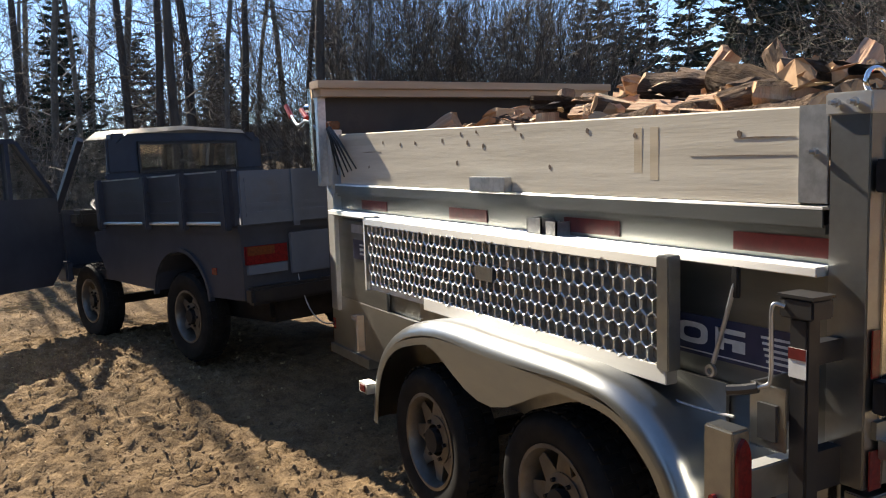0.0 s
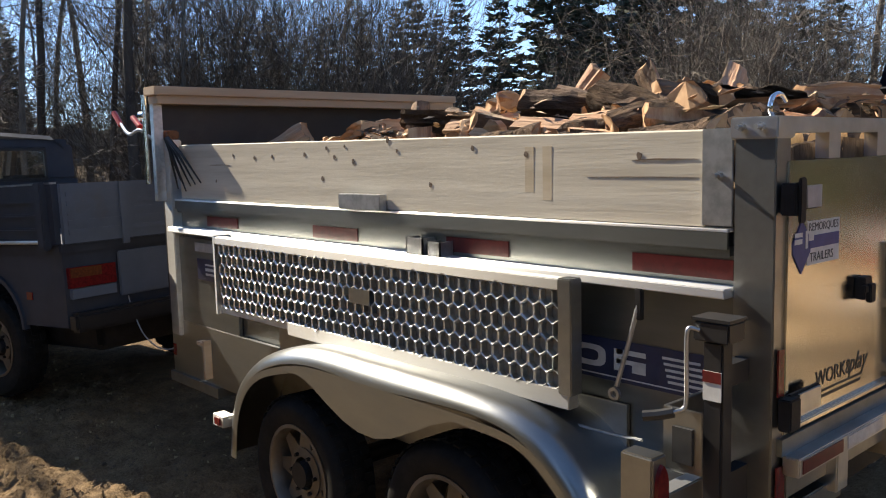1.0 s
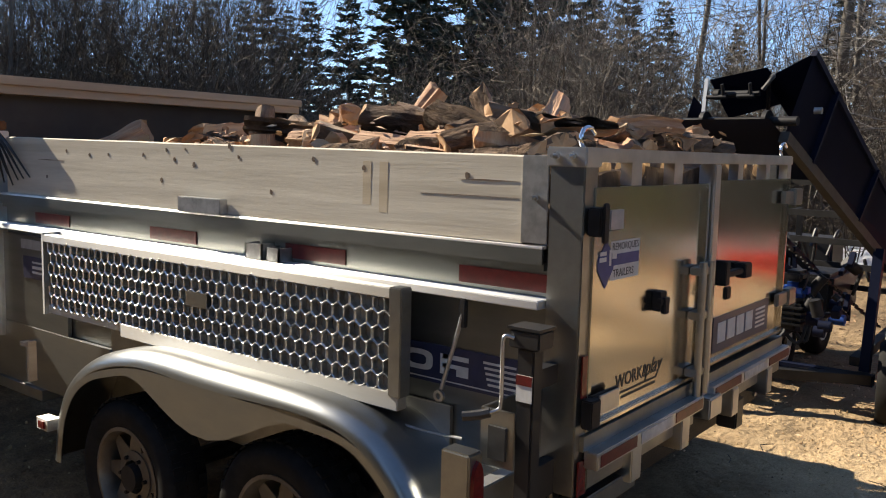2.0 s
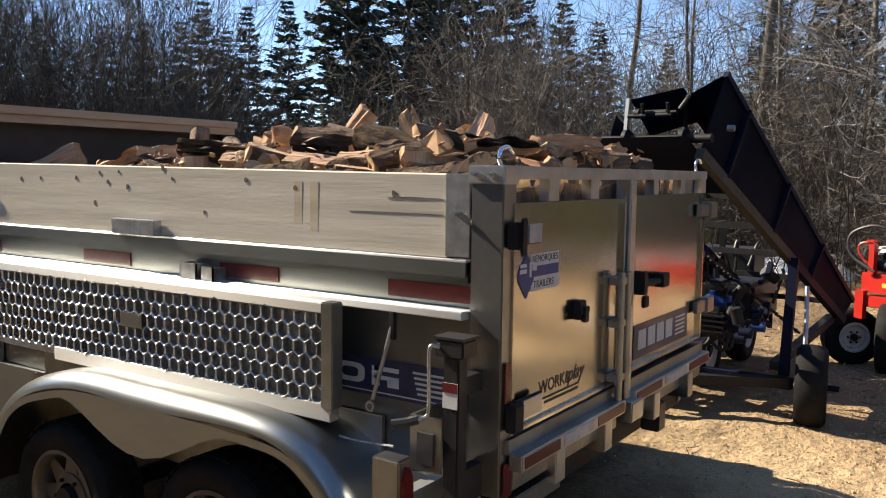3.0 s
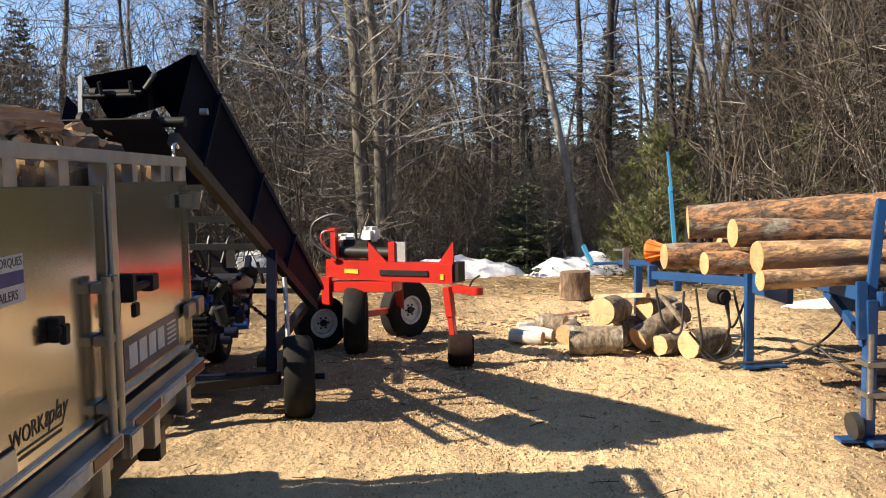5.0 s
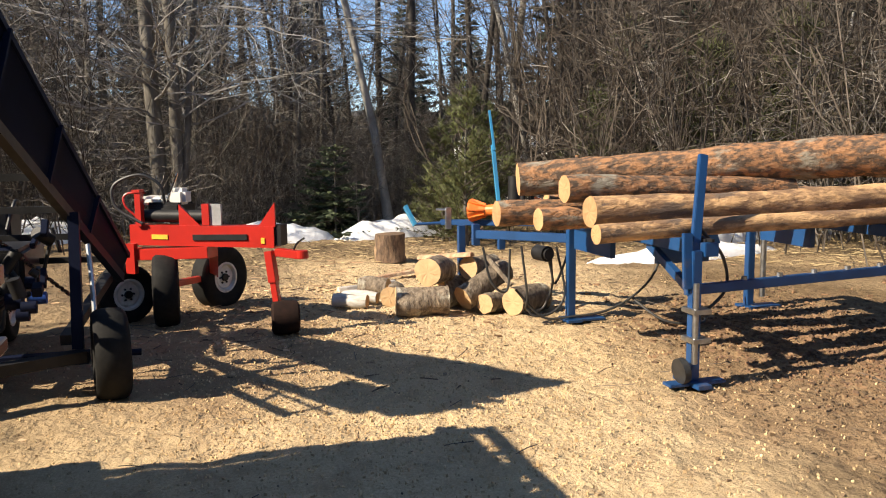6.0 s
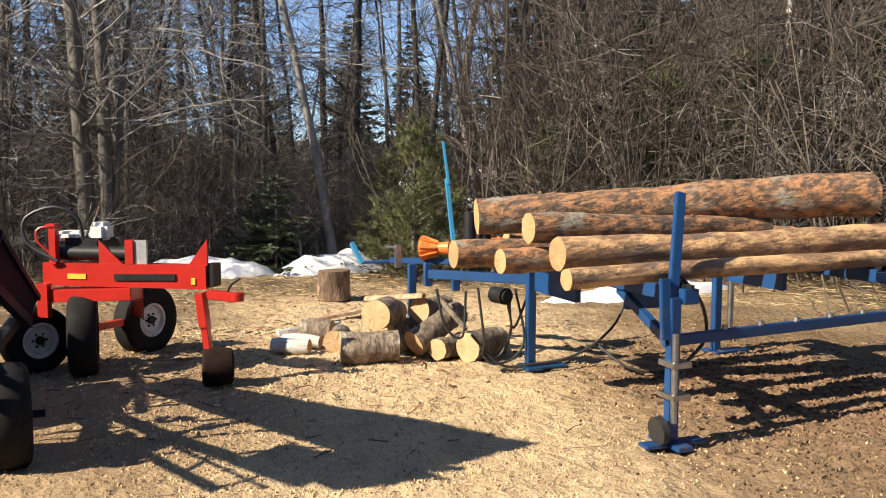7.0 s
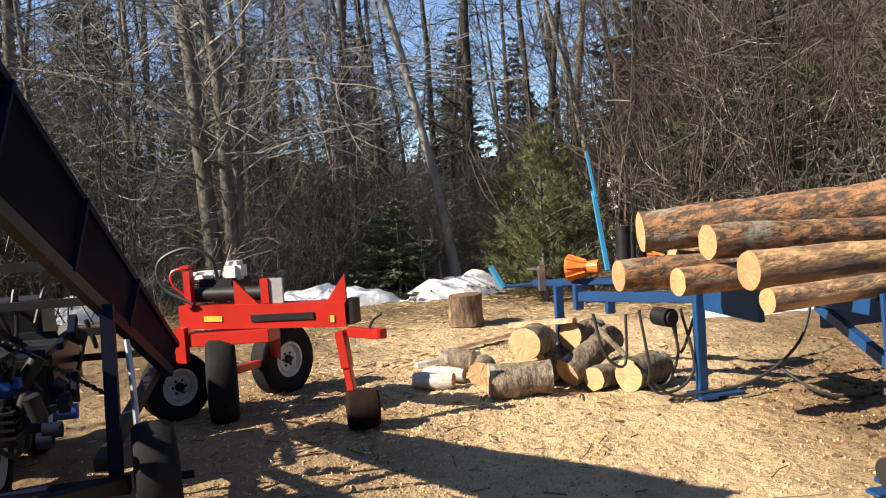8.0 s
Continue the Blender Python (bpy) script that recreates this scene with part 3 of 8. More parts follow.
def build_trailer():
    tr = thing("dump_trailer", (2.92, 3.3, -0.18), "tandem-axle aluminium dump trailer loaded with split firewood", "trailer")
    # bed
    part("bed_floor", boxes((SX + 0.03, RX - 0.03, RY + 0.06, FY - 0.02, 0.60, 0.66)), ALU_DULL, tr)
    part("side_wall", boxes((SX + 0.025, SX + 0.06, 1.585, FY, 0.56, 1.30)), ALU_WALL, tr, "aluminium side wall toned dark for the woods it reflects")
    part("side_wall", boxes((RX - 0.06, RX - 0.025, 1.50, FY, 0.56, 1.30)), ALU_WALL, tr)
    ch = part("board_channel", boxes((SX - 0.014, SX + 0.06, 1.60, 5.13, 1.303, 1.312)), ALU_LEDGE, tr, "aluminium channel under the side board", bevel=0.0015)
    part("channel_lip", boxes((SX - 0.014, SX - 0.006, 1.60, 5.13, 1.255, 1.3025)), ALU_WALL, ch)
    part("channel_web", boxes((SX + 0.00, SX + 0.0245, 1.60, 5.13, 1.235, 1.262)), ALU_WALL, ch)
    part("ledge", boxes((SX - 0.055, SX + 0.026, 1.585, 5.16, 1.122, 1.150)), ALU_LEDGE, tr, "aluminium ledge toned bright for the sun's glare", bevel=0.003)
    # stiffeners and lower chassis
    part("chassis_rail", boxes((SX + 0.02, SX + 0.06, 1.55, 5.30, 0.42, 0.56)), ALU_DULL, tr)
    part("chassis_rail", boxes((RX - 0.06, RX - 0.02, 1.55, 5.30, 0.42, 0.56)), ALU_DULL, tr)
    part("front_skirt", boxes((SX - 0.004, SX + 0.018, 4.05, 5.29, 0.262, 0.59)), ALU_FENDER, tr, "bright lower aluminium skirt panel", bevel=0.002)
    part("skirt_foot", boxes((SX - 0.02, SX + 0.10, 4.70, 5.31, 0.20, 0.258)), ALU_DULL, tr)
    part("marker_reflector", boxes((SX - 0.009, SX - 0.004, 5.245, 5.278, 0.36, 0.43)), RED_LENS, tr, "small red side reflector")
    for k, y in enumerate((2.58, 3.58)):
        bm = bmesh.new()
        z = 0.155 - 0.04 * k
        rod(bm, (1.85, y, z), (RX - 0.0, y, z), 0.045)
        part("axle", bm, STEEL_DARK, tr)
        wheel(tr, (1.775, y, z), (-1, 0, 0), 0.36, 0.205, 0.225, RIM_SILVER, 8, lugs=40)
        wheel(tr, (4.075, y, z), (1, 0, 0), 0.36, 0.205, 0.225, RIM_SILVER, 8, lugs=40)
    # fender on the near side: rolled top sheet, side skirt with a dip between the wheels
    outer = smooth_path([(1.78, 0.30, 0), (1.84, 0.46, 0), (1.93, 0.58, 0), (2.10, 0.695, 0), (2.36, 0.738, 0), (2.90, 0.742, 0), (3.38, 0.738, 0), (3.72, 0.66, 0), (3.95, 0.52, 0), (4.07, 0.34, 0), (4.12, 0.10, 0)], 5)

    def fender(x_out, x_in, name):
        bm = bmesh.new()
        s = 1 if x_in > x_out else -1
        roll = 0.075
        rows = []
        for p in outer:
            d = Vector((p.x - 2.95, p.y - 0.10, 0)).normalized()
            arc = [(roll * (1 - math.cos(a)), roll * (1 - math.sin(a))) for a in (math.pi / 2 * k / 7 for k in range(8))]
            ring = [(x_out + s * dx, p.x - dn * d.x, p.y - dn * d.y) for dx, dn in arc]
            ring += [(x_in, p.x, p.y), (x_in, p.x - 0.006 * d.x, p.y - 0.006 * d.y)]
            ring += [(x_out + s * (dx + 0.004), p.x - (dn + 0.006) * d.x, p.y - (dn + 0.006) * d.y) for dx, dn in arc[::-1]]
            rows.append([bm.verts.new(c) for c in ring])
        for a, b in zip(rows, rows[1:]):
            for k in range(len(a)):
                n = (k + 1) % len(a)
                bm.faces.new((a[k], a[n], b[n], b[k]))
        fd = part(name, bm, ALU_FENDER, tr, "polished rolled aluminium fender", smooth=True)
        bm = bmesh.new()
        low, top = [], []
        for p in outer:
            d = Vector((p.x - 2.95, p.y - 0.10, 0)).normalized()
            e = min(1.0, max(0.0, min((p.x - 1.90) / 0.65, (3.98 - p.x) / 0.65)))
            e = e * e * (3 - 2 * e)
            d = (d * (1 - e) + Vector((0, 1, 0)) * e).normalized()
            dip = 0.105 + (0.170 * max(0.0, math.cos(math.pi * (p.x - 2.95) / 1.0)) ** 1.4 if abs(p.x - 2.95) < 0.5 else 0.0)
            low.append((p.x - dip * d.x, p.y - dip * d.y))
            top.append((p.x - 0.072 * d.x, p.y - 0.072 * d.y))
        for x in (x_out, x_out + s * 0.004):
            vl = [bm.verts.new((x, a, b)) for a, b in low]
            vt = [bm.verts.new((x, a, b)) for a, b in top]
            for i in range(len(vl) - 1):
                bm.faces.new((vl[i], vl[i + 1], vt[i + 1], vt[i]))
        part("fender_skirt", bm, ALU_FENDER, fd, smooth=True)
        return fd

    fender(1.615, SX + 0.02, "fender")
    fender(RX + 0.30, RX - 0.02, "fender")
    part("inner_fender", boxes((SX + 0.005, SX + 0.02, 1.95, 4.05, 0.34, 0.735)), ALU_DULL, tr)
    bm = boxes((1.60, 1.66, 4.10, 4.20, 0.235, 0.29), (1.66, SX, 4.13, 4.17, 0.25, 0.275))
    part("fender_lamp_bracket", bm, ALU, tr)
    part("marker_lamp", boxes((1.592, 1.600, 4.125, 4.175, 0.245, 0.280)), RED_LENS, tr, "small red marker lamp")
    # honeycomb grating panel (loading ramp) in its frame
    px = 1.755
    fr = part("ramp_panel", boxes((px + 0.052, px + 0.06, 2.10, 4.40, 0.74, 1.12)), ALU_DULL, tr, "stowed ramp of honeycomb aluminium grating")
    part("top_rail", boxes((px, px + 0.05, 2.10, 4.40, 1.105, 1.142)), ALU, fr, "", bevel=0.003)
    part("bottom_rail", boxes((px, px + 0.05, 2.06, 3.72, 0.728, 0.790)), ALU, fr, "", bevel=0.003)
    part("bottom_rail", boxes((px + 0.02, px + 0.10, 3.72, 4.40, 0.745, 0.785)), ALU, fr, "", bevel=0.003)
    part("end_plate", boxes((px - 0.006, px + 0.05, 2.045, 2.10, 0.775, 1.146)), ALU_DULL, fr, "flat grey end plate", bevel=0.004)
    part("end_plate", boxes((px, px + 0.105, 4.40, 4.416, 0.74, 1.15)), ALU, fr)
    bm = bmesh.new()
    pitch, rows = 0.0545, 6
    rh = pitch * 0.98
    for r in range(rows):
        cz = 0.815 + r * rh
        for c in range(41):
            cy = 2.125 + (c + 0.5 * (r % 2)) * pitch
            if cy > 4.38:
                continue
            ring = [(0.5, -0.31), (0.5, 0.31), (0.44, 0.39), (0.06, 0.64), (-0.06, 0.64), (-0.44, 0.39), (-0.5, 0.31), (-0.5, -0.31), (-0.44, -0.39), (-0.06, -0.64), (0.06, -0.64), (0.44, -0.39)]
            jx = random.uniform(-0.002, 0.002)

            def loop(depth, f):
                return [bm.verts.new((px + depth + jx, cy + a * f * pitch, cz + b * f * rh)) for a, b in ring]

            rings = [loop(0.026, 1.0), loop(0.004, 1.0), loop(0.000, 0.94), loop(0.004, 0.855), loop(0.026, 0.81)]
            for p0, p1 in zip(rings, rings[1:]):
                for k in range(12):
                    bm.faces.new((p0[k], p0[(k + 1) % 12], p1[(k + 1) % 12], p1[k]))
    part("grating", bm, CHROME_GRATE, fr, "bright honeycomb traction grating")
    part("latch_plate", boxes((px - 0.004, px + 0.02, 3.08, 3.22, 0.94, 1.0)), ALU_DULL, fr, "small dull latch plate")
    part("backing", boxes((px + 0.028, px + 0.034, 2.10, 4.39, 0.79, 1.105)), DUSTY_PLATE, fr, "dusty backing sheet")
    # angle brackets on the ledge
    for y, w, h in ((2.86, 0.10, 0.065), (2.76, 0.075, 0.055)):
        bm = boxes((SX - 0.050, SX - 0.042, y, y + w, 1.151, 1.151 + h), (SX - 0.050, SX + 0.02, y, y + 0.008, 1.151, 1.151 + h), (SX - 0.050, SX + 0.02, y + w - 0.008, y + w, 1.151, 1.151 + h))
        part("ledge_bracket", bm, GALV, tr, "small welded aluminium bracket", bevel=0.001)
    # reflective tape
    for y0, y1 in ((1.60, 1.94), (2.47, 2.80), (3.38, 3.73), (4.45, 4.80)):
        part("reflector_tape", boxes((SX + 0.0205, SX + 0.0248, y0, y1, 1.165, 1.222)), RED_TAPE, tr, "dark red reflective strip")
    # rear corner posts, caps and end plates
    post = part("corner_post", boxes((SX - 0.012, SX + 0.07, RY + 0.004, 1.583, 0.55, 1.565)), ALU_DULL, tr, "grey aluminium corner post", bevel=0.004)
    part("post_cap", boxes((SX - 0.022, SX + 0.075, RY - 0.004, 1.592, 1.558, 1.617)), ALU, post, "", bevel=0.004)
    for y in (1.50, 1.555):
        bm = bmesh.new()
        rod(bm, (SX - 0.055, y, 1.59), (SX - 0.02, y, 1.59), 0.006)
        rod(bm, (SX - 0.034, y, 1.59), (SX - 0.024, y, 1.59), 0.012, seg=6)
        part("bolt", bm, GALV, post)
    part("corner_post", boxes((RX - 0.07, RX + 0.012, RY + 0.052, 1.583, 0.55, 1.612)), ALU_DULL, tr, "", bevel=0.004)
    plate = part("end_bracket", boxes((SX - 0.012, SX - 0.004, 1.588, 1.682, 1.320, 1.590)), GALV, tr, "galvanised plate holding the side board", bevel=0.002)
    bm = bmesh.new()
    rod(bm, (SX - 0.045, 1.628, 1.462), (SX - 0.012, 1.628, 1.462), 0.006)
    rod(bm, (SX - 0.024, 1.628, 1.462), (SX - 0.013, 1.628, 1.462), 0.012, seg=6)
    part("bolt", bm, GALV, plate)
    part("front_post", boxes((SX - 0.03, SX + 0.05, 5.13, 5.235, 0.50, 1.655)), ALU, tr, "aluminium front corner post", bevel=0.005)
    part("post_lamp", boxes((SX - 0.025, SX + 0.045, 5.14, 5.225, 1.658, 1.71)), AMBER_LENS, tr, "dusty amber clearance lamp", bevel=0.008)
    # front bulkhead with a wooden cap
    part("bulkhead", boxes((SX - 0.02, RX + 0.17, FY + 0.02, FY + 0.05, 0.62, 1.861)), BLACK_PAINT, tr, "black front bulkhead")
    cap = part("bulkhead_cap", boxes((SX - 0.10, RX + 0.19, FY - 0.10, FY + 0.055, 1.912, 1.962), (SX - 0.08, RX + 0.18, FY - 0.08, FY + 0.045, 1.862, 1.912)), TAN_BOARD, tr, "tan wooden cap board", bevel=0.004)
    part("bulkhead_post", boxes((SX - 0.085, SX - 0.03, FY - 0.03, FY + 0.019, 1.30, 1.861)), GALV, tr, "galvanised upright tarp post", bevel=0.003)
    part("bulkhead_post", boxes((RX + 0.10, RX + 0.17, FY - 0.03, FY + 0.018, 1.30, 1.861)), BLACK_PAINT, tr)
    # tarp winch on the post: crank rods with red grips and added dark tails
    bm = bmesh.new()
    tube(bm, [(SX - 0.06, 5.27, 1.66), (SX - 0.10, 5.36, 1.72), (SX - 0.11, 5.50, 1.70), (SX - 0.10, 5.66, 1.78)], 0.010)
    wn_ = part("tarp_winch", bm, GALV, tr, "tarp winch crank with red grips", smooth=True)
    for p, q in (((SX - 0.10, 5.64, 1.76), (SX - 0.10, 5.74, 1.84)), ((SX - 0.08, 5.40, 1.74), (SX - 0.08, 5.50, 1.80))):
        bm = bmesh.new()
        rod(bm, p, q, 0.017)
        part("grip", bm, RED_PAINT, wn_, smooth=True)
    bm = bmesh.new()
    rod(bm, (SX - 0.085, 5.31, 1.40), (SX - 0.085, 5.31, 1.92), 0.016)
    rod(bm, (SX - 0.085, 5.36, 1.80), (SX - 0.075, 5.30, 1.80), 0.030)
    part("winch_drum", bm, CHROME, wn_, smooth=True)
    # dark tapering tails put where a spiky shadow falls on the board
    for k, (ey, ez) in enumerate(((5.02, 1.42), (4.96, 1.36), (4.90, 1.39), (4.84, 1.40), (4.77, 1.41), (5.06, 1.37))):
        bm = bmesh.new()
        a = Vector((SX - 0.05, 5.12 - 0.008 * k, 1.665))
        e = Vector((SX - 0.018, ey, ez))
        tube(bm, [a, a.lerp(e, 0.5) + Vector((-0.012, 0.0, 0.03)), e], lambda s: 0.012 - 0.008 * s, 6)
        part("strap_end", bm, BLACK_PAINT, wn_, "thin dark tail added for the spiky shadow on the board", smooth=True)
    # right hand side board
    part("side_board", boxes((RX - 0.025, RX + 0.015, 1.60, 5.10, 1.315, 1.60)), PLANK, tr, "weathered side board", bevel=0.004)
    # rear frame
    y0, y1 = RY, RY + 0.05
    part("top_rail", boxes((SX + 0.0, RX, y0, y1, 1.573, 1.616)), ALU, tr, "", bevel=0.004)
    for x in (1.905, 2.20, 2.54):
        part("rail_upright", boxes((x, x + (0.075 if x > 1.95 else 0.055), y0 + 0.005, y1 - 0.005, 1.50, 1.573)), ALU, tr)
    for x in (3.20, 3.56, 3.885):
        part("rail_upright", boxes((x, x + 0.06, y0 + 0.005, y1 - 0.005, 1.505, 1.573)), ALU, tr)
    part("middle_post", boxes((2.885, 2.945, y0 - 0.018, y1, 0.66, 1.572)), ALU, tr, "", bevel=0.004)

    def door(x0, x1, z0, z1, label):
        d = part("rear_door", boxes((x0 + 0.012, x1 - 0.012, y0 + 0.012, y0 + 0.03, z0, z1)), ALU_DOOR, tr, label)
        fw = 0.024
        bm = boxes((x0, x0 + fw, y0 - 0.004, y0 + 0.034, z0 - 0.01, z1 + 0.01), (x1 - fw, x1, y0 - 0.004, y0 + 0.034, z0 - 0.01, z1 + 0.01),
                   (x0 + fw, x1 - fw, y0 - 0.003, y0 + 0.033, z1 - 0.012, z1 + 0.01), (x0 + fw, x1 - fw, y0 - 0.003, y0 + 0.033, z0 - 0.01, z0 + 0.006))
        part("door_frame", bm, ALU_DOOR, d, "", bevel=0.003)
        return d

    left = door(1.945, 2.878, 0.752, 1.488, "polished aluminium barn door with stickers, closed")
    right = door(2.952, 3.925, 0.770, 1.498, "polished aluminium barn door, closed")
    # door hardware
    def latch(parent, x, z, w=0.055, h=0.07):
        bm = boxes((x - w / 2, x + w / 2, y0 - 0.018, y0 + 0.012, z - h / 2, z + h / 2), (x - w * 0.75, x + w * 0.75, y0 - 0.026, y0 - 0.010, z - 0.012, z + 0.012), (x - 0.018, x + 0.018, y0 - 0.034, y0 - 0.016, z - h * 0.62, z + h * 0.2))
        return part("latch", bm, STEEL_DARK, parent, "black slam latch", bevel=0.003)

    latch(left, 2.45, 1.095)
    bm = boxes((1.900, 1.958, y0 - 0.045, y0 - 0.002, 1.355, 1.440), (1.93, 2.09, y0 - 0.022, y0 - 0.004, 1.365, 1.425), (1.910, 1.945, y0 - 0.054, y0 - 0.044, 1.335, 1.455))
    part("hinge", bm, STEEL_DARK, left, "black hinge block", bevel=0.004)
    part("hinge_plate", boxes((2.00, 2.085, y0 - 0.030, y0 - 0.022, 1.37, 1.43)), STICKER_GREY, left)
    bm = boxes((1.910, 1.970, y0 - 0.040, y0 - 0.002, 0.765, 0.855), (1.95, 2.13, y0 - 0.020, y0 - 0.004, 0.79, 0.86))
    part("hinge", bm, STEEL_DARK, left, "black hinge block", bevel=0.004)
    part("hinge_plate", boxes((1.99, 2.12, y0 - 0.026, y0 - 0.020, 0.795, 0.855)), ALU, left)
    for x in (2.765, 2.835):
        bm = bmesh.new()
        rod(bm, (x, y0 - 0.035, 0.69), (x, y0 - 0.035, 1.205), 0.015, seg=14)
        lk = part("lock_bar", bm, ALU_DULL, left, "dark lock tube", smooth=True)
    for z in (0.78, 1.0, 1.17):
        part("lock_bracket", boxes((2.745, 2.855, y0 - 0.04, y0 + 0.01, z - 0.015, z + 0.015)), ALU_DULL, left, "", bevel=0.003)
    bm = boxes((2.99, 3.035, y0 - 0.045, y0 + 0.01, 1.09, 1.19), (3.03, 3.33, y0 - 0.026, y0 + 0.008, 1.115, 1.138), (3.25, 3.33, y0 - 0.036, y0 + 0.01, 1.095, 1.158), (2.97, 3.02, y0 - 0.058, y0 - 0.04, 1.04, 1.09))
    part("latch", bm, STEEL_DARK, right, "black latch with a hasp", bevel=0.004)
    for z in (1.42, 0.93):
        bm = boxes((3.80, 3.94, y0 - 0.020, y0 + 0.002, z - 0.03, z + 0.03), (3.94, 4.05, y0 - 0.030, y0 + 0.01, z - 0.04, z + 0.04))
        part("hinge", bm, ALU_DULL, right, "", bevel=0.004)
    # sill and bumper
    part("sill", boxes((SX + 0.02, RX - 0.02, y0 - 0.012, y1 + 0.02, 0.690, 0.738)), ALU_WALL, tr, "")
    for x0, x1, yy in ((1.935, 2.80, y0 - 0.055), (2.94, 3.97, y0 - 0.040)):
        bp = part("bumper_bar", boxes((x0, x1, yy, yy + 0.05, 0.635, 0.690)), ALU, tr, "", bevel=0.004)
        n = 3
        for k in range(n):
            a = x0 + (x1 - x0) * (k + 0.06) / n
            b = x0 + (x1 - x0) * (k + 0.94) / n
            part("tape", boxes((a, b, yy - 0.003, yy - 0.0005, 0.645, 0.682)), RED_TAPE if k != 1 else WHITE_TAPE, bp)
    part("under_beam", boxes((SX + 0.05, 2.82, y0 - 0.01, y0 + 0.09, 0.56, 0.634)), ALU_DULL, tr, "", bevel=0.004)
    part("under_beam", boxes((2.95, RX, y0 + 0.0, y0 + 0.09, 0.56, 0.634)), ALU_DULL, tr, "", bevel=0.004)
    for x in (2.20, 2.62, 3.16, 3.62):
        part("under_bracket", boxes((x, x + 0.075, y0 - 0.045, y0 + 0.10, 0.515, 0.634)), ALU, tr, "", bevel=0.004)
    part("bottom_frame", boxes((SX - 0.01, 2.30, y0 - 0.015, y0 + 0.06, 0.47, 0.535)), ALU_DULL, tr, "", bevel=0.004)
    part("tail_panel", boxes((SX + 0.02, RX - 0.02, y0 + 0.10, y0 + 0.13, 0.40, 0.60)), STEEL_DARK, tr)
    part("middle_foot", boxes((2.86, 2.99, y0 - 0.06, y0 + 0.03, 0.575, 0.66)), ALU, tr, "", bevel=0.006)
    part("stabiliser_foot", boxes((3.30, 3.385, y0 - 0.02, y0 + 0.07, 0.42, 0.555)), BLACK_PAINT, tr, "black stabiliser foot", bevel=0.006)
    part("door_reflector", boxes((1.905, 1.935, y0 - 0.006, y0 - 0.001, 0.86, 0.99)), RED_LENS, tr, "red door-edge reflector")
    part("door_reflector", boxes((1.905, 1.955, y0 - 0.006, y0 - 0.001, 0.55, 0.66)), RED_LENS, tr)
    # hooks on the rail ends
    for x in (1.955, 3.90):
        bm = bmesh.new()
        tube(bm, [(x - 0.035, y0 + 0.03, 1.612), (x - 0.055, y0 + 0.03, 1.638), (x - 0.04, y0 + 0.03, 1.668), (x, y0 + 0.03, 1.675), (x + 0.03, y0 + 0.03, 1.658)], 0.007)
        part("tie_hook", bm, CHROME, tr, "bright steel hook", smooth=True)
    # tail lamp on its arm
    lamp = part("tail_lamp", boxes((1.590, 1.660, 1.640, 1.745, 0.42, 0.722)), ALU_DULL, tr, "square aluminium tail lamp housing", bevel=0.006)
    bm = bmesh.new()
    pts = [(0.026 * math.cos(a) * 1.0, 0.075 * math.sin(a) if abs(math.sin(a)) < 0.99 else 0.08 * math.sin(a)) for a in (2 * math.pi * k / 24 for k in range(24))]
    pts = [(x, y + (0.055 if y > 0 else -0.055)) for x, y in pts]
    prism(bm, pts, 0.014, plane_matrix((1.625, 1.641, 0.565), (1, 0, 0), (0, 0, 1)) )
    part("lamp_lens", bm, RED_LENS, lamp, "dark red oval lens")
    bm = bmesh.new()
    rod(bm, (1.588, 1.70, 0.52), (1.575, 1.70, 0.52), 0.012, seg=14)
    part("side_marker", bm, RED_LENS, lamp, "small round red marker")
    part("lamp_arm", boxes((1.66, SX + 0.02, 1.645, 1.70, 0.50, 0.60)), ALU, tr, "", bevel=0.004)
    part("plate_bracket", boxes((1.70, 1.708, 1.56, 1.68, 0.665, 0.84), (1.708, SX + 0.02, 1.665, 1.68, 0.70, 0.84)), ALU_DULL, tr, "", bevel=0.002)
    part("grommet", boxes((1.690, 1.70, 1.585, 1.645, 0.69, 0.79)), INK, tr)
    # drop-leg jack with its crank
    jack = part("jack", boxes((1.730, 1.785, 1.520, 1.578, 0.02, 1.03)), BLACK_PAINT, tr, "black drop-leg jack with a crank", bevel=0.006)
    part("jack_head", boxes((1.715, 1.80, 1.495, 1.60, 1.03, 1.085)), BLACK_PAINT, jack, "", bevel=0.005)
    part("head_plate", boxes((1.712, 1.803, 1.492, 1.603, 1.086, 1.094)), BLACK_PAINT, jack)
    bm = bmesh.new()
    tube(bm, [(1.715, 1.58, 1.06), (1.70, 1.60, 1.065), (1.695, 1.605, 1.04), (1.695, 1.605, 0.95), (1.695, 1.605, 0.87), (1.69, 1.61, 0.845), (1.67, 1.63, 0.835)], 0.006)
    part("crank", bm, GALV, jack, "bright steel crank rod", smooth=True)
    bm = bmesh.new()
    tube(bm, [(1.672, 1.628, 0.836), (1.655, 1.66, 0.826), (1.635, 1.70, 0.818)], 0.015)
    part("crank_grip", bm, BLACK_PAINT, jack, "", smooth=True)
    lab = part("warning_label", boxes((1.7275, 1.7295, 1.522, 1.576, 0.87, 0.95)), STICKER_WHITE, jack, "red and white warning sticker")
    part("label_head", boxes((1.7255, 1.7274, 1.522, 1.576, 0.92, 0.95)), RED_TAPE, lab)
    part("jack_foot", boxes((1.69, 1.82, 1.48, 1.625, -0.06, 0.02)), BLACK_PAINT, jack)
    for z0, z1 in ((0.55, 0.66), (0.90, 0.96)):
        part("jack_mount", boxes((1.785, SX + 0.02, 1.53, 1.57, z0, z1)), BLACK_PAINT, tr)
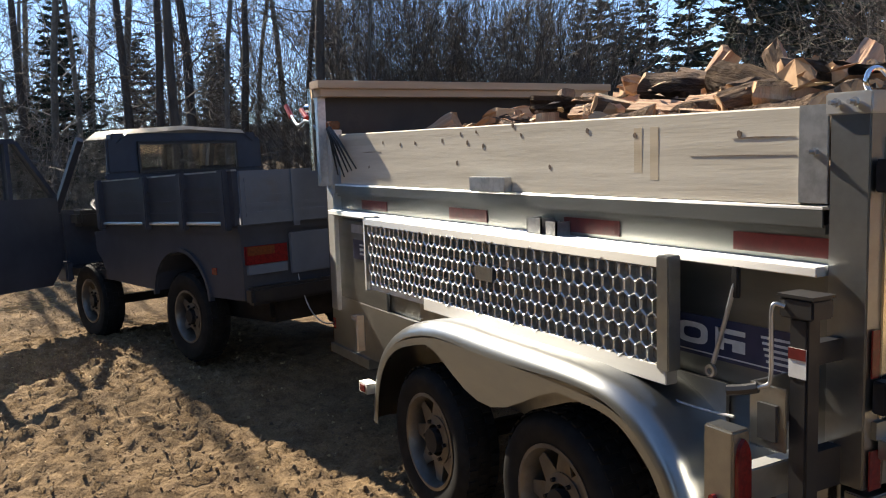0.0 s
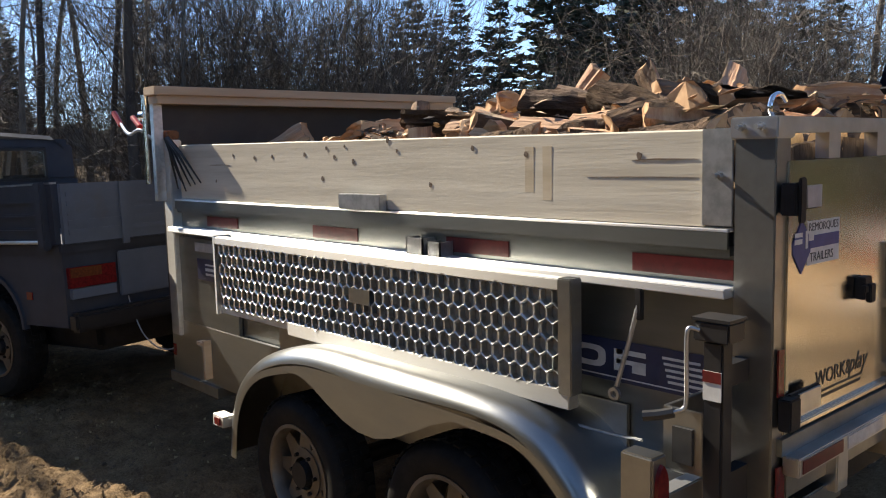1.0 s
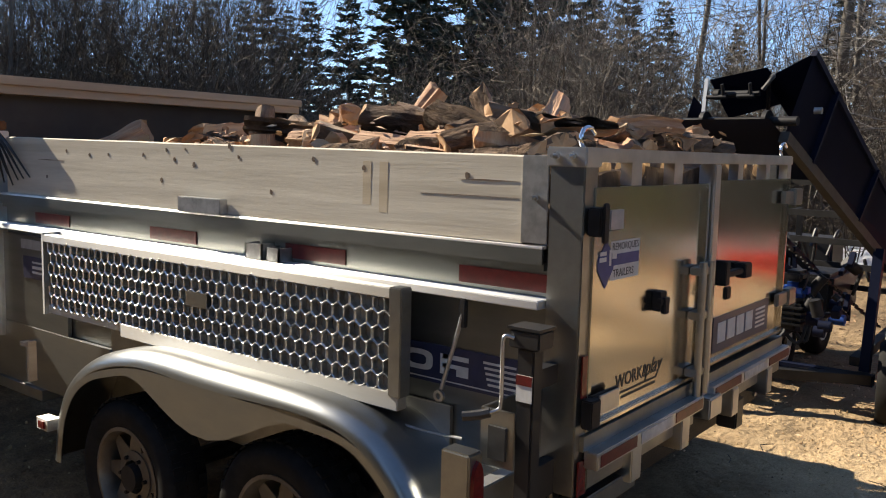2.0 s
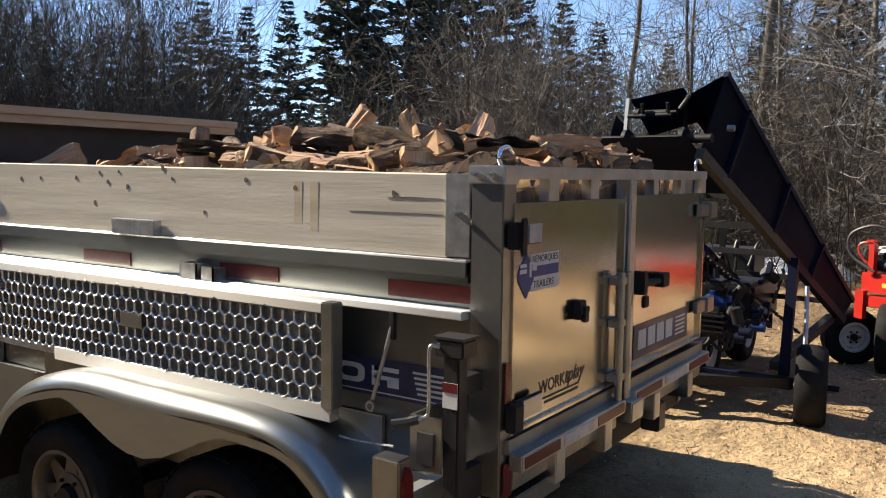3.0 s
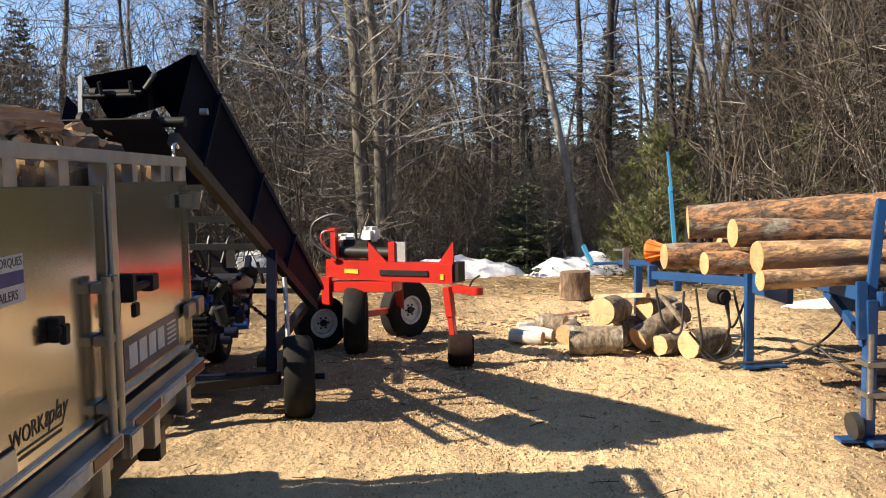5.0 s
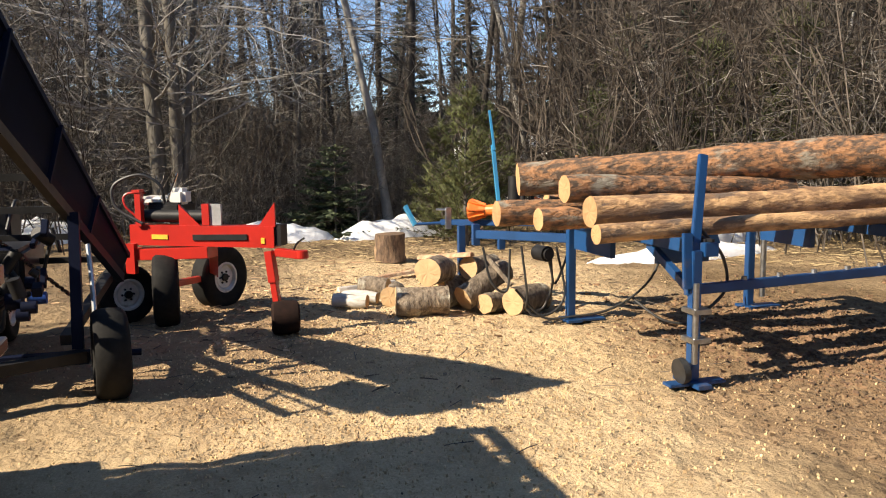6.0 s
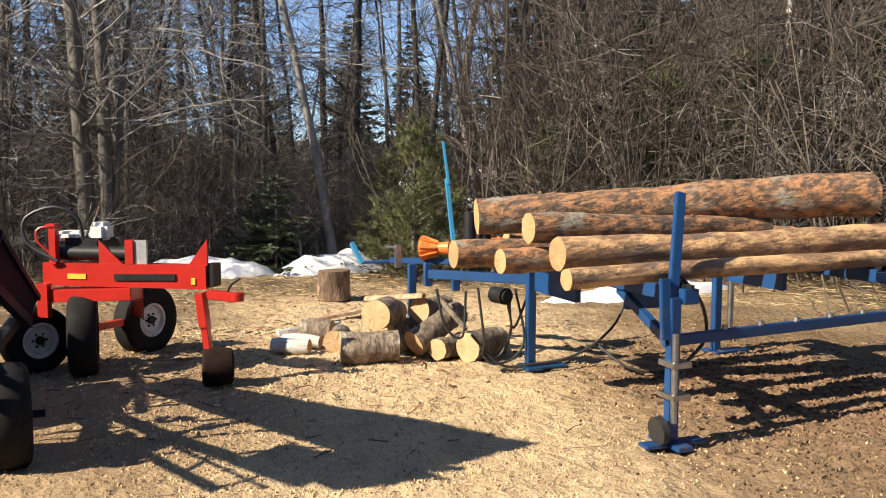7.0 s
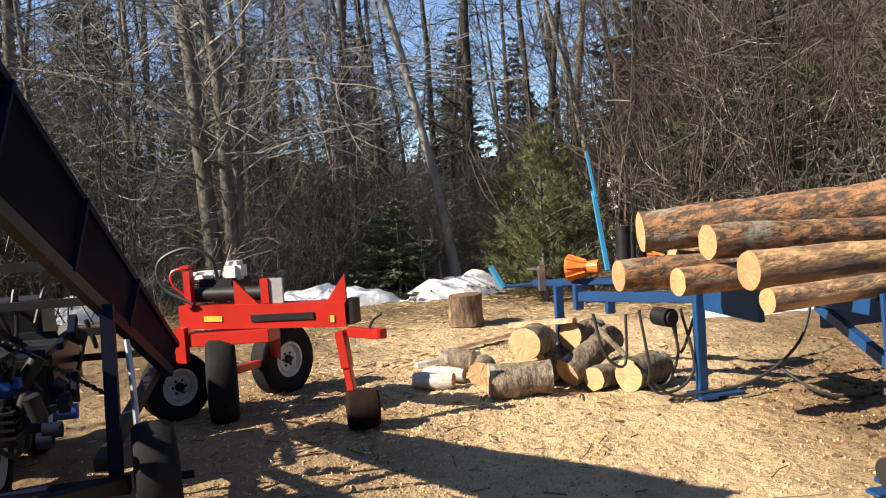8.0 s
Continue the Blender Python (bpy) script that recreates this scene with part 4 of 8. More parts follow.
    # hanging wrench and a rod on the fender
    bm = bmesh.new()
    tube(bm, [(1.845, 1.865, 1.075), (1.835, 1.885, 0.98), (1.82, 1.925, 0.82)], 0.0075, 8)
    lathe(bm, [(0.011, -0.006), (0.020, -0.006), (0.020, 0.006), (0.011, 0.006), (0.011, -0.006)], plane_matrix((1.818, 1.932, 0.795), (0, 1, 0), (0, 0, 1)), 16)
    wr = part("hanging_wrench", bm, GALV, tr, "chrome ring wrench hanging on a strap", smooth=True)
    part("strap", boxes((1.838, 1.856, 1.85, 1.875, 1.03, 1.125)), BLACK_PAINT, wr, "", bevel=0.003)
    bm = bmesh.new()
    tube(bm, [(1.80, 2.06, 0.672), (1.785, 1.95, 0.678), (1.775, 1.80, 0.690)], 0.005, 8)
    part("prop_rod", bm, GALV, tr, "thin bright steel rod", smooth=True)
    # stickers
    st = part("side_sticker", boxes((SX + 0.021, SX + 0.0248, 1.665, 2.62, 0.80, 0.935)), NAVY, tr, "navy maker's sticker with pale bands")
    text_bars(st, "sticker_band", (SX + 0.021, 2.60, 0.80), (0, -1, 0), (0, 0, 1), [(0.0, 0.012, 0.93, 0.004, 0), (0.79, 0.03, 0.13, 0.008, -0.0), (0.785, 0.048, 0.13, 0.008, 0), (0.78, 0.066, 0.13, 0.008, 0), (0.775, 0.084, 0.13, 0.008, 0), (0.77, 0.102, 0.13, 0.008, 0)], STICKER_WHITE, 0.0012)
    text_bars(st, "sticker_mark", (SX + 0.021, 2.60, 0.80), (0, -1, 0), (0, 0, 1), [(0.36, 0.038, 0.035, 0.07, 0.0), (0.59, 0.038, 0.035, 0.07, 0.0), (0.60, 0.092, 0.11, 0.016, 0.0), (0.60, 0.062, 0.11, 0.014, 0.0), (0.66, 0.038, 0.05, 0.026, 0.0)], STICKER_WHITE, 0.0012)
    bm = bmesh.new()
    oval = [(math.copysign(abs(math.cos(a)) ** 0.6, math.cos(a)), math.copysign(abs(math.sin(a)) ** 0.6, math.sin(a))) for a in (2 * math.pi * k / 28 for k in range(28))]
    om = plane_matrix((SX + 0.021, 2.60 - 0.49, 0.80 + 0.073), (0, -1, 0), (0, 0, 1))
    hoop = [[bm.verts.new(om @ Vector((u * w, v * h, 0.0012))) for u, v in oval] for w, h in ((0.068, 0.036), (0.038, 0.018))]
    for k in range(28):
        bm.faces.new((hoop[0][k], hoop[0][(k + 1) % 28], hoop[1][(k + 1) % 28], hoop[1][k]))
    part("sticker_ring", bm, STICKER_WHITE, st)
    sy = RY + 0.012
    st = part("door_sticker", boxes((3.03, 3.74, sy - 0.003, sy - 0.0004, 0.80, 0.95)), NAVY, right, "navy maker's sticker with pale bands")
    text_bars(st, "sticker_mark", (3.03, sy - 0.003, 0.80), (1, 0, 0), (0, 0, 1), [(0.05, 0.036, 0.09, 0.085, 0), (0.165, 0.036, 0.09, 0.085, 0), (0.28, 0.036, 0.09, 0.085, 0), (0.395, 0.036, 0.09, 0.085, 0), (0.53, 0.03, 0.13, 0.009, 0), (0.53, 0.05, 0.13, 0.009, 0), (0.53, 0.07, 0.13, 0.009, 0), (0.53, 0.09, 0.13, 0.009, 0), (0.53, 0.11, 0.13, 0.009, 0)], STICKER_WHITE)
    bm = bmesh.new()
    prism(bm, [(0.012, 0.10), (0.018, 0.075), (0.070, 0.015), (0.122, 0.075), (0.128, 0.105), (0.070, 0.165)], 0.0025, plane_matrix((1.985, sy - 0.0004, 1.165), (1, 0, 0), (0, 0, 1)))
    st = part("dealer_sticker", bm, STICKER_BLUE, left, "white and blue dealer sticker")
    part("sticker_field", boxes((2.09, 2.295, sy - 0.002, sy - 0.0004, 1.20, 1.325)), STICKER_WHITE, st)
    lettering(st, "sticker_print", "REMORQUES", 0.033, 0.0, plane_matrix((2.095, sy - 0.0026, 1.297), (1, 0, 0), (0, 0, 1)), INK)
    lettering(st, "sticker_print", "TRAILERS", 0.036, 0.0, plane_matrix((2.105, sy - 0.0026, 1.210), (1, 0, 0), (0, 0, 1)), INK)
    text_bars(st, "sticker_mark", (1.99, sy - 0.0026, 1.16), (1, 0, 0), (0, 0, 1), [(0.11, 0.088, 0.19, 0.036, 0)], STICKER_BLUE, 0.001)
    text_bars(st, "sticker_letter", (1.99, sy - 0.003, 1.16), (1, 0, 0), (0, 0, 1), [(0.02, 0.105, 0.045, 0.014, 0), (0.02, 0.125, 0.045, 0.012, 0), (0.085, 0.09, 0.014, 0.05, 0), (0.105, 0.11, 0.03, 0.02, 0)], STICKER_WHITE, 0.001)
    lettering(left, "door_slogan", "WORK&", 0.066, 0.0, plane_matrix((2.165, sy - 0.0012, 0.832), (1, 0, 0), (0, 0, 1)), INK)
    lettering(left, "door_slogan", "play", 0.082, 0.35, plane_matrix((2.395, sy - 0.0012, 0.834), (1, 0, 0), (0, 0, 1)), INK)
    text_bars(left, "door_underline", (2.19, sy - 0.0004, 0.80), (1, 0, 0), (0, 0, 1), [(0.0, 0.010, 0.30, 0.007, 0.0), (0.02, -0.008, 0.27, 0.009, 0.0)], INK, 0.001)
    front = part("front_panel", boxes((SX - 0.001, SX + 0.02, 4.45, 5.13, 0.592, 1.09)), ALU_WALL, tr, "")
    part("front_sticker", boxes((SX - 0.0045, SX - 0.0012, 4.62, 4.90, 0.86, 0.98)), NAVY, front, "small navy dealer sticker")
    part("front_sticker", boxes((SX - 0.0045, SX - 0.0012, 4.66, 4.92, 1.02, 1.07)), STICKER_GREY, front)
    text_bars(front, "sticker_print", (SX - 0.0045, 4.90, 0.86), (0, -1, 0), (0, 0, 1), [(0.10, 0.03, 0.15, 0.012, 0), (0.10, 0.055, 0.15, 0.016, 0), (0.10, 0.085, 0.15, 0.010, 0)], STICKER_WHITE, 0.001)
    part("front_bracket", boxes((SX - 0.05, SX - 0.005, 4.78, 4.80, 0.30, 0.52), (SX - 0.05, SX - 0.005, 4.80, 4.87, 0.49, 0.51)), TAN_BOARD, tr, "small tan wedge block")
    # drawbar and coupler
    bm = bmesh.new()
    beam(bm, (2.10, 5.25, 0.46), (2.60, 6.15, 0.36), 0.07, 0.10)
    beam(bm, (3.55, 5.25, 0.46), (2.68, 6.15, 0.36), 0.07, 0.10)
    part("drawbar", bm, STEEL_DARK, tr)
    part("tool_box", boxes((2.35, 3.25, 5.30, 5.62, 0.55, 0.95)), ALU_DULL, tr, "", bevel=0.01)
    return tr


DUSTY_PLATE = material("dusty_grey_plate", (0.26, 0.235, 0.195), 0.75, 0.0, (0.16, 0.145, 0.12), 9, 8, (0.35, 0.65), 0.1, 60, 0.003)
CHROME_GRATE = material("bright_grating", (0.78, 0.78, 0.76), 0.32, 1.0, (0.5, 0.5, 0.49), 12, 6, (0.35, 0.65), rough_var=0.1)
build_trailer()


def build_side_board():
    """The weathered plank that raises the trailer's side, with knots, checks and nails."""
    b = thing("side_board", (SX + 0.02, 3.37, 1.312), "weathered grey-tan softwood plank with knots, bolted on the trailer's side", "board")
    bm = bmesh.new()
    n = 40
    rows = []
    for i in range(n + 1):
        y = 1.682 + (5.06 - 1.682) * i / n
        zt = 1.589 + 0.010 * (y - 1.68) + 0.0025 * noise.noise(Vector((y * 3, 0, 0)))
        rows.append([bm.verts.new(c) for c in ((SX, y, 1.3155), (SX - 0.001, y, 1.40), (SX, y, zt - 0.005), (SX + 0.005, y, zt), (SX + 0.036, y, zt), (SX + 0.040, y, zt - 0.005), (SX + 0.040, y, 1.3155))])
    for a, c in zip(rows, rows[1:]):
        for k in range(7):
            bm.faces.new((a[k], a[(k + 1) % 7], c[(k + 1) % 7], c[k]))
    bm.faces.new(rows[0])
    bm.faces.new(rows[-1][::-1])
    part("plank", bm, PLANK, b, "")
    rng = random.Random(4)
    spots = [(4.42, 1.555), (4.20, 1.54), (4.03, 1.545), (3.74, 1.55), (3.56, 1.575), (3.42, 1.58), (3.50, 1.535), (3.36, 1.515), (3.12, 1.60), (3.06, 1.555), (2.62, 1.555), (3.60, 1.44), (2.86, 1.42), (4.62, 1.42), (2.36, 1.53), (1.90, 1.52)]
    for y, z in spots:
        bm = bmesh.new()
        r = rng.uniform(0.005, 0.010)
        pts = [(r * rng.uniform(0.75, 1.25) * math.cos(a), r * rng.uniform(0.9, 1.5) * math.sin(a)) for a in (2 * math.pi * k / 10 for k in range(10))]
        prism(bm, pts, 0.002, plane_matrix((SX - 0.0005, y, z), (0, -1, 0), (0, 0, 1)))
        part("knot", bm, KNOT, b)
    for y0, y1, z, h in ((1.70, 1.93, 1.506, 0.005), (4.45, 4.72, 1.505, 0.004), (1.70, 2.10, 1.455, 0.0015)):
        bm = bmesh.new()
        prism(bm, [(0, 0), ((y1 - y0) * 0.4, h * 0.9), (y1 - y0, h * 0.3), ((y1 - y0) * 0.5, -h * 0.25)], 0.002, plane_matrix((SX - 0.0005, y1, z), (0, -1, 0), (0, 0, 1)))
        part("check", bm, KNOT, b, "dark crack along the grain")
    for y0, y1 in ((2.325, 2.365), (2.245, 2.285)):
        part("glue_stain", boxes((SX - 0.0014, SX - 0.0005, y0, y1, 1.375 + 0.3 * (y0 - 2.24), 1.555)), PLANK_STAIN, b, "tan glue stain")
    br = part("clip", boxes((SX - 0.045, SX - 0.004, 3.13, 3.42, 1.3125, 1.378)), GALV, b, "galvanised channel clip", bevel=0.003)
    return b


build_side_board()


# ---- pickup truck with an open door ----
def build_truck():
    LENGTHWISE = 0.9
    rz = 15.3
    origin = (2.075, 6.99, 0.014)
    squash = Matrix.Diagonal((1, LENGTHWISE, 1, 1))      # a short forward-control chassis
    tk = thing("pickup_truck", origin, "dark blue-grey cab-over pickup truck with its driver's door open", "truck", rz=rz)
    M = pose(*origin, -2.15, 0, rz)                # nose down on the falling ground
    tk.matrix_basis = M
    ROOT_POSE[tk.name] = M.copy()

    def lpart(name, bm, mat, parent=tk, label="", raw=False, **kw):
        bm.transform(M if raw else M @ squash)
        return part(name, bm, mat, parent, label, **kw)

    # body: y runs forward from the rear axle, x to the right
    def loft(sections, name, mat, label="", parent=tk):
        """Skin through closed sections of equal count."""
        bm = bmesh.new()
        rows = [[bm.verts.new(c) for c in s] for s in sections]
        k = len(rows[0])
        for a, b in zip(rows, rows[1:]):
            for i in range(k):
                bm.faces.new((a[i], a[(i + 1) % k], b[(i + 1) % k], b[i]))
        bm.faces.new(rows[0][::-1])
        bm.faces.new(rows[-1])
        return lpart(name, bm, mat, parent, label, smooth=True, bevel=0.012)

    hw = 0.86
    body = [(-1.02, 0.45), (-0.48, 0.45), (-0.42, 0.60), (-0.26, 0.735), (0.0, 0.78), (0.26, 0.735), (0.42, 0.60), (0.48, 0.45), (1.52, 0.50), (1.62, 0.66), (1.75, 0.75), (1.75, 0.92), (-1.02, 0.92)]
    bm = bmesh.new()
    prism(bm, body, 2 * hw, plane_matrix((-hw, 0, 0), (0, 1, 0), (0, 0, 1)))
    lpart("lower_body", bm, TRUCK_PAINT, tk, "", bevel=0.015)
    lpart("bed", boxes((-hw - 0.02, hw + 0.02, -1.04, 1.45, 0.92, 0.985)), TRUCK_PAINT, tk, "", bevel=0.008)
    for s in (-1, 1):
        side = lpart("bed_side", boxes((s * (hw + 0.025) - 0.018, s * (hw + 0.025) + 0.018, -1.04, 1.44, 0.985, 1.36)), TRUCK_PAINT, tk, "ribbed drop side")
        for y in (-0.98, -0.30, 0.38, 1.36):
            lpart("stake", boxes((s * (hw + 0.06) - 0.026, s * (hw + 0.06) + 0.026, y, y + 0.085, 0.95, 1.375)), TRUCK_PAINT, side, bevel=0.008)
        for z in (1.06, 1.15, 1.24):
            lpart("rib", boxes((s * (hw + 0.050) - 0.012, s * (hw + 0.050) + 0.012, -0.9, 1.33, z, z + 0.03)), TRUCK_PAINT, side, bevel=0.01)
        for ya, yb in ((-0.90, -0.32), (-0.22, 0.36), (0.46, 1.34)):
            bm = bmesh.new()
            rod(bm, (s * (hw + 0.058), ya, 1.0), (s * (hw + 0.058), yb, 1.0), 0.013, seg=14)
            lpart("trim_strip", bm, ALU_LEDGE, side, "bright trim strip", smooth=True)
        lpart("top_edge", boxes((s * (hw + 0.025) - 0.022, s * (hw + 0.025) + 0.022, -1.04, 1.44, 1.36, 1.372)), GALV, side)
    tg = lpart("tailgate", boxes((-hw, hw, -1.075, -1.042, 0.985, 1.36)), TRUCK_GREY, tk, "grey-blue ribbed tailgate")
    for z in (1.04, 1.10, 1.16, 1.22, 1.28):
        lpart("rib", boxes((-hw + 0.03, hw - 0.03, -1.083, -1.0752, z, z + 0.03)), TRUCK_GREY, tg)
    for x in (-0.45, 0.40):
        lpart("stake", boxes((x, x + 0.05, -1.095, -1.0832, 0.95, 1.36)), TRUCK_GREY, tg)
    lid = lpart("engine_lid", boxes((-0.47, 0.60, -1.045, -1.021, 0.60, 0.90)), TRUCK_GREY, tk, "pale engine lid", bevel=0.008)
    lpart("bumper", boxes((-hw, hw, -1.13, -1.022, 0.42, 0.545)), BLACK_PAINT, tk, "", bevel=0.02)
    for s in (-1, 1):
        l = lpart("tail_light", boxes((s * 0.67 - 0.17, s * 0.67 + 0.17, -1.05, -1.0205, 0.70, 0.83)), RED_LENS, tk, "red and amber tail light")
        lpart("indicator_lens", boxes((s * 0.67 - 0.16, s * 0.67 + 0.06, -1.056, -1.0502, 0.765, 0.825)), AMBER_LENS, l)
        lpart("reverse_lens", boxes((s * 0.67 - 0.16, s * 0.67 + 0.16, -1.056, -1.0206, 0.63, 0.695)), TRUCK_GREY, l)
        lpart("side_reflector", boxes((s * hw - 0.006, s * hw + 0.006, -0.62, -0.55, 0.62, 0.67)), RED_LENS, tk)
        arch = bmesh.new()
        rows = []
        for k in range(15):
            a = math.pi * k / 14
            ya, za = 0.48 * math.cos(a), 0.42 + 0.36 * math.sin(a)
            rows.append([arch.verts.new((s * (hw + dx), ya + dr * math.cos(a), za + dr * math.sin(a))) for dx, dr in ((-0.02, 0), (0.02, 0), (0.02, 0.03), (-0.02, 0.03))])
        for p, q in zip(rows, rows[1:]):
            for i in range(4):
                arch.faces.new((p[i], p[(i + 1) % 4], q[(i + 1) % 4], q[i]))
        lpart("arch_trim", arch, TRUCK_PAINT, tk, "raised wheel-arch lip")
    # cab
    def cab_section(y, w_low, w_high, z_low, z_high, crown=0.05):
        return [(-w_low, y, z_low), (w_low, y, z_low), (w_low * 1.0, y, (z_low + z_high) / 2 - 0.1), (w_high, y, z_high - 0.09), (w_high - 0.10, y, z_high - 0.01), (0.0, y, z_high + crown - 0.02), (-w_high + 0.10, y, z_high - 0.01), (-w_high, y, z_high - 0.09), (-w_low, y, (z_low + z_high) / 2 - 0.1)]

    # roof shell, pillars and panels, so that the cab stays hollow
    roof = bmesh.new()
    secs = [cab_section(y, 0.80, w, 1.72, z) for y, w, z in ((1.46, 0.70, 1.79), (1.60, 0.74, 1.835), (2.05, 0.76, 1.85), (2.42, 0.72, 1.80))]
    rows = [[roof.verts.new(c) for c in s[3:8]] for s in secs]
    for a, b in zip(rows, rows[1:]):
        for i in range(4):
            roof.faces.new((a[i], a[i + 1], b[i + 1], b[i]))
    bmesh.ops.solidify(roof, geom=roof.faces[:], thickness=0.04)
    lpart("roof", roof, TRUCK_PAINT, tk, "rounded dark roof", smooth=True)
    back = bmesh.new()
    box(back, -0.82, 0.82, 1.47, 1.51, 0.92, 1.43)
    box(back, -0.79, -0.50, 1.475, 1.515, 1.43, 1.74)
    box(back, 0.50, 0.79, 1.475, 1.515, 1.43, 1.74)
    box(back, -0.74, 0.74, 1.478, 1.52, 1.70, 1.79)
    lpart("cab_back", back, TRUCK_PAINT, tk, "", bevel=0.015)
    fr = boxes((-0.51, 0.51, 1.455, 1.474, 1.425, 1.447), (-0.51, 0.51, 1.455, 1.474, 1.685, 1.707), (-0.51, -0.49, 1.455, 1.474, 1.447, 1.685), (0.49, 0.51, 1.455, 1.474, 1.447, 1.685))
    wf = lpart("rear_window", fr, BLACK_PAINT, tk, "rear cab window")
    g = lpart("pane", boxes((-0.49, 0.49, 1.478, 1.484, 1.447, 1.685)), GLASS, wf)
    g.visible_shadow = False
    for s in (-1, 1):
        for p, q, t in (((s * 0.79, 1.53, 0.95), (s * 0.71, 1.55, 1.78), 0.10), ((s * 0.82, 2.86, 1.12), (s * 0.70, 2.38, 1.79), 0.07)):
            bm = bmesh.new()
            beam(bm, p, q, 0.06, t, (0, 1, 0))
            lpart("pillar", bm, TRUCK_PAINT, tk)
    lpart("cab_flank", boxes((-0.84, -0.78, 1.52, 1.70, 0.92, 1.14)), TRUCK_PAINT, tk, "", bevel=0.01)
    lpart("cab_floor", boxes((-0.80, 0.80, 1.52, 2.88, 0.48, 0.56)), BLACK_PAINT, tk)
    lpart("front_panel", boxes((-0.80, 0.80, 2.84, 2.96, 0.50, 1.12)), TRUCK_PAINT, tk, "", bevel=0.03)
    lpart("rocker", boxes((-hw, -hw + 0.08, 2.62, 2.90, 0.42, 0.62)), TRUCK_PAINT, tk, "", bevel=0.02)
    bm = bmesh.new()
    prism(bm, [(0, 0), (1.44, 0), (1.34, 0.94), (0.10, 0.94)], 0.006, plane_matrix(Vector((-0.72, 2.90, 1.11)), (1, 0, 0), (0, -0.50, 0.70)))
    ws = lpart("windscreen", bm, GLASS, tk)
    ws.visible_shadow = False
    lpart("passenger_door", boxes((0.79, 0.85, 1.58, 2.83, 0.55, 1.12)), TRUCK_PAINT, tk, "", bevel=0.015)
    # open driver's door, hinged at its front edge
    dm = Matrix.Translation((-0.85, 2.50, 0.06)) @ Matrix.Rotation(radians(-66), 4, "Z")
    outline = [(-1.22, 0.70), (-1.18, 0.48), (-0.86, 0.34), (-0.15, 0.34), (0.0, 0.52), (0.0, 1.19), (-1.22, 1.19)]
    bm = bmesh.new()
    prism(bm, outline, 0.06, plane_matrix((0.03, 0, 0), (0, 1, 0), (0, 0, 1)) @ Matrix.Translation((0, 0, -0.06)))
    bm.transform(dm)
    door = lpart("driver_door", bm, TRUCK_PAINT, tk, "dark cab door standing wide open", raw=True, bevel=0.012)
    bm = bmesh.new()
    for p, q in (((0, -1.20, 1.19), (0, -1.16, 1.70)), ((0, -1.16, 1.70), (0, -0.44, 1.73)), ((0, -0.44, 1.73), (0, -0.02, 1.19)), ((0, -0.54, 1.19), (0, -0.54, 1.72))):
        beam(bm, p, q, 0.045, 0.065, (1, 0, 0))
    bm.transform(dm)
    lpart("window_frame", bm, TRUCK_PAINT, door, raw=True)
    bm = bmesh.new()
    prism(bm, [(-1.18, 1.19), (-0.02, 1.19), (-0.44, 1.72), (-1.16, 1.69)], 0.006, plane_matrix((0.0, 0, 0), (0, 1, 0), (0, 0, 1)))
    bm.transform(dm)
    gg = lpart("pane", bm, GLASS, door, raw=True)
    gg.visible_shadow = False
    bm = boxes((-0.07, -0.03, -1.00, -0.85, 0.98, 1.02))
    bm.transform(dm)
    lpart("door_handle", bm, CHROME, door, raw=True)
    # seats, wheel
    for x in (-0.42, 0.40):
        st = lpart("seat", boxes((x - 0.26, x + 0.26, 1.70, 2.2, 0.75, 0.92)), CLOTH, tk, "", bevel=0.04)
        lpart("seat_back", boxes((x - 0.25, x + 0.25, 1.60, 1.72, 0.90, 1.48)), CLOTH, st, "", bevel=0.04)
    bm = bmesh.new()
    lathe(bm, [(0.19, -0.012), (0.215, -0.012), (0.215, 0.012), (0.19, 0.012), (0.19, -0.012)], Matrix.Translation((-0.42, 2.40, 1.13)) @ Matrix.Rotation(radians(25), 4, "X"), 28)
    lpart("steering_wheel", bm, BLACK_PAINT, tk, smooth=True)
    lpart("dashboard", boxes((-0.72, 0.72, 2.55, 2.82, 0.95, 1.11)), BLACK_PAINT, tk, "", bevel=0.04)
    # wheels
    for yc in (0.0, 2.10):
        for s in (-1, 1):
            c = M @ Vector((s * 0.745, yc * LENGTHWISE, 0.262))
            ax = (M.to_3x3() @ Vector((s, 0, 0)))
            wheel(tk, c, ax, 0.355, 0.20, 0.20, RIM_SILVER, 5)
    lpart("rear_axle", boxes((-0.70, 0.70, -0.05, 0.05, 0.22, 0.32)), STEEL_DARK, tk)
    # sump box made wide and low to block sun passing under the truck
    lpart("engine_sump", boxes((-0.60, 0.60, -0.95, 0.3, 0.24, 0.56)), STEEL_DARK, tk, "", bevel=0.04)
    lpart("front_axle", boxes((-0.70, 0.70, 2.05, 2.15, 0.20, 0.28)), STEEL_DARK, tk)
    lpart("chassis", boxes((-0.40, 0.40, 0.3, 2.7, 0.40, 0.50)), STEEL_DARK, tk)
    lpart("tow_hitch", boxes((0.10, 0.20, -1.45, -1.05, 0.38, 0.44)), STEEL_DARK, tk)


build_truck()


def build_trailer_cable():
    c = thing("trailer_cable", (1.95, 6.0, 0.35), "thin pale wiring cable looping from the truck to the trailer", "cable")
    bm = bmesh.new()
    tube(bm, [(1.92, 6.04, 0.67), (1.93, 5.96, 0.52), (1.93, 5.80, 0.39), (1.94, 5.55, 0.34), (1.97, 5.30, 0.40)], 0.0045)
    part("cable", bm, STICKER_GREY, c, smooth=True)


build_trailer_cable()


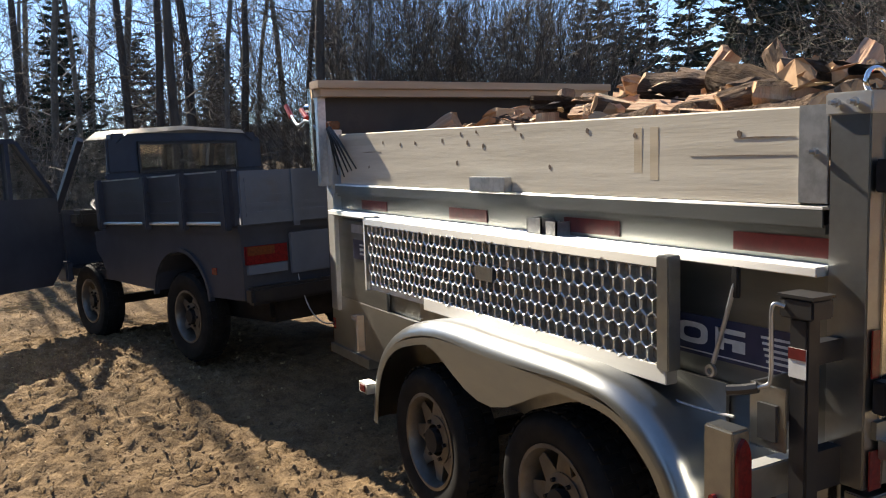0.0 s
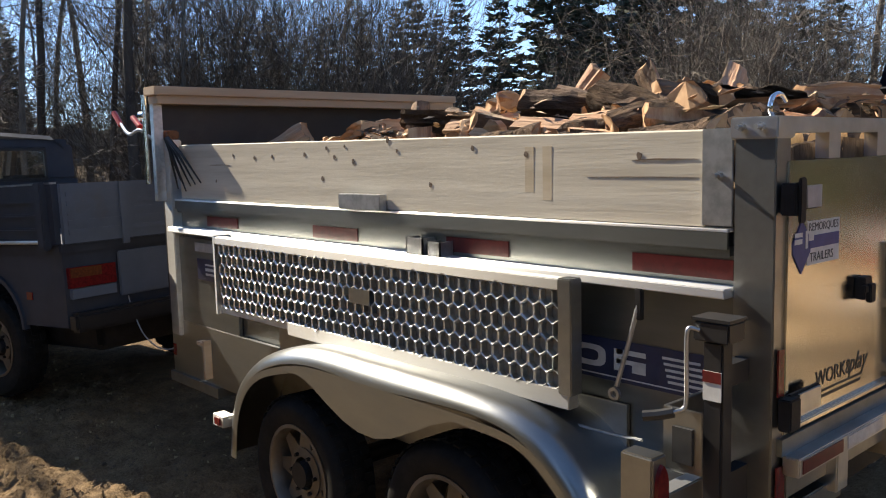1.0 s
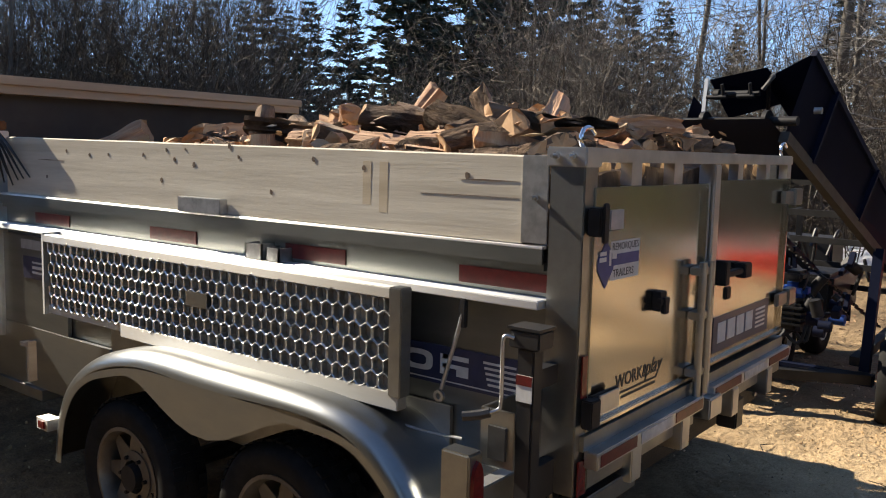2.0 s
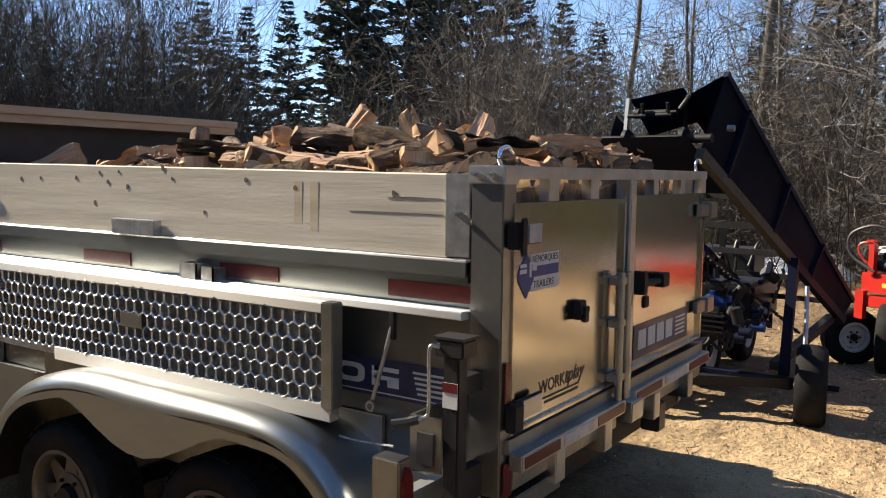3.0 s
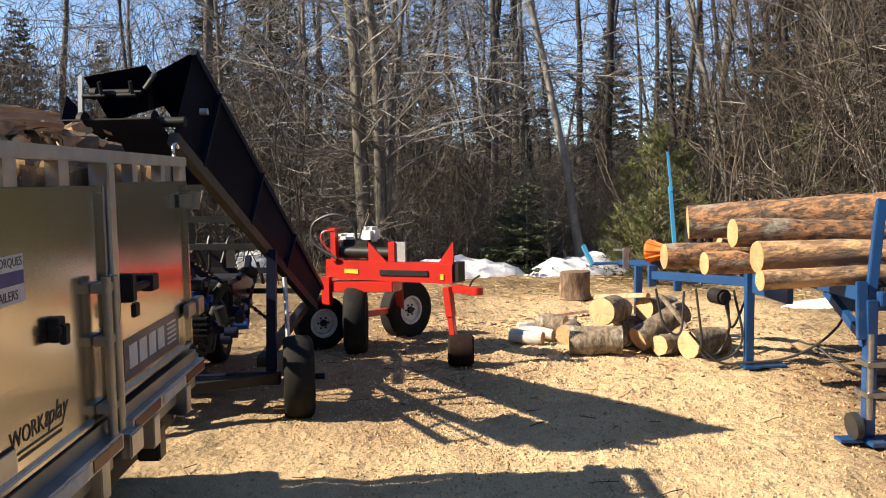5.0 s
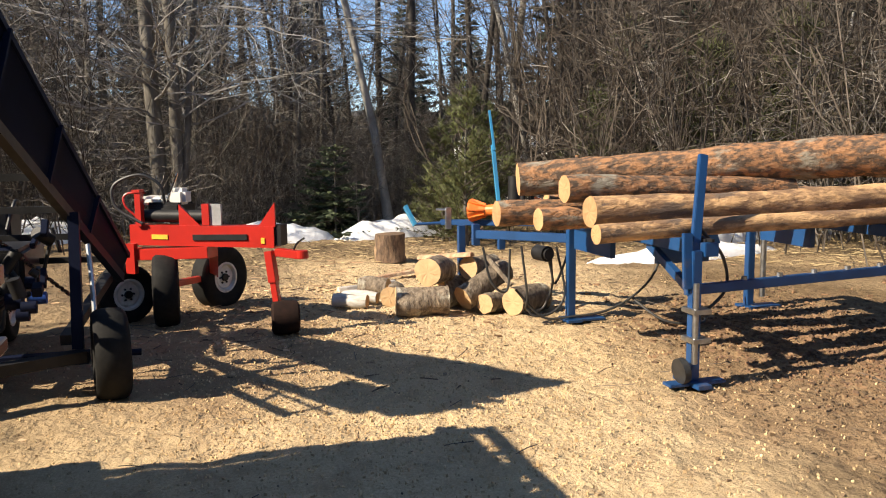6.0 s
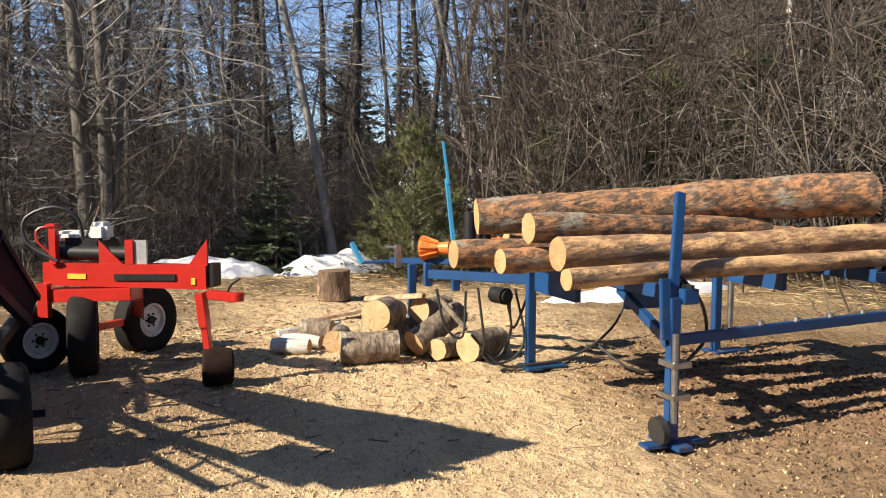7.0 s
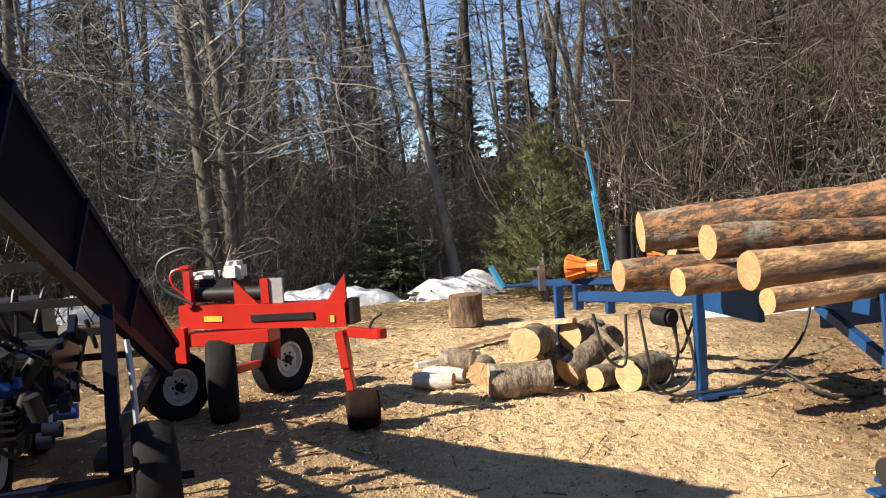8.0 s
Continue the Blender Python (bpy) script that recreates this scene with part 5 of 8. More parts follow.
# ---- conveyor ----
def build_conveyor():
    cv = thing("log_conveyor", (5.5, 1.75, 0.0), "dark blue-black firewood conveyor raised over the trailer on two wheels", "conveyor")
    w = Vector((0.144, 0.99, 0)).normalized()
    top_n, bot_n = Vector((4.45, 1.53, 2.16)), Vector((6.88, 1.17, 0.63))
    ftop, fbot = Vector((4.27, 1.60, 1.735)), Vector((6.80, 1.22, 0.50))
    width = 0.60

    def plate(name, quad, t, label=""):
        bm = bmesh.new()
        vs = [bm.verts.new(q) for q in quad]
        bm.faces.new(vs)
        bmesh.ops.solidify(bm, geom=bm.faces[:], thickness=t)
        return part(name, bm, CONV_PAINT, cv, label)

    up_n = w.cross((fbot - ftop).normalized()).normalized()
    up_n = up_n if up_n.z > 0 else -up_n
    plate("side_panel", [ftop, fbot, bot_n, top_n], 0.012, "dark side panel of the trough")
    head = 0.20
    plate("head_floor", [ftop, ftop.lerp(fbot, head), ftop.lerp(fbot, head) + w * width, ftop + w * width], 0.012, "closed floor of the trough's head")
    plate("head_panel", [ftop + w * width, ftop.lerp(fbot, head) + w * width, ftop.lerp(fbot, head) + w * width + up_n * 0.24, ftop + w * width + up_n * 0.24], 0.012)
    for k in range(6):
        s = (k + 0.4) / 6
        p = ftop.lerp(fbot, s) + Vector((0, 0, 0.03))
        bm = bmesh.new()
        beam(bm, p + w * 0.02, p + w * (width - 0.02), 0.022, 0.04)
        part("flight", bm, STEEL_DARK, cv)
    d, up = (fbot - ftop).normalized(), up_n
    for off in (0.0, width):
        for s0, s1, mat in ((0.0, 0.58, RUST), (0.58, 1.0, CONV_PAINT)) if off == 0 else ((0.0, 1.0, CONV_PAINT),):
            bm = bmesh.new()
            beam(bm, ftop.lerp(fbot, s0) + w * off - up * 0.02, ftop.lerp(fbot, s1) + w * off - up * 0.02, 0.05, 0.06, up)
            part("bottom_rail", bm, mat, cv, "dusty lower rail" if mat is RUST else "")
    bm = bmesh.new()
    beam(bm, top_n.lerp(bot_n, 0.0), top_n.lerp(bot_n, 1.0), 0.03, 0.035, up)
    part("top_rail", bm, CONV_PAINT, cv)
    for s in (0.12, 0.40, 0.68):
        bm = bmesh.new()
        beam(bm, ftop.lerp(fbot, s) - w * 0.012, top_n.lerp(bot_n, s) - w * 0.012, 0.04, 0.02, d)
        part("rib", bm, CONV_PAINT, cv)
    # open truss that carries the return chain under the trough
    for off in (0.54,):
        a, b = ftop + w * off - up * 0.27 + d * 0.25, fbot + w * off - up * 0.14
        bm = bmesh.new()
        beam(bm, a, b, 0.03, 0.04, up)
        part("truss_rail", bm, CONV_PAINT, cv, "dark lower truss rail")
        for k in range(8):
            q = a.lerp(b, k / 7)
            r = ftop.lerp(fbot, 0.10 + 0.88 * (k + (0.5 if k % 2 else 0)) / 7.5) + w * off - up * 0.03
            bm = bmesh.new()
            beam(bm, q, r, 0.02, 0.025, w)
            part("truss_strut", bm, CONV_PAINT, cv)
    # return chain under the trough
    a, b = ftop + w * 0.30 - up * 0.29 + d * 0.25, fbot + w * 0.30 - up * 0.17
    n = 46
    for k in range(n):
        p, q = a.lerp(b, k / n), a.lerp(b, (k + 0.8) / n)
        bm = bmesh.new()
        beam(bm, p, q, 0.022 if k % 2 else 0.012, 0.012 if k % 2 else 0.026, up)
        part("chain_link", bm, STEEL_DARK, cv)
    # head shaft, motor and guard plates at the top end
    bm = bmesh.new()
    rod(bm, ftop - d * 0.02 - w * 0.06 + up * 0.06, ftop - d * 0.02 + w * (width + 0.16) + up * 0.06, 0.025)
    part("head_shaft", bm, STEEL_DARK, cv, smooth=True)
    for off in (0.10, 0.46):
        c = ftop + w * off - d * 0.03 + up * 0.06
        bm = bmesh.new()
        rod(bm, c - w * 0.012, c + w * 0.012, 0.055, seg=20)
        part("sprocket", bm, STEEL_DARK, cv)
    c = ftop + w * (width * 0.55) + up * 0.22 - d * 0.04
    bm = bmesh.new()
    rod(bm, c - w * 0.09, c + w * 0.08, 0.020, seg=16)
    rod(bm, c + w * 0.08, c + w * 0.11, 0.030, seg=16)
    rod(bm, c - w * 0.15, c - w * 0.09, 0.013, seg=12)
    part("hydraulic_motor", bm, STEEL_DARK, cv, "oily hydraulic motor", smooth=True)
    bm = bmesh.new()
    tube(bm, [c - w * 0.16 + up * 0.02, c - w * 0.20 + up * 0.10, c - w * 0.10 + up * 0.15 + d * 0.15, c + up * 0.05 + d * 0.45], 0.012)
    part("hose", bm, HOSE, cv, smooth=True)
    g = ftop + w * (width - 0.13)
    bm = bmesh.new()
    beam(bm, g + Vector((0.04, 0.02, 0.06)), g + Vector((0.10, 0.03, 0.31)), 0.014, 0.022, w)
    part("guard_post", bm, ALU_DULL, cv, "worn grey guard post")
    plate("guard_plate", [g + Vector((0.06, 0, 0.30)), g + Vector((0.10, -0.30, 0.36)), g + Vector((0.45, -0.34, 0.20)), g + Vector((0.40, 0, 0.10))], 0.01)
    plate("chute_lip", [ftop + w * 0.02 - d * 0.16, ftop + w * 0.02, ftop + w * (width - 0.02), ftop + w * (width - 0.02) - d * 0.16], 0.01)
    plate("hood", [top_n, top_n + w * 0.28 + Vector((0.04, 0, -0.12)), bot_n.lerp(top_n, 0.55) + w * 0.24 + Vector((0, 0, -0.10)), bot_n.lerp(top_n, 0.55)], 0.01, "bent dark hood plate")
    bm = bmesh.new()
    rod(bm, top_n + Vector((0.0, -0.02, -0.30)), top_n + Vector((0.0, -0.06, -0.30)), 0.018, seg=10)
    part("bolt", bm, GALV, cv)
    # undercarriage
    ax = Vector((5.47, 1.19, 0.285))
    for y, o in ((1.19, -1), (2.24, 1)):
        wheel(cv, (5.47, y, 0.235), (-0.16, 1, 0), 0.272, 0.19, 0.14, STEEL_DARK, 5, out=o, lugs=0)
    bm = bmesh.new()
    rod(bm, (5.47, 1.02, 0.235), (5.47, 1.10, 0.235), 0.02)
    beam(bm, (5.44, 1.30, 0.235), (5.44, 2.14, 0.235), 0.07, 0.07)
    part("axle", bm, CONV_PAINT, cv)
    for y in (1.36, 2.08):
        bm = bmesh.new()
        beam(bm, (5.46, y, 0.28), (5.62, y, 1.05), 0.06, 0.06, (1, 0, 0))
        part("strut", bm, CONV_PAINT, cv)
    for y in (1.42, 2.02):
        bm = bmesh.new()
        beam(bm, (5.44, y, 0.34), (6.75, y - 0.12, 0.50), 0.06, 0.06)
        part("tow_frame", bm, STEEL_DARK, cv)
    bm = bmesh.new()
    tube(bm, [(5.93, 1.33, 0.83), (5.86, 1.31, 0.62), (5.80, 1.30, 0.42)], 0.016, steps=2)
    part("lift_rod", bm, GALV, cv, "pale steel lift rod", smooth=True)
    for p, q, t in (((5.42, 1.32, 0.25), (4.95, 2.35, 0.24), 0.065), ((5.12, 2.25, 0.26), (5.30, 2.05, 1.10), 0.03), ((5.44, 2.02, 0.30), (5.50, 2.0, 1.15), 0.04)):
        bm = bmesh.new()
        beam(bm, p, q, t, t, (1, 0, 0.1))
        part("frame_bar", bm, STEEL_DARK, cv)
    for off, ln in ((0.20, 0.10), (0.36, 0.12)):
        c = ftop + w * off + up * 0.20 - d * 0.05
        bm = bmesh.new()
        rod(bm, c, c + w * ln, 0.013, seg=10)
        rod(bm, c + w * 0.02, c + w * 0.02 - d * 0.05 + up * 0.05, 0.010, seg=8)
        part("tension_bolt", bm, STEEL_DARK, cv, "oily tension bolt", smooth=True)
    return cv


build_conveyor()


def build_power_unit():
    pu = thing("engine_unit", (6.6, 2.55, 0.0), "firewood processor's engine unit with a blue cover and dark frame", "engine")
    part("skid", boxes((5.10, 7.5, 2.15, 2.25, 0.30, 0.338), (5.95, 7.5, 2.85, 2.95, 0.30, 0.38), (6.0, 6.1, 2.25, 2.85, 0.30, 0.38), (7.3, 7.4, 2.25, 2.85, 0.30, 0.38)), STEEL_DARK, pu)
    part("engine_block", boxes((6.45, 7.05, 2.32, 2.78, 0.38, 0.80)), STEEL_DARK, pu, "dark oily engine block", bevel=0.02)
    part("engine_cover", boxes((5.30, 5.43, 1.70, 1.86, 0.72, 0.82)), ENGINE_BLUE, pu, "bright blue engine cover", bevel=0.03)
    part("air_filter", boxes((5.26, 5.44, 1.72, 1.84, 0.83, 0.90)), BLACK_PAINT, pu, "black air filter", bevel=0.02)
    part("cooling_shroud", boxes((5.47, 5.52, 1.68, 1.90, 0.62, 0.86)), BLACK_PAINT, pu, "black fan shroud", bevel=0.015)
    bm = bmesh.new()
    rod(bm, (6.30, 2.38, 0.58), (6.30, 2.30, 0.58), 0.11, seg=20)
    part("pulley", bm, STEEL_DARK, pu, smooth=True)
    part("oil_tank", boxes((6.05, 6.85, 1.72, 2.12, 0.48, 0.80)), BLACK_PAINT, pu, "black hydraulic oil tank", bevel=0.03)
    part("pump", boxes((5.24, 5.46, 1.72, 2.02, 0.52, 0.72)), BLACK_PAINT, pu, "dark oily auxiliary engine", bevel=0.03)
    for z in (0.555, 0.59, 0.625, 0.66):
        part("cooling_fin", boxes((5.225, 5.475, 1.705, 2.03, z, z + 0.012)), STEEL_DARK, pu)
    part("valve_bank", boxes((5.72, 6.05, 2.45, 2.75, 0.72, 0.92)), STEEL_DARK, pu, "oily valve bank", bevel=0.01)
    part("saw_box", boxes((6.95, 7.35, 1.95, 2.6, 0.40, 0.98)), BLACK_PAINT, pu, "black saw box", bevel=0.02)
    part("fuel_tank", boxes((6.60, 6.95, 2.35, 2.75, 0.82, 1.0)), CREAM, pu, "cream fuel tank", bevel=0.04)
    bm = bmesh.new()
    rod(bm, (6.2, 2.72, 0.88), (6.2, 2.72, 1.25), 0.035)
    part("exhaust", bm, STEEL_DARK, pu)
    for x in (5.98, 6.9):
        for y in (2.20, 2.90):
            bm = bmesh.new()
            beam(bm, (x, y, 0.38), (x, y, 1.20), 0.04, 0.04, (1, 0, 0.1))
            part("upright", bm, STEEL_DARK, pu)
    bm = bmesh.new()
    beam(bm, (5.96, 2.20, 1.20), (6.92, 2.20, 1.20), 0.04, 0.04)
    beam(bm, (5.96, 2.90, 1.20), (6.92, 2.90, 1.20), 0.04, 0.04)
    part("top_bar", bm, STEEL_DARK, pu)
    rng = random.Random(8)
    for k in range(22):
        c = Vector((rng.uniform(5.15, 6.0), rng.uniform(1.5, 1.75), rng.uniform(0.53, 0.97)))
        bm = bmesh.new()
        if k % 3 == 0:
            beam(bm, c, c + Vector((rng.uniform(0.04, 0.12), 0, rng.uniform(0.02, 0.10))), rng.uniform(0.03, 0.06), rng.uniform(0.03, 0.07))
            part("bracket", bm, CONV_PAINT if k % 2 else BLACK_PAINT, pu, bevel=0.004)
        elif k % 3 == 1:
            rod(bm, c, c + Vector((rng.uniform(-0.1, 0.1), rng.uniform(-0.02, 0.1), rng.uniform(-0.15, 0.15))), rng.uniform(0.015, 0.04), seg=12)
            part("fitting", bm, STEEL_DARK, pu, smooth=True)
        else:
            rod(bm, c, c + Vector((0.0, rng.uniform(0.05, 0.1), 0)), rng.uniform(0.025, 0.05), seg=16)
            part("filter_can", bm, ENGINE_BLUE if k == 5 else CONV_PAINT, pu, smooth=True)
    for k in range(18):
        bm = bmesh.new()
        a = Vector((rng.uniform(5.7, 6.9), rng.uniform(1.65, 2.4), rng.uniform(0.4, 1.0)))
        b = a + Vector((rng.uniform(-0.4, 0.4), rng.uniform(-0.1, 0.2), rng.uniform(-0.3, 0.3)))
        tube(bm, [a, a.lerp(b, 0.3) + Vector((0, -0.05, rng.uniform(-0.2, 0.25))), a.lerp(b, 0.7) + Vector((0, -0.06, rng.uniform(-0.25, 0.1))), b], 0.013)
        part("hose", bm, HOSE, pu, smooth=True)
    for k, (x, z) in enumerate(((6.05, 0.62), (6.35, 0.96), (6.75, 0.70))):
        bm = bmesh.new()
        rod(bm, (x, 2.22, z), (x + 0.16, 2.22, z + 0.02), 0.012)
        rod(bm, (x, 2.22, z), (x, 2.22, z + 0.12), 0.010)
        part("lever", bm, GALV, pu)
    for x in (6.1, 7.2):
        wheel(pu, (x, 2.10, 0.26), (0, -1, 0), 0.28, 0.17, 0.15, RIM_WHITE, 0, lugs=0)
        wheel(pu, (x, 3.00, 0.26), (0, 1, 0), 0.28, 0.17, 0.15, RIM_WHITE, 0, lugs=0)


build_power_unit()


# ---- red log splitter ----
def build_splitter():
    sp = thing("log_splitter", (7.1, 0.7, 0.0), "bright red towable hydraulic log splitter standing on its leg", "log splitter")
    A, B = Vector((6.80, 0.13, 0)), Vector((7.42, 1.20, 0))     # tow end and engine end
    u = (B - A).normalized()
    v = Vector((u.y, -u.x, 0))                                   # away from the camera side

    def at(s, off, z):
        return A + u * s + v * off + Vector((0, 0, z))

    L = (B - A).length
    bm = bmesh.new()
    prism(bm, [(0.024, 0.645), (0.16, 0.645), (0.16, 0.659), (0.036, 0.659), (0.036, 0.793), (0.16, 0.793), (0.16, 0.807), (0.024, 0.807)], L, Matrix.Translation(A) @ Matrix((v, Vector((0, 0, 1)), u)).transposed().to_4x4())
    part("main_beam", bm, RED_PAINT, sp, "red steel main beam", bevel=0.002)
    bm = bmesh.new()
    beam(bm, at(0.22, 0.018, 0.725), at(0.68, 0.018, 0.715), 0.008, 0.045)
    part("beam_slot", bm, STEEL_DARK, sp, "dark slot in the beam")
    bm = bmesh.new()
    beam(bm, at(0.90, 0.020, 0.715), at(1.04, 0.020, 0.715), 0.005, 0.036)
    part("warning_sticker", bm, YELLOW, sp, "yellow warning sticker")
    bm = bmesh.new()
    beam(bm, at(0.075, 0.020, 0.70), at(0.105, 0.020, 0.70), 0.005, 0.045)
    part("small_sticker", bm, YELLOW, sp)
    bm = bmesh.new()
    beam(bm, at(0.55, 0.08, 0.60), at(L + 0.02, 0.08, 0.565), 0.16, 0.09)
    part("lower_beam", bm, RED_PAINT, sp, "", bevel=0.004)
    bm = bmesh.new()
    beam(bm, at(L - 0.02, 0.00, 0.42), at(L - 0.02, 0.00, 0.66), 0.05, 0.08, u)
    part("end_plate", bm, RED_PAINT, sp)

    def fin(s0, s1, h, off, name="wedge_plate"):
        bm = bmesh.new()
        prism(bm, [(s0, 0.0), (s1, 0.0), (s1, h)] if s1 > s0 else [(s1, 0.0), (s0, 0.0), (s1, h)], 0.02, plane_matrix(at(0, off, 0.807), u, (0, 0, 1)))
        part(name, bm, RED_PAINT, sp, "red triangular gusset")

    fin(0.13, -0.01, 0.185, 0.03)
    fin(0.62, 0.80, 0.165, 0.03)
    bm = bmesh.new()
    beam(bm, at(-0.02, 0.10, 0.82), at(-0.02, 0.10, 0.66), 0.12, 0.06, u)
    part("foot_plate", bm, STEEL_DARK, sp, "black ram end plate")
    bm = bmesh.new()
    beam(bm, at(0.50, 0.06, 0.81), at(0.50, 0.06, 0.975), 0.02, 0.10, u)
    part("push_plate", bm, STICKER_GREY, sp, "worn pale push plate")
    bm = bmesh.new()
    beam(bm, at(0.575, 0.06, 0.81), at(0.575, 0.06, 0.975), 0.05, 0.06, u)
    part("push_block", bm, RED_PAINT, sp)
    bm = bmesh.new()
    rod(bm, at(0.60, 0.09, 0.875), at(1.15, 0.09, 0.875), 0.05, seg=18)
    part("hydraulic_cylinder", bm, STEEL_DARK, sp, "black hydraulic cylinder", smooth=True)
    bm = bmesh.new()
    beam(bm, at(L - 0.10, 0.02, 0.80), at(L - 0.10, 0.02, 1.07), 0.05, 0.05, u)
    beam(bm, at(L - 0.13, 0.02, 1.075), at(L - 0.06, 0.02, 1.075), 0.07, 0.02)
    part("valve_post", bm, RED_PAINT, sp)
    # engine with a white shroud on the far side
    e = part("engine", boxes_at(sp, at(0.98, 0.22, 0.90), 0.30, 0.26, 0.16, u), STEEL_DARK, sp, "small engine with a white shroud", bevel=0.02)
    part("engine_shroud", boxes_at(sp, at(0.88, 0.20, 1.02), 0.14, 0.14, 0.14, u), WHITE_PLASTIC, e, "white plastic shroud", bevel=0.03)
    part("air_box", boxes_at(sp, at(1.10, 0.20, 0.99), 0.20, 0.16, 0.07, u), WHITE_PLASTIC, e, "", bevel=0.02)
    part("recoil_cover", boxes_at(sp, at(1.03, 0.15, 0.955), 0.20, 0.06, 0.05, u), RED_PAINT, e, "", bevel=0.01)
    bm = bmesh.new()
    rod(bm, at(1.0, 0.14, 0.90), at(0.86, 0.14, 1.21), 0.009)
    part("control_lever", bm, CHROME, sp, "thin bright control lever", smooth=True)
    for pts, r in (([at(1.10, 0.0, 0.82), at(1.32, -0.02, 0.95), at(1.34, 0.0, 1.12), at(1.15, 0.05, 1.20), at(1.0, 0.1, 1.12), at(0.97, 0.12, 0.95)], 0.013), ([at(1.13, 0.03, 0.84), at(1.25, 0.0, 0.96), at(1.25, 0.02, 1.05), at(1.10, 0.05, 1.06)], 0.009)):
        bm = bmesh.new()
        tube(bm, pts, r)
        part("hose", bm, HOSE if r > 0.01 else RED_PAINT, sp, "looped hydraulic hose", smooth=True)
    # tow coupling and leg
    bm = bmesh.new()
    beam(bm, at(-0.02, 0.02, 0.615), at(-0.24, 0.00, 0.600), 0.07, 0.06)
    rod(bm, at(-0.24, 0.0, 0.575), at(-0.24, 0.0, 0.635), 0.045, seg=18)
    part("tow_coupler", bm, RED_PAINT, sp, "", bevel=0.004)
    bm = bmesh.new()
    tube(bm, [at(-0.17, 0.0, 0.64), at(-0.20, 0.0, 0.69), at(-0.26, 0.0, 0.73)], 0.008)
    part("coupler_latch", bm, STEEL_DARK, sp, smooth=True)
    bm = bmesh.new()
    beam(bm, at(0.03, 0.0, 0.625), at(-0.005, -0.01, 0.385), 0.072, 0.062, u)
    beam(bm, at(0.005, -0.007, 0.45), at(-0.045, -0.02, 0.13), 0.055, 0.05, u)
    part("front_leg", bm, RED_PAINT, sp, "red telescopic front leg", bevel=0.004)
    jm = plane_matrix(at(-0.10, -0.03, 0.125), (v + u * 0.5).normalized(), (0, 0, 1))
    bm = bmesh.new()
    lathe(bm, [(0.03, -0.095), (0.10, -0.105), (0.122, -0.09), (0.130, 0.0), (0.122, 0.09), (0.10, 0.105), (0.03, 0.095), (0.03, -0.095)], jm, 28)
    jw = part("jockey_wheel", bm, DARK_RUST, sp, "small dirty jockey wheel", smooth=True)
    bm = bmesh.new()
    rod(bm, jm @ Vector((0, 0, -0.10)), jm @ Vector((0, 0, 0.10)), 0.032, seg=16)
    part("wheel_hub", bm, STEEL_DARK, jw, "dark wheel hub", smooth=True)
    # running gear
    wheel(sp, (7.34, 0.93, 0.285), (0.0, 1, 0), 0.30, 0.19, 0.15, STEEL_DARK, 5, out=1, lugs=0)
    wheel(sp, (7.98, 0.50, 0.27), (-0.72, -0.69, 0), 0.285, 0.17, 0.125, RIM_WHITE, 0, lugs=0)
    wheel(sp, (7.56, 1.26, 0.235), (-0.85, -0.5, 0), 0.25, 0.16, 0.12, RIM_WHITE, 0, lugs=0)
    bm = bmesh.new()
    beam(bm, (7.40, 1.0, 0.30), (7.95, 0.52, 0.29), 0.05, 0.05)
    beam(bm, at(0.62, 0.22, 0.62), (7.90, 0.55, 0.30), 0.07, 0.05)
    part("axle", bm, RED_PAINT, sp)


def boxes_at(root, centre, lx, ly, lz, u):
    bm = bmesh.new()
    v = Vector((-u.y, u.x, 0))
    m = Matrix((u, v, Vector((0, 0, 1)))).transposed().to_4x4()
    m.translation = centre
    bmesh.ops.create_cube(bm, size=1, matrix=m @ Matrix.Diagonal((lx, ly, lz, 1)))
    return bm


build_splitter()


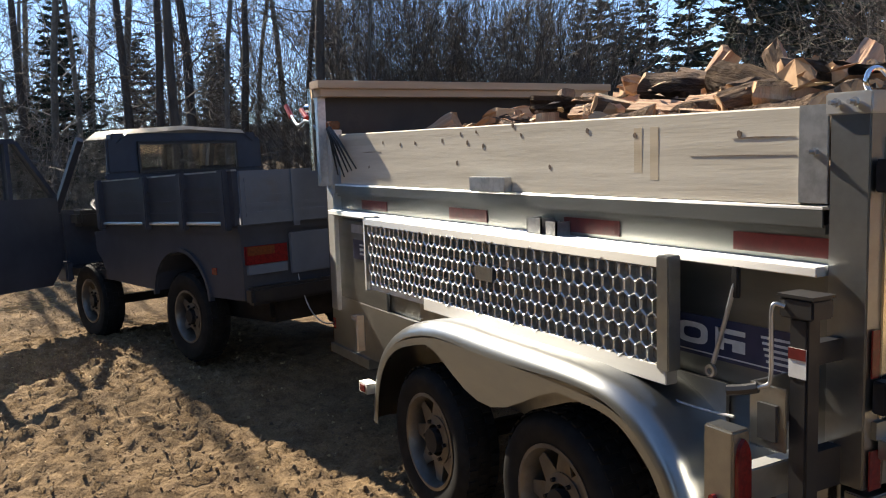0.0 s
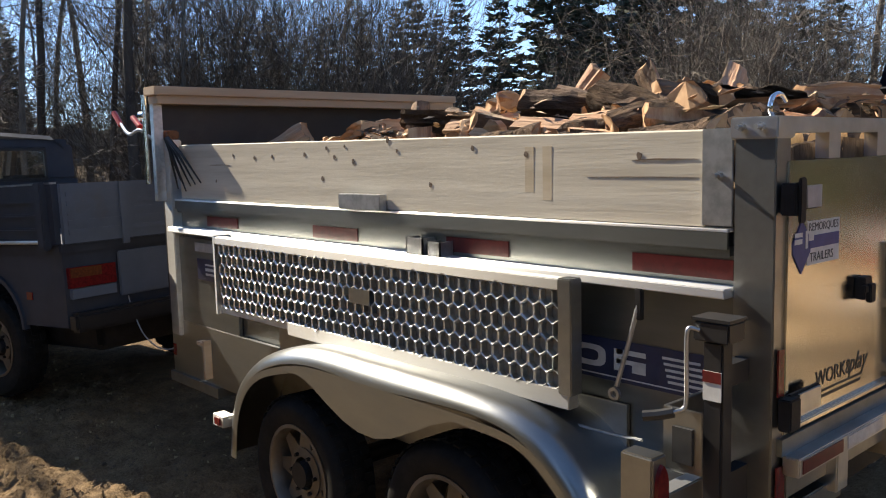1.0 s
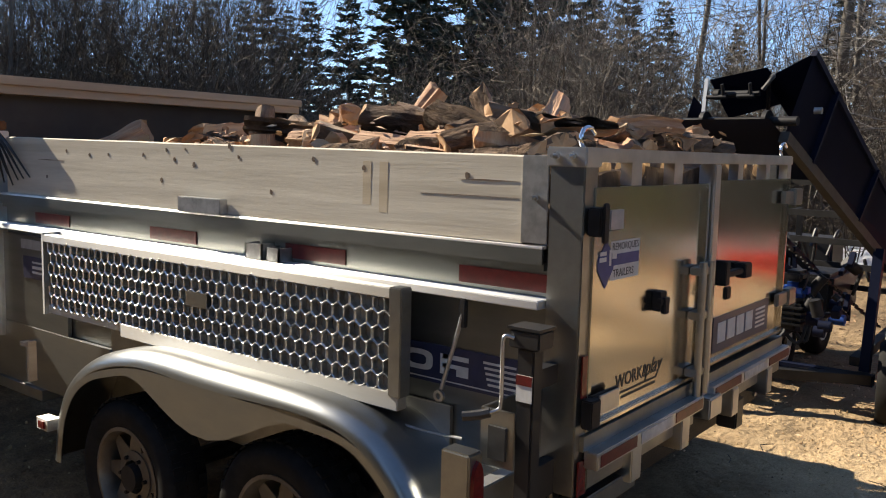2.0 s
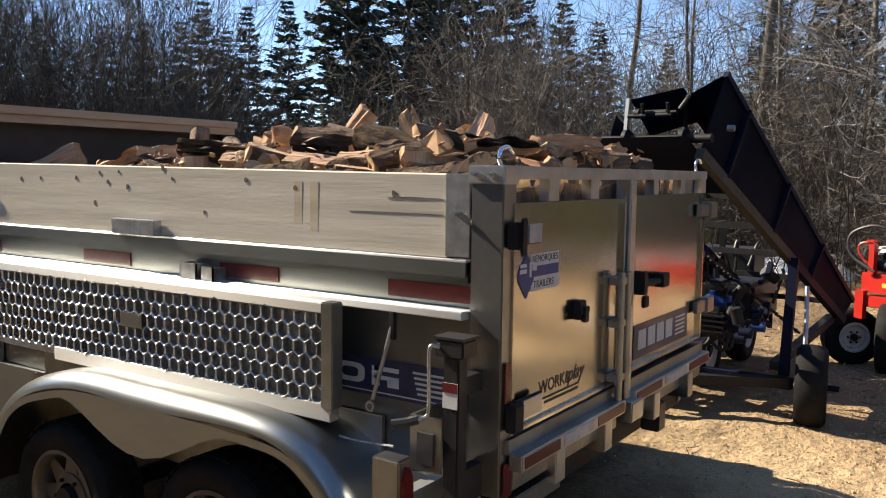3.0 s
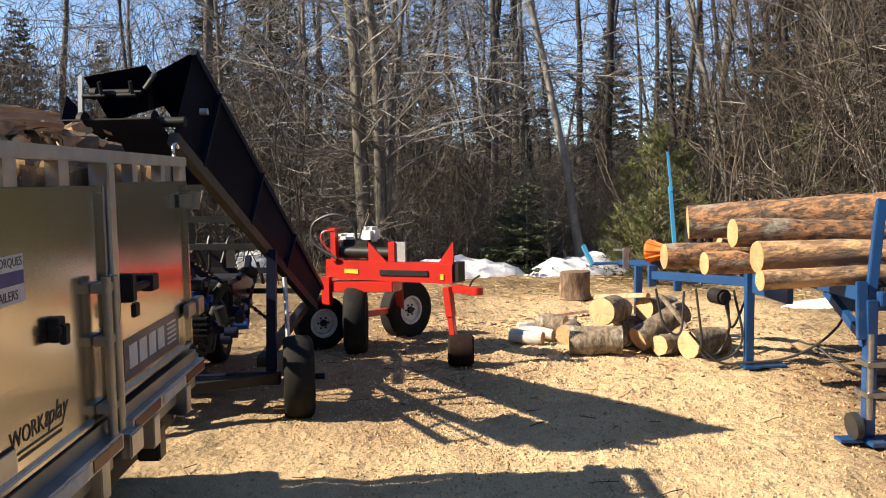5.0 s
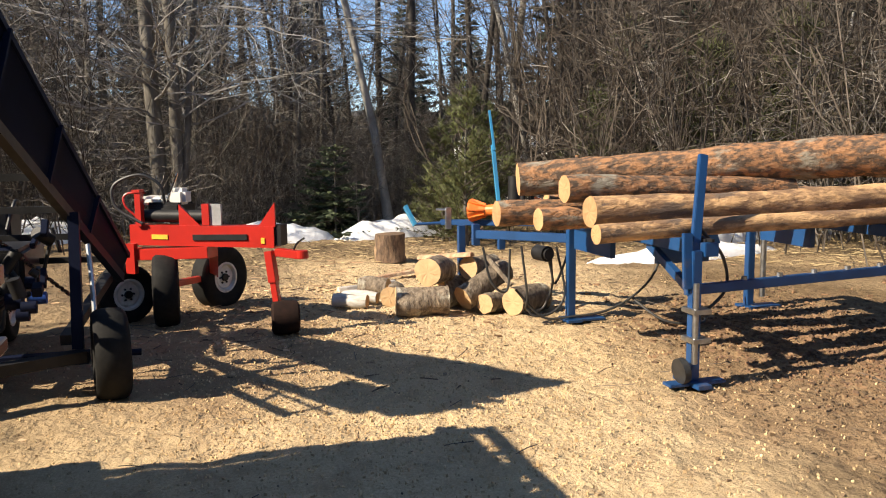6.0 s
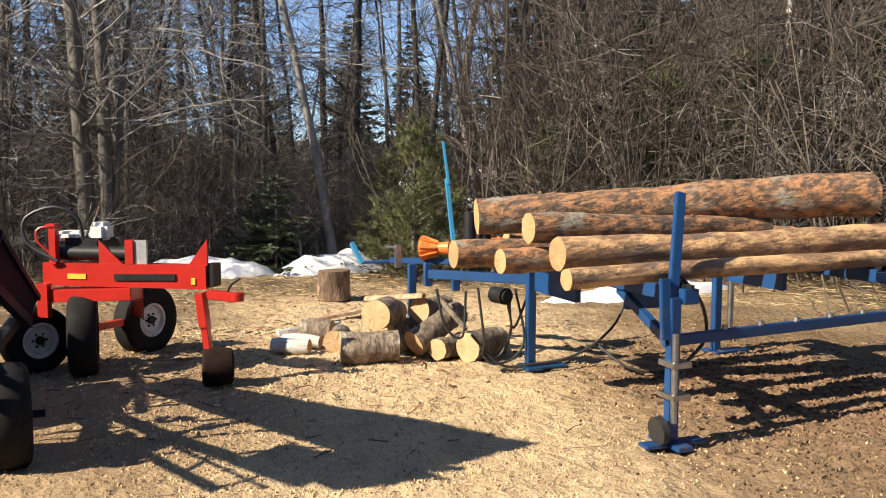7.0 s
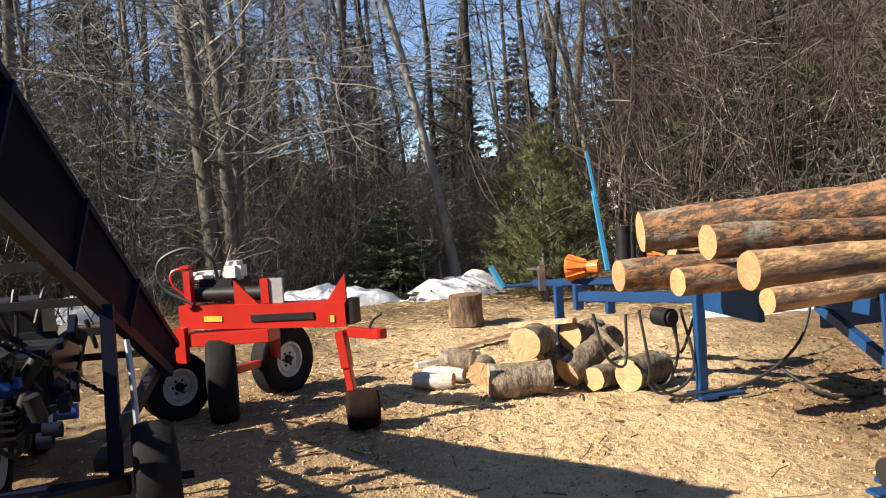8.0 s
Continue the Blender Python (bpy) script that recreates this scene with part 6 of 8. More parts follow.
# ---- blue log deck ----
def build_log_deck():
    dk = thing("log_deck", (5.5, -2.9, 0.0), "blue steel log deck of a firewood processor", "log deck")
    posts = {"a": (4.545, -2.07), "b": (6.40, -2.15), "c": (6.40, -3.80), "d": (4.68, -3.92)}

    def jack_leg(x, y, top, with_wheel):
        lg = part("leg", boxes((x - 0.029, x + 0.029, y - 0.029, y + 0.029, 0.04, top)), BLUE_PAINT, dk, "blue square leg", bevel=0.004)
        part("foot", boxes((x - 0.14, x + 0.14, y - 0.045, y + 0.045, 0.012, 0.038), (x - 0.045, x + 0.045, y - 0.20, y + 0.17, 0.012, 0.030)), BLUE_PAINT, lg, "flat steel foot", bevel=0.003)
        bm = bmesh.new()
        rod(bm, (x - 0.065, y + 0.03, 0.15), (x - 0.065, y + 0.03, 0.62), 0.017)
        part("screw_jack", bm, GALV, lg, "galvanised screw jack", smooth=True)
        for z in (0.27, 0.44):
            part("clamp", boxes((x - 0.09, x + 0.05, y - 0.06, y + 0.055, z, z + 0.03)), GALV, lg, "", bevel=0.003)
        if with_wheel:
            bm = bmesh.new()
            rod(bm, (x - 0.02, y + 0.065, 0.105), (x - 0.02, y + 0.105, 0.100), 0.075, seg=22)
            part("jack_wheel", bm, INK, lg, "small black jack wheel", smooth=True)
        return lg

    jack_leg(*posts["a"], 0.80, True)
    jack_leg(*posts["d"], 0.80, True)
    for k in "bc":
        x, y = posts[k]
        lg = part("leg", boxes((x - 0.031, x + 0.031, y - 0.031, y + 0.031, 0.03, 0.80)), BLUE_PAINT, dk, "blue square leg", bevel=0.004)
        part("foot", boxes((x - 0.10, x + 0.10, y - 0.06, y + 0.06, 0.01, 0.03), (x - 0.06, x + 0.06, y - 0.28, y - 0.04, 0.01, 0.026)), BLUE_PAINT, lg)
    x, y = posts["c"]
    bm = bmesh.new()
    rod(bm, (x - 0.02, y - 0.12, 0.10), (x - 0.02, y - 0.12, 0.70), 0.025)
    rod(bm, (x - 0.02, y - 0.17, 0.66), (x - 0.02, y - 0.24, 0.56), 0.010)
    part("screw_jack", bm, GALV, dk, "galvanised screw jack with crank", smooth=True)
    # cross beams that carry the logs
    for y in (-2.15, -3.84):
        x0 = 4.50 if y > -3 else 4.62
        bm = boxes((x0, 6.46, y - 0.045, y + 0.045, 0.765, 0.845))
        cb = part("cross_beam", bm, BLUE_PAINT, dk, "blue steel cross beam", bevel=0.004)
        n = 40
        for k in range(n):
            a = x0 + (6.40 - x0) * k / n
            b = boxes((a + 0.004, a + 0.036, y - 0.013, y + 0.013, 0.846, 0.862) if k % 2 else (a - 0.006, a + 0.048, y - 0.008, y + 0.008, 0.850, 0.868))
            part("chain_link", b, STEEL_DARK, cb)
        part("side_web", boxes((5.70, 6.30, y - 0.02, y + 0.02, 0.60, 0.764)), BLUE_PAINT, dk)
    for (x, y), lean in ((posts["a"], 0.03), (posts["d"], 0.02)):
        bm = bmesh.new()
        beam(bm, (x + 0.01, y + 0.005, 0.72), (x + 0.15, y - 0.13, 1.345), 0.034, 0.055, (0, 1, 0))
        beam(bm, (x - 0.01, y + 0.05, 0.58), (x + 0.02, y + 0.045, 0.90), 0.03, 0.06, (0, 1, 0))
        part("stake", bm, BLUE_PAINT, dk, "blue upright log stake", bevel=0.004)
    rail = bmesh.new()
    beam(rail, (4.575, -2.03, 0.565), (4.70, -4.30, 0.605), 0.045, 0.058)
    rl = part("front_rail", rail, BLUE_PAINT, dk, "long blue front rail", bevel=0.004)
    for k in range(7):
        s = 0.18 + 0.115 * k
        p = Vector((4.575, -2.03, 0.60)).lerp(Vector((4.70, -4.30, 0.642)), s)
        bm = bmesh.new()
        rod(bm, p + Vector((0, 0, -0.006)), p + Vector((0, -0.0, 0.016)), 0.018, seg=8)
        part("pin", bm, GALV, rl)
    bm = bmesh.new()
    prism(bm, [(0, 0), (0.60, 0.0), (0.60, -0.09), (0.45, -0.10), (0.0, -0.05)], 0.02, plane_matrix((4.66, -3.55, 0.86), (0.12, -0.99, 0), (0, 0, 1)))
    part("end_arm", bm, BLUE_PAINT, dk, "blue end arm")
    bm = bmesh.new()
    prism(bm, [(0.0, 0.0), (0.38, 0.0), (0.30, 0.20), (0.08, 0.26)], 0.02, plane_matrix((6.2, -2.98, 0.60), (0, -1, 0), (0, 0, 1)))
    part("gusset", bm, BLUE_PAINT, dk)
    part("gusset", boxes((5.35, 5.39, -2.70, -2.30, 0.60, 0.80)), BLUE_PAINT, dk)
    bm = bmesh.new()
    beam(bm, (5.2, -2.15, 0.76), (4.60, -2.09, 0.55), 0.04, 0.05)
    part("brace", bm, BLUE_PAINT, dk)
    bm = bmesh.new()
    beam(bm, (6.42, -2.15, 0.80), (6.42, -3.80, 0.80), 0.06, 0.06)
    part("back_rail", bm, BLUE_PAINT, dk)
    # infeed that runs off towards the saw
    bm = bmesh.new()
    beam(bm, (6.44, -2.16, 0.665), (7.10, -1.58, 0.655), 0.055, 0.07)
    part("infeed_beam", bm, BLUE_PAINT, dk, "blue infeed beam", bevel=0.004)
    for p, z0, z1, t in (((7.09, -1.59), 0.56, 0.74, 0.06), ((6.90, -1.75), 0.54, 0.63, 0.055)):
        part("infeed_bracket", boxes((p[0] - t / 2, p[0] + t / 2, p[1] - t / 2, p[1] + t / 2, z0, z1)), BLUE_PAINT, dk, "", bevel=0.004)
    bm = bmesh.new()
    beam(bm, (7.62, -1.44, 0.715), (6.95, -2.23, 0.735), 0.05, 0.05)
    part("infeed_rail", bm, BLUE_PAINT, dk, "blue roller rail", bevel=0.004)
    part("infeed_leg", boxes((7.39, 7.45, -1.595, -1.535, 0.0, 0.70)), BLUE_PAINT, dk, "", bevel=0.004)
    part("infeed_post", boxes((7.53, 7.57, -1.51, -1.46, 0.66, 0.85)), GALV, dk, "grey steel bracket post", bevel=0.003)
    bm = bmesh.new()
    rod(bm, (7.55, -1.48, 0.83), (7.58, -1.38, 0.835), 0.010, seg=10)
    part("bracket_pin", bm, GALV, dk, smooth=True)
    ax = Vector((-0.62, -0.72, 0.03)).normalized()
    for c in (Vector((7.32, -1.74, 0.835)), Vector((6.93, -2.18, 0.86))):
        bm = bmesh.new()
        prof = [(0.100, -0.12), (0.095, -0.10), (0.060, -0.03), (0.045, 0.03), (0.055, 0.12), (0.02, 0.12), (0.02, -0.12), (0.100, -0.12)]
        lathe(bm, prof, plane_matrix(c, ax.orthogonal(), ax.cross(ax.orthogonal())), 14)
        rl = part("feed_roller", bm, ORANGE, dk, "orange waisted feed roller", smooth=False)
        for k in range(8):
            a = 2 * math.pi * k / 8
            o = (math.cos(a) * ax.orthogonal().normalized() + math.sin(a) * ax.cross(ax.orthogonal()).normalized())
            bm = bmesh.new()
            beam(bm, c - ax * 0.115 + o * 0.098, c + ax * 0.02 + o * 0.052, 0.012, 0.016, o)
            part("rib", bm, ORANGE, rl)
    bm = bmesh.new()
    rod(bm, (6.42, -1.96, 0.55), (6.56, -1.93, 0.55), 0.062, seg=20)
    rod(bm, (6.40, -1.965, 0.55), (6.42, -1.96, 0.55), 0.045, seg=16)
    part("feed_motor", bm, STEEL_DARK, dk, "black feed motor", smooth=True)
    rng = random.Random(3)
    for pts in ([(6.5, -1.45, 0.62), (6.45, -1.50, 0.35), (6.42, -1.62, 0.28), (6.46, -1.66, 0.60)], [(6.45, -1.75, 0.62), (6.40, -1.78, 0.25), (6.45, -1.80, 0.12), (6.5, -1.95, 0.10), (6.46, -2.02, 0.30), (6.44, -1.98, 0.50)],
                [(6.46, -2.05, 0.60), (6.40, -2.10, 0.25), (6.40, -2.02, 0.10), (6.42, -1.86, 0.06), (6.45, -1.78, 0.14)], [(6.45, -2.20, 0.68), (6.48, -2.05, 0.30), (6.46, -2.0, 0.60)],
                [(6.30, -2.95, 0.70), (6.20, -2.75, 0.35), (6.25, -2.45, 0.12), (6.35, -2.10, 0.05), (6.40, -1.90, 0.06), (6.45, -1.70, 0.28)], [(4.60, -2.15, 0.90), (4.62, -2.30, 0.75), (4.62, -2.33, 0.55), (4.60, -2.15, 0.40)], [(6.25, -2.6, 0.2), (6.0, -2.75, 0.05), (5.9, -3.0, 0.03), (6.1, -3.2, 0.03)]):
        bm = bmesh.new()
        tube(bm, pts, 0.010)
        part("hose", bm, HOSE, dk, "black hydraulic hose", smooth=True)
    bm = bmesh.new()
    beam(bm, (6.75, -1.68, 0.86), (7.02, -1.72, 1.40), 0.024, 0.028, (0, 1, 0))
    beam(bm, (6.98, -1.72, 1.36), (7.13, -1.73, 1.69), 0.014, 0.018, (0, 1, 0))
    part("clamp_arm", bm, LIGHT_BLUE, dk, "light blue raised clamp arm")
    bm = bmesh.new()
    rod(bm, (6.75, -1.80, 0.78), (6.78, -1.82, 1.15), 0.05, seg=16)
    rod(bm, (6.85, -1.92, 0.78), (6.87, -1.93, 1.10), 0.022, seg=12)
    rod(bm, (6.85, -2.00, 0.78), (6.87, -2.01, 1.10), 0.022, seg=12)
    part("lift_cylinder", bm, STEEL_DARK, dk, smooth=True)
    bm = bmesh.new()
    beam(bm, (7.67, -1.21, 0.69), (7.75, -1.14, 0.86), 0.055, 0.03, (0, 0.82, 0))
    part("saw_guard", bm, LIGHT_BLUE, dk, "light blue saw guard tip")
    bm = bmesh.new()
    rod(bm, (7.67, -1.21, 0.70), (7.60, -1.46, 0.71), 0.014, seg=10)
    part("saw_arm", bm, BLUE_PAINT, dk)


build_log_deck()


ROUND_END = material("tan_sawn_round_end", (0.57, 0.385, 0.21), 0.85, 0.0, (0.46, 0.29, 0.15), 9, 8, (0.35, 0.65), 0.3, 60, 0.004, grime=(0.36, 0.22, 0.12), grime_scale=4, grime_at=(0.58, 0.75))
FIRE_BARK = material("brown_firewood_bark", (0.21, 0.135, 0.085), 0.9, 0.0, (0.085, 0.055, 0.038), 14, 10, (0.40, 0.60), 1.0, 32, 0.02, (1.3, 1.3, 0.5), random_hue=0.25, grime=(0.40, 0.26, 0.15), grime_scale=5.0, grime_at=(0.56, 0.68))
SPLIT_END = material("weathered_firewood_end", (0.56, 0.35, 0.19), 0.85, 0.0, (0.40, 0.22, 0.11), 14, 8, (0.35, 0.65), 0.4, 60, 0.004, random_hue=0.25, grime=(0.30, 0.17, 0.09), grime_scale=7, grime_at=(0.55, 0.7))
# ---- logs and firewood ----
def round_log(name, p, q, r1, r2, bark, label, group, seed, end_mat=None, seg=24, crook=0.02, cat="log"):
    """A log with uneven bark, sawn ends and a slight bend."""
    rng = random.Random(seed)
    p, q = Vector(p), Vector(q)
    d = (q - p).normalized()
    L = (q - p).length
    lo = min(p.z, q.z) - max(r1, r2)
    ob = thing(name, ((p.x + q.x) / 2, (p.y + q.y) / 2, lo), label, cat, group)
    side = d.orthogonal().normalized()
    up = d.cross(side)
    n = max(5, int(L / 0.05))
    bend = [side * rng.uniform(-1, 1) * crook + up * rng.uniform(-1, 1) * crook * 0.3 for _ in range(2)]
    bm = bmesh.new()
    rings = []
    for i in range(n + 1):
        s = i / n
        c = p.lerp(q, s) + bend[0] * math.sin(math.pi * s) + bend[1] * math.sin(2 * math.pi * s) * 0.6
        r = r1 + (r2 - r1) * s
        ring = []
        for k in range(seg):
            a = 2 * math.pi * k / seg
            dirv = math.cos(a) * side + math.sin(a) * up
            rr = r * (1 + 0.12 * noise.noise(c * 3 + dirv * 0.7 + Vector((seed, 0, 0))) + 0.07 * noise.noise(c * 11 + dirv * 2) + 0.05 * noise.noise(c * 24 + dirv * 3))
            ring.append(bm.verts.new(c + dirv * rr))
        rings.append(ring)
    for a, b in zip(rings, rings[1:]):
        for k in range(seg):
            bm.faces.new((a[k], a[(k + 1) % seg], b[(k + 1) % seg], b[k]))
    ends = [[v.co.copy() for v in rings[0]], [v.co.copy() for v in rings[-1]]]
    part("bark", bm, bark, ob, smooth=True)
    for e, s in zip(ends, (-1, 1)):
        c = sum(e, Vector()) / seg
        bm = bmesh.new()
        edge = [bm.verts.new(c + (v - c) * 0.995 + d * s * 0.001) for v in e]
        mid = [bm.verts.new(c + (v - c) * 0.55 + d * s * rng.uniform(0.001, 0.006)) for v in e]
        cv = bm.verts.new(c + d * s * 0.003)
        for k in range(seg):
            bm.faces.new((edge[k], edge[(k + 1) % seg], mid[(k + 1) % seg], mid[k]))
            bm.faces.new((mid[k], mid[(k + 1) % seg], cv))
        part("cut_end", bm, end_mat or CUT_END, ob, "pale sawn end")
    for _ in range(max(0, int(L * 1.6))):
        s, a = rng.uniform(0.1, 0.9), rng.uniform(0, 6.28)
        c = p.lerp(q, s) + (math.cos(a) * side + math.sin(a) * up) * (r1 + (r2 - r1) * s)
        bm = bmesh.new()
        o = math.cos(a) * side + math.sin(a) * up
        rod(bm, c - o * 0.02, c + o * rng.uniform(0.008, 0.02), rng.uniform(0.014, 0.024), 0.011, 8)
        part("knot_stub", bm, bark, ob)
    return ob


G1 = "logs lying on the blue deck"
round_log("spruce_log", (5.78, -1.46, 1.175), (5.12, -3.98, 1.315), 0.115, 0.145, LOG_BARK, "long thick reddish-barked log on top of the deck pile", G1, 11)
round_log("spruce_log", (5.27, -1.575, 1.135), (5.30, -3.30, 1.09), 0.088, 0.075, LOG_BARK, "dark-barked log with a pale sawn end on the deck", G1, 12)
round_log("spruce_log", (5.66, -1.26, 0.955), (5.62, -3.95, 0.955), 0.088, 0.085, LOG_BARK, "reddish log with a sawn end on the deck chains", G1, 13)
round_log("spruce_log", (5.25, -1.39, 0.945), (5.36, -4.0, 0.940), 0.072, 0.070, LOG_BARK, "slim reddish log on the deck chains", G1, 14)
round_log("spruce_log", (4.955, -1.60, 1.010), (5.02, -4.75, 1.06), 0.092, 0.088, PALE_BARK, "long peeled orange-brown log on the deck", G1, 15, crook=0.035)
round_log("spruce_log", (4.665, -1.50, 0.905), (4.80, -3.98, 0.93), 0.055, 0.052, PALE_BARK, "thin crooked peeled pole on the deck edge", G1, 16, crook=0.03)
round_log("spruce_log", (5.95, -1.75, 0.96), (5.95, -4.1, 0.95), 0.10, 0.10, LOG_BARK, "dark log at the back of the deck", G1, 17)
round_log("spruce_log", (5.05, -2.3, 0.94), (5.18, -4.1, 0.93), 0.065, 0.06, LOG_BARK, "slim log under the pile on the deck", G1, 18)

G2 = "bucked rounds on the ground"
round_log("firewood_round", (6.76, -1.8, 0.115), (6.95, -2.14, 0.115), 0.115, 0.112, BARK, "short bucked round with a bright sawn end", G2, 21, end_mat=ROUND_END)
round_log("firewood_round", (6.92, -1.61, 0.085), (7.10, -1.88, 0.085), 0.085, 0.085, BARK, "small bucked round with a sawn end", G2, 22, end_mat=ROUND_END)
round_log("firewood_round", (7.06, -0.88, 0.125), (6.99, -1.31, 0.125), 0.125, 0.122, BARK, "thick grey-barked bucked round", G2, 23, end_mat=ROUND_END)
round_log("firewood_round", (7.04, -1.15, 0.355), (7.32, -1.38, 0.33), 0.118, 0.115, BARK, "bucked round lying on the heap", G2, 24, end_mat=ROUND_END)
round_log("firewood_round", (7.05, -1.46, 0.12), (7.20, -1.9, 0.32), 0.105, 0.10, BARK, "rough-barked log leaning in the heap", G2, 25, end_mat=ROUND_END)
round_log("firewood_round", (7.98, -1.02, 0.085), (8.12, -0.78, 0.085), 0.09, 0.085, BARK, "small bucked round with a sawn end", G2, 26, end_mat=ROUND_END)
round_log("firewood_round", (7.28, -1.3, 0.13), (7.50, -1.68, 0.13), 0.13, 0.13, BARK, "bucked round under the heap", G2, 27, end_mat=ROUND_END)
round_log("firewood_round", (7.46, -0.92, 0.09), (7.72, -1.04, 0.09), 0.09, 0.09, BARK, "short yellow-ended bucked round", G2, 28, end_mat=ROUND_END)
round_log("firewood_round", (7.22, -1.56, 0.345), (7.42, -1.86, 0.33), 0.10, 0.10, BARK, "bucked round with rough bark on the heap", G2, 29, end_mat=ROUND_END)
BIRCH = material("white_birch_bark", (0.54, 0.51, 0.47), 0.7, 0.0, (0.34, 0.30, 0.25), 9, 7, (0.45, 0.7), 0.3, 30, 0.006, (1, 1, 4), grime=(0.10, 0.08, 0.065), grime_scale=6, grime_at=(0.62, 0.72))
round_log("birch_round", (7.62, -0.45, 0.06), (7.47, -0.72, 0.06), 0.06, 0.058, BIRCH, "white-barked birch round in the sawdust", G2, 30)
round_log("birch_round", (7.80, -0.56, 0.055), (7.62, -0.84, 0.055), 0.055, 0.05, BIRCH, "white-barked birch stick in the sawdust", G2, 31)
round_log("tree_stump", (10.30, -1.58, 0.0), (10.30, -1.57, 0.33), 0.195, 0.18, FIRE_BARK, "brown upright chopping block round", "", 33, end_mat=material("weathered_stump_top", (0.21, 0.13, 0.075), 0.9, 0.0, (0.09, 0.06, 0.04), 12, 8, (0.35, 0.65), 0.5, 60, 0.006), cat="stump")


def slab(name, p, q, w, t, mat, label, seed, group="bark slabs on the ground"):
    rng = random.Random(seed)
    p, q = Vector(p), Vector(q)
    ob = thing(name, ((p.x + q.x) / 2, (p.y + q.y) / 2, min(p.z, q.z) - t), label, "wood slab", group)
    d = (q - p).normalized()
    side = d.cross(Vector((0, 0, 1))).normalized()
    up = side.cross(d)
    bm = bmesh.new()
    rows = []
    for i in range(9):
        s = i / 8
        c = p.lerp(q, s)
        ww = w * (0.8 + 0.3 * noise.noise(Vector((s * 4, seed, 0)))) * (0.7 if i in (0, 8) else 1)
        rows.append([bm.verts.new(c + side * a * ww + up * b * t) for a, b in ((-0.5, -0.2), (-0.3, 0.35), (0, 0.5), (0.3, 0.35), (0.5, -0.2), (0, -0.4))])
    for a, b in zip(rows, rows[1:]):
        for k in range(6):
            bm.faces.new((a[k], a[(k + 1) % 6], b[(k + 1) % 6], b[k]))
    bm.faces.new(rows[0][::-1])
    bm.faces.new(rows[-1])
    part("slab", bm, mat, ob)


slab("wood_slab", (7.62, -1.23, 0.40), (7.16, -1.58, 0.47), 0.13, 0.05, SPLIT_WOOD, "reddish split slab on the heap", 1)
slab("wood_slab", (7.10, -1.68, 0.47), (6.80, -1.8, 0.25), 0.06, 0.04, BARK, "narrow bark slab leaning on the heap", 2)
slab("wood_slab", (8.7, -0.9, 0.04), (9.3, -1.9, 0.05), 0.14, 0.05, SPLIT_WOOD, "split slab lying in the sawdust", 3)
slab("wood_slab", (7.7, -0.5, 0.03), (8.1, -0.9, 0.04), 0.10, 0.05, SPLIT_WOOD, "split slab lying in the sawdust", 4)
slab("wood_slab", (8.3, -0.6, 0.03), (8.5, -1.2, 0.04), 0.12, 0.06, BIRCH, "pale birch slab lying in the sawdust", 5)




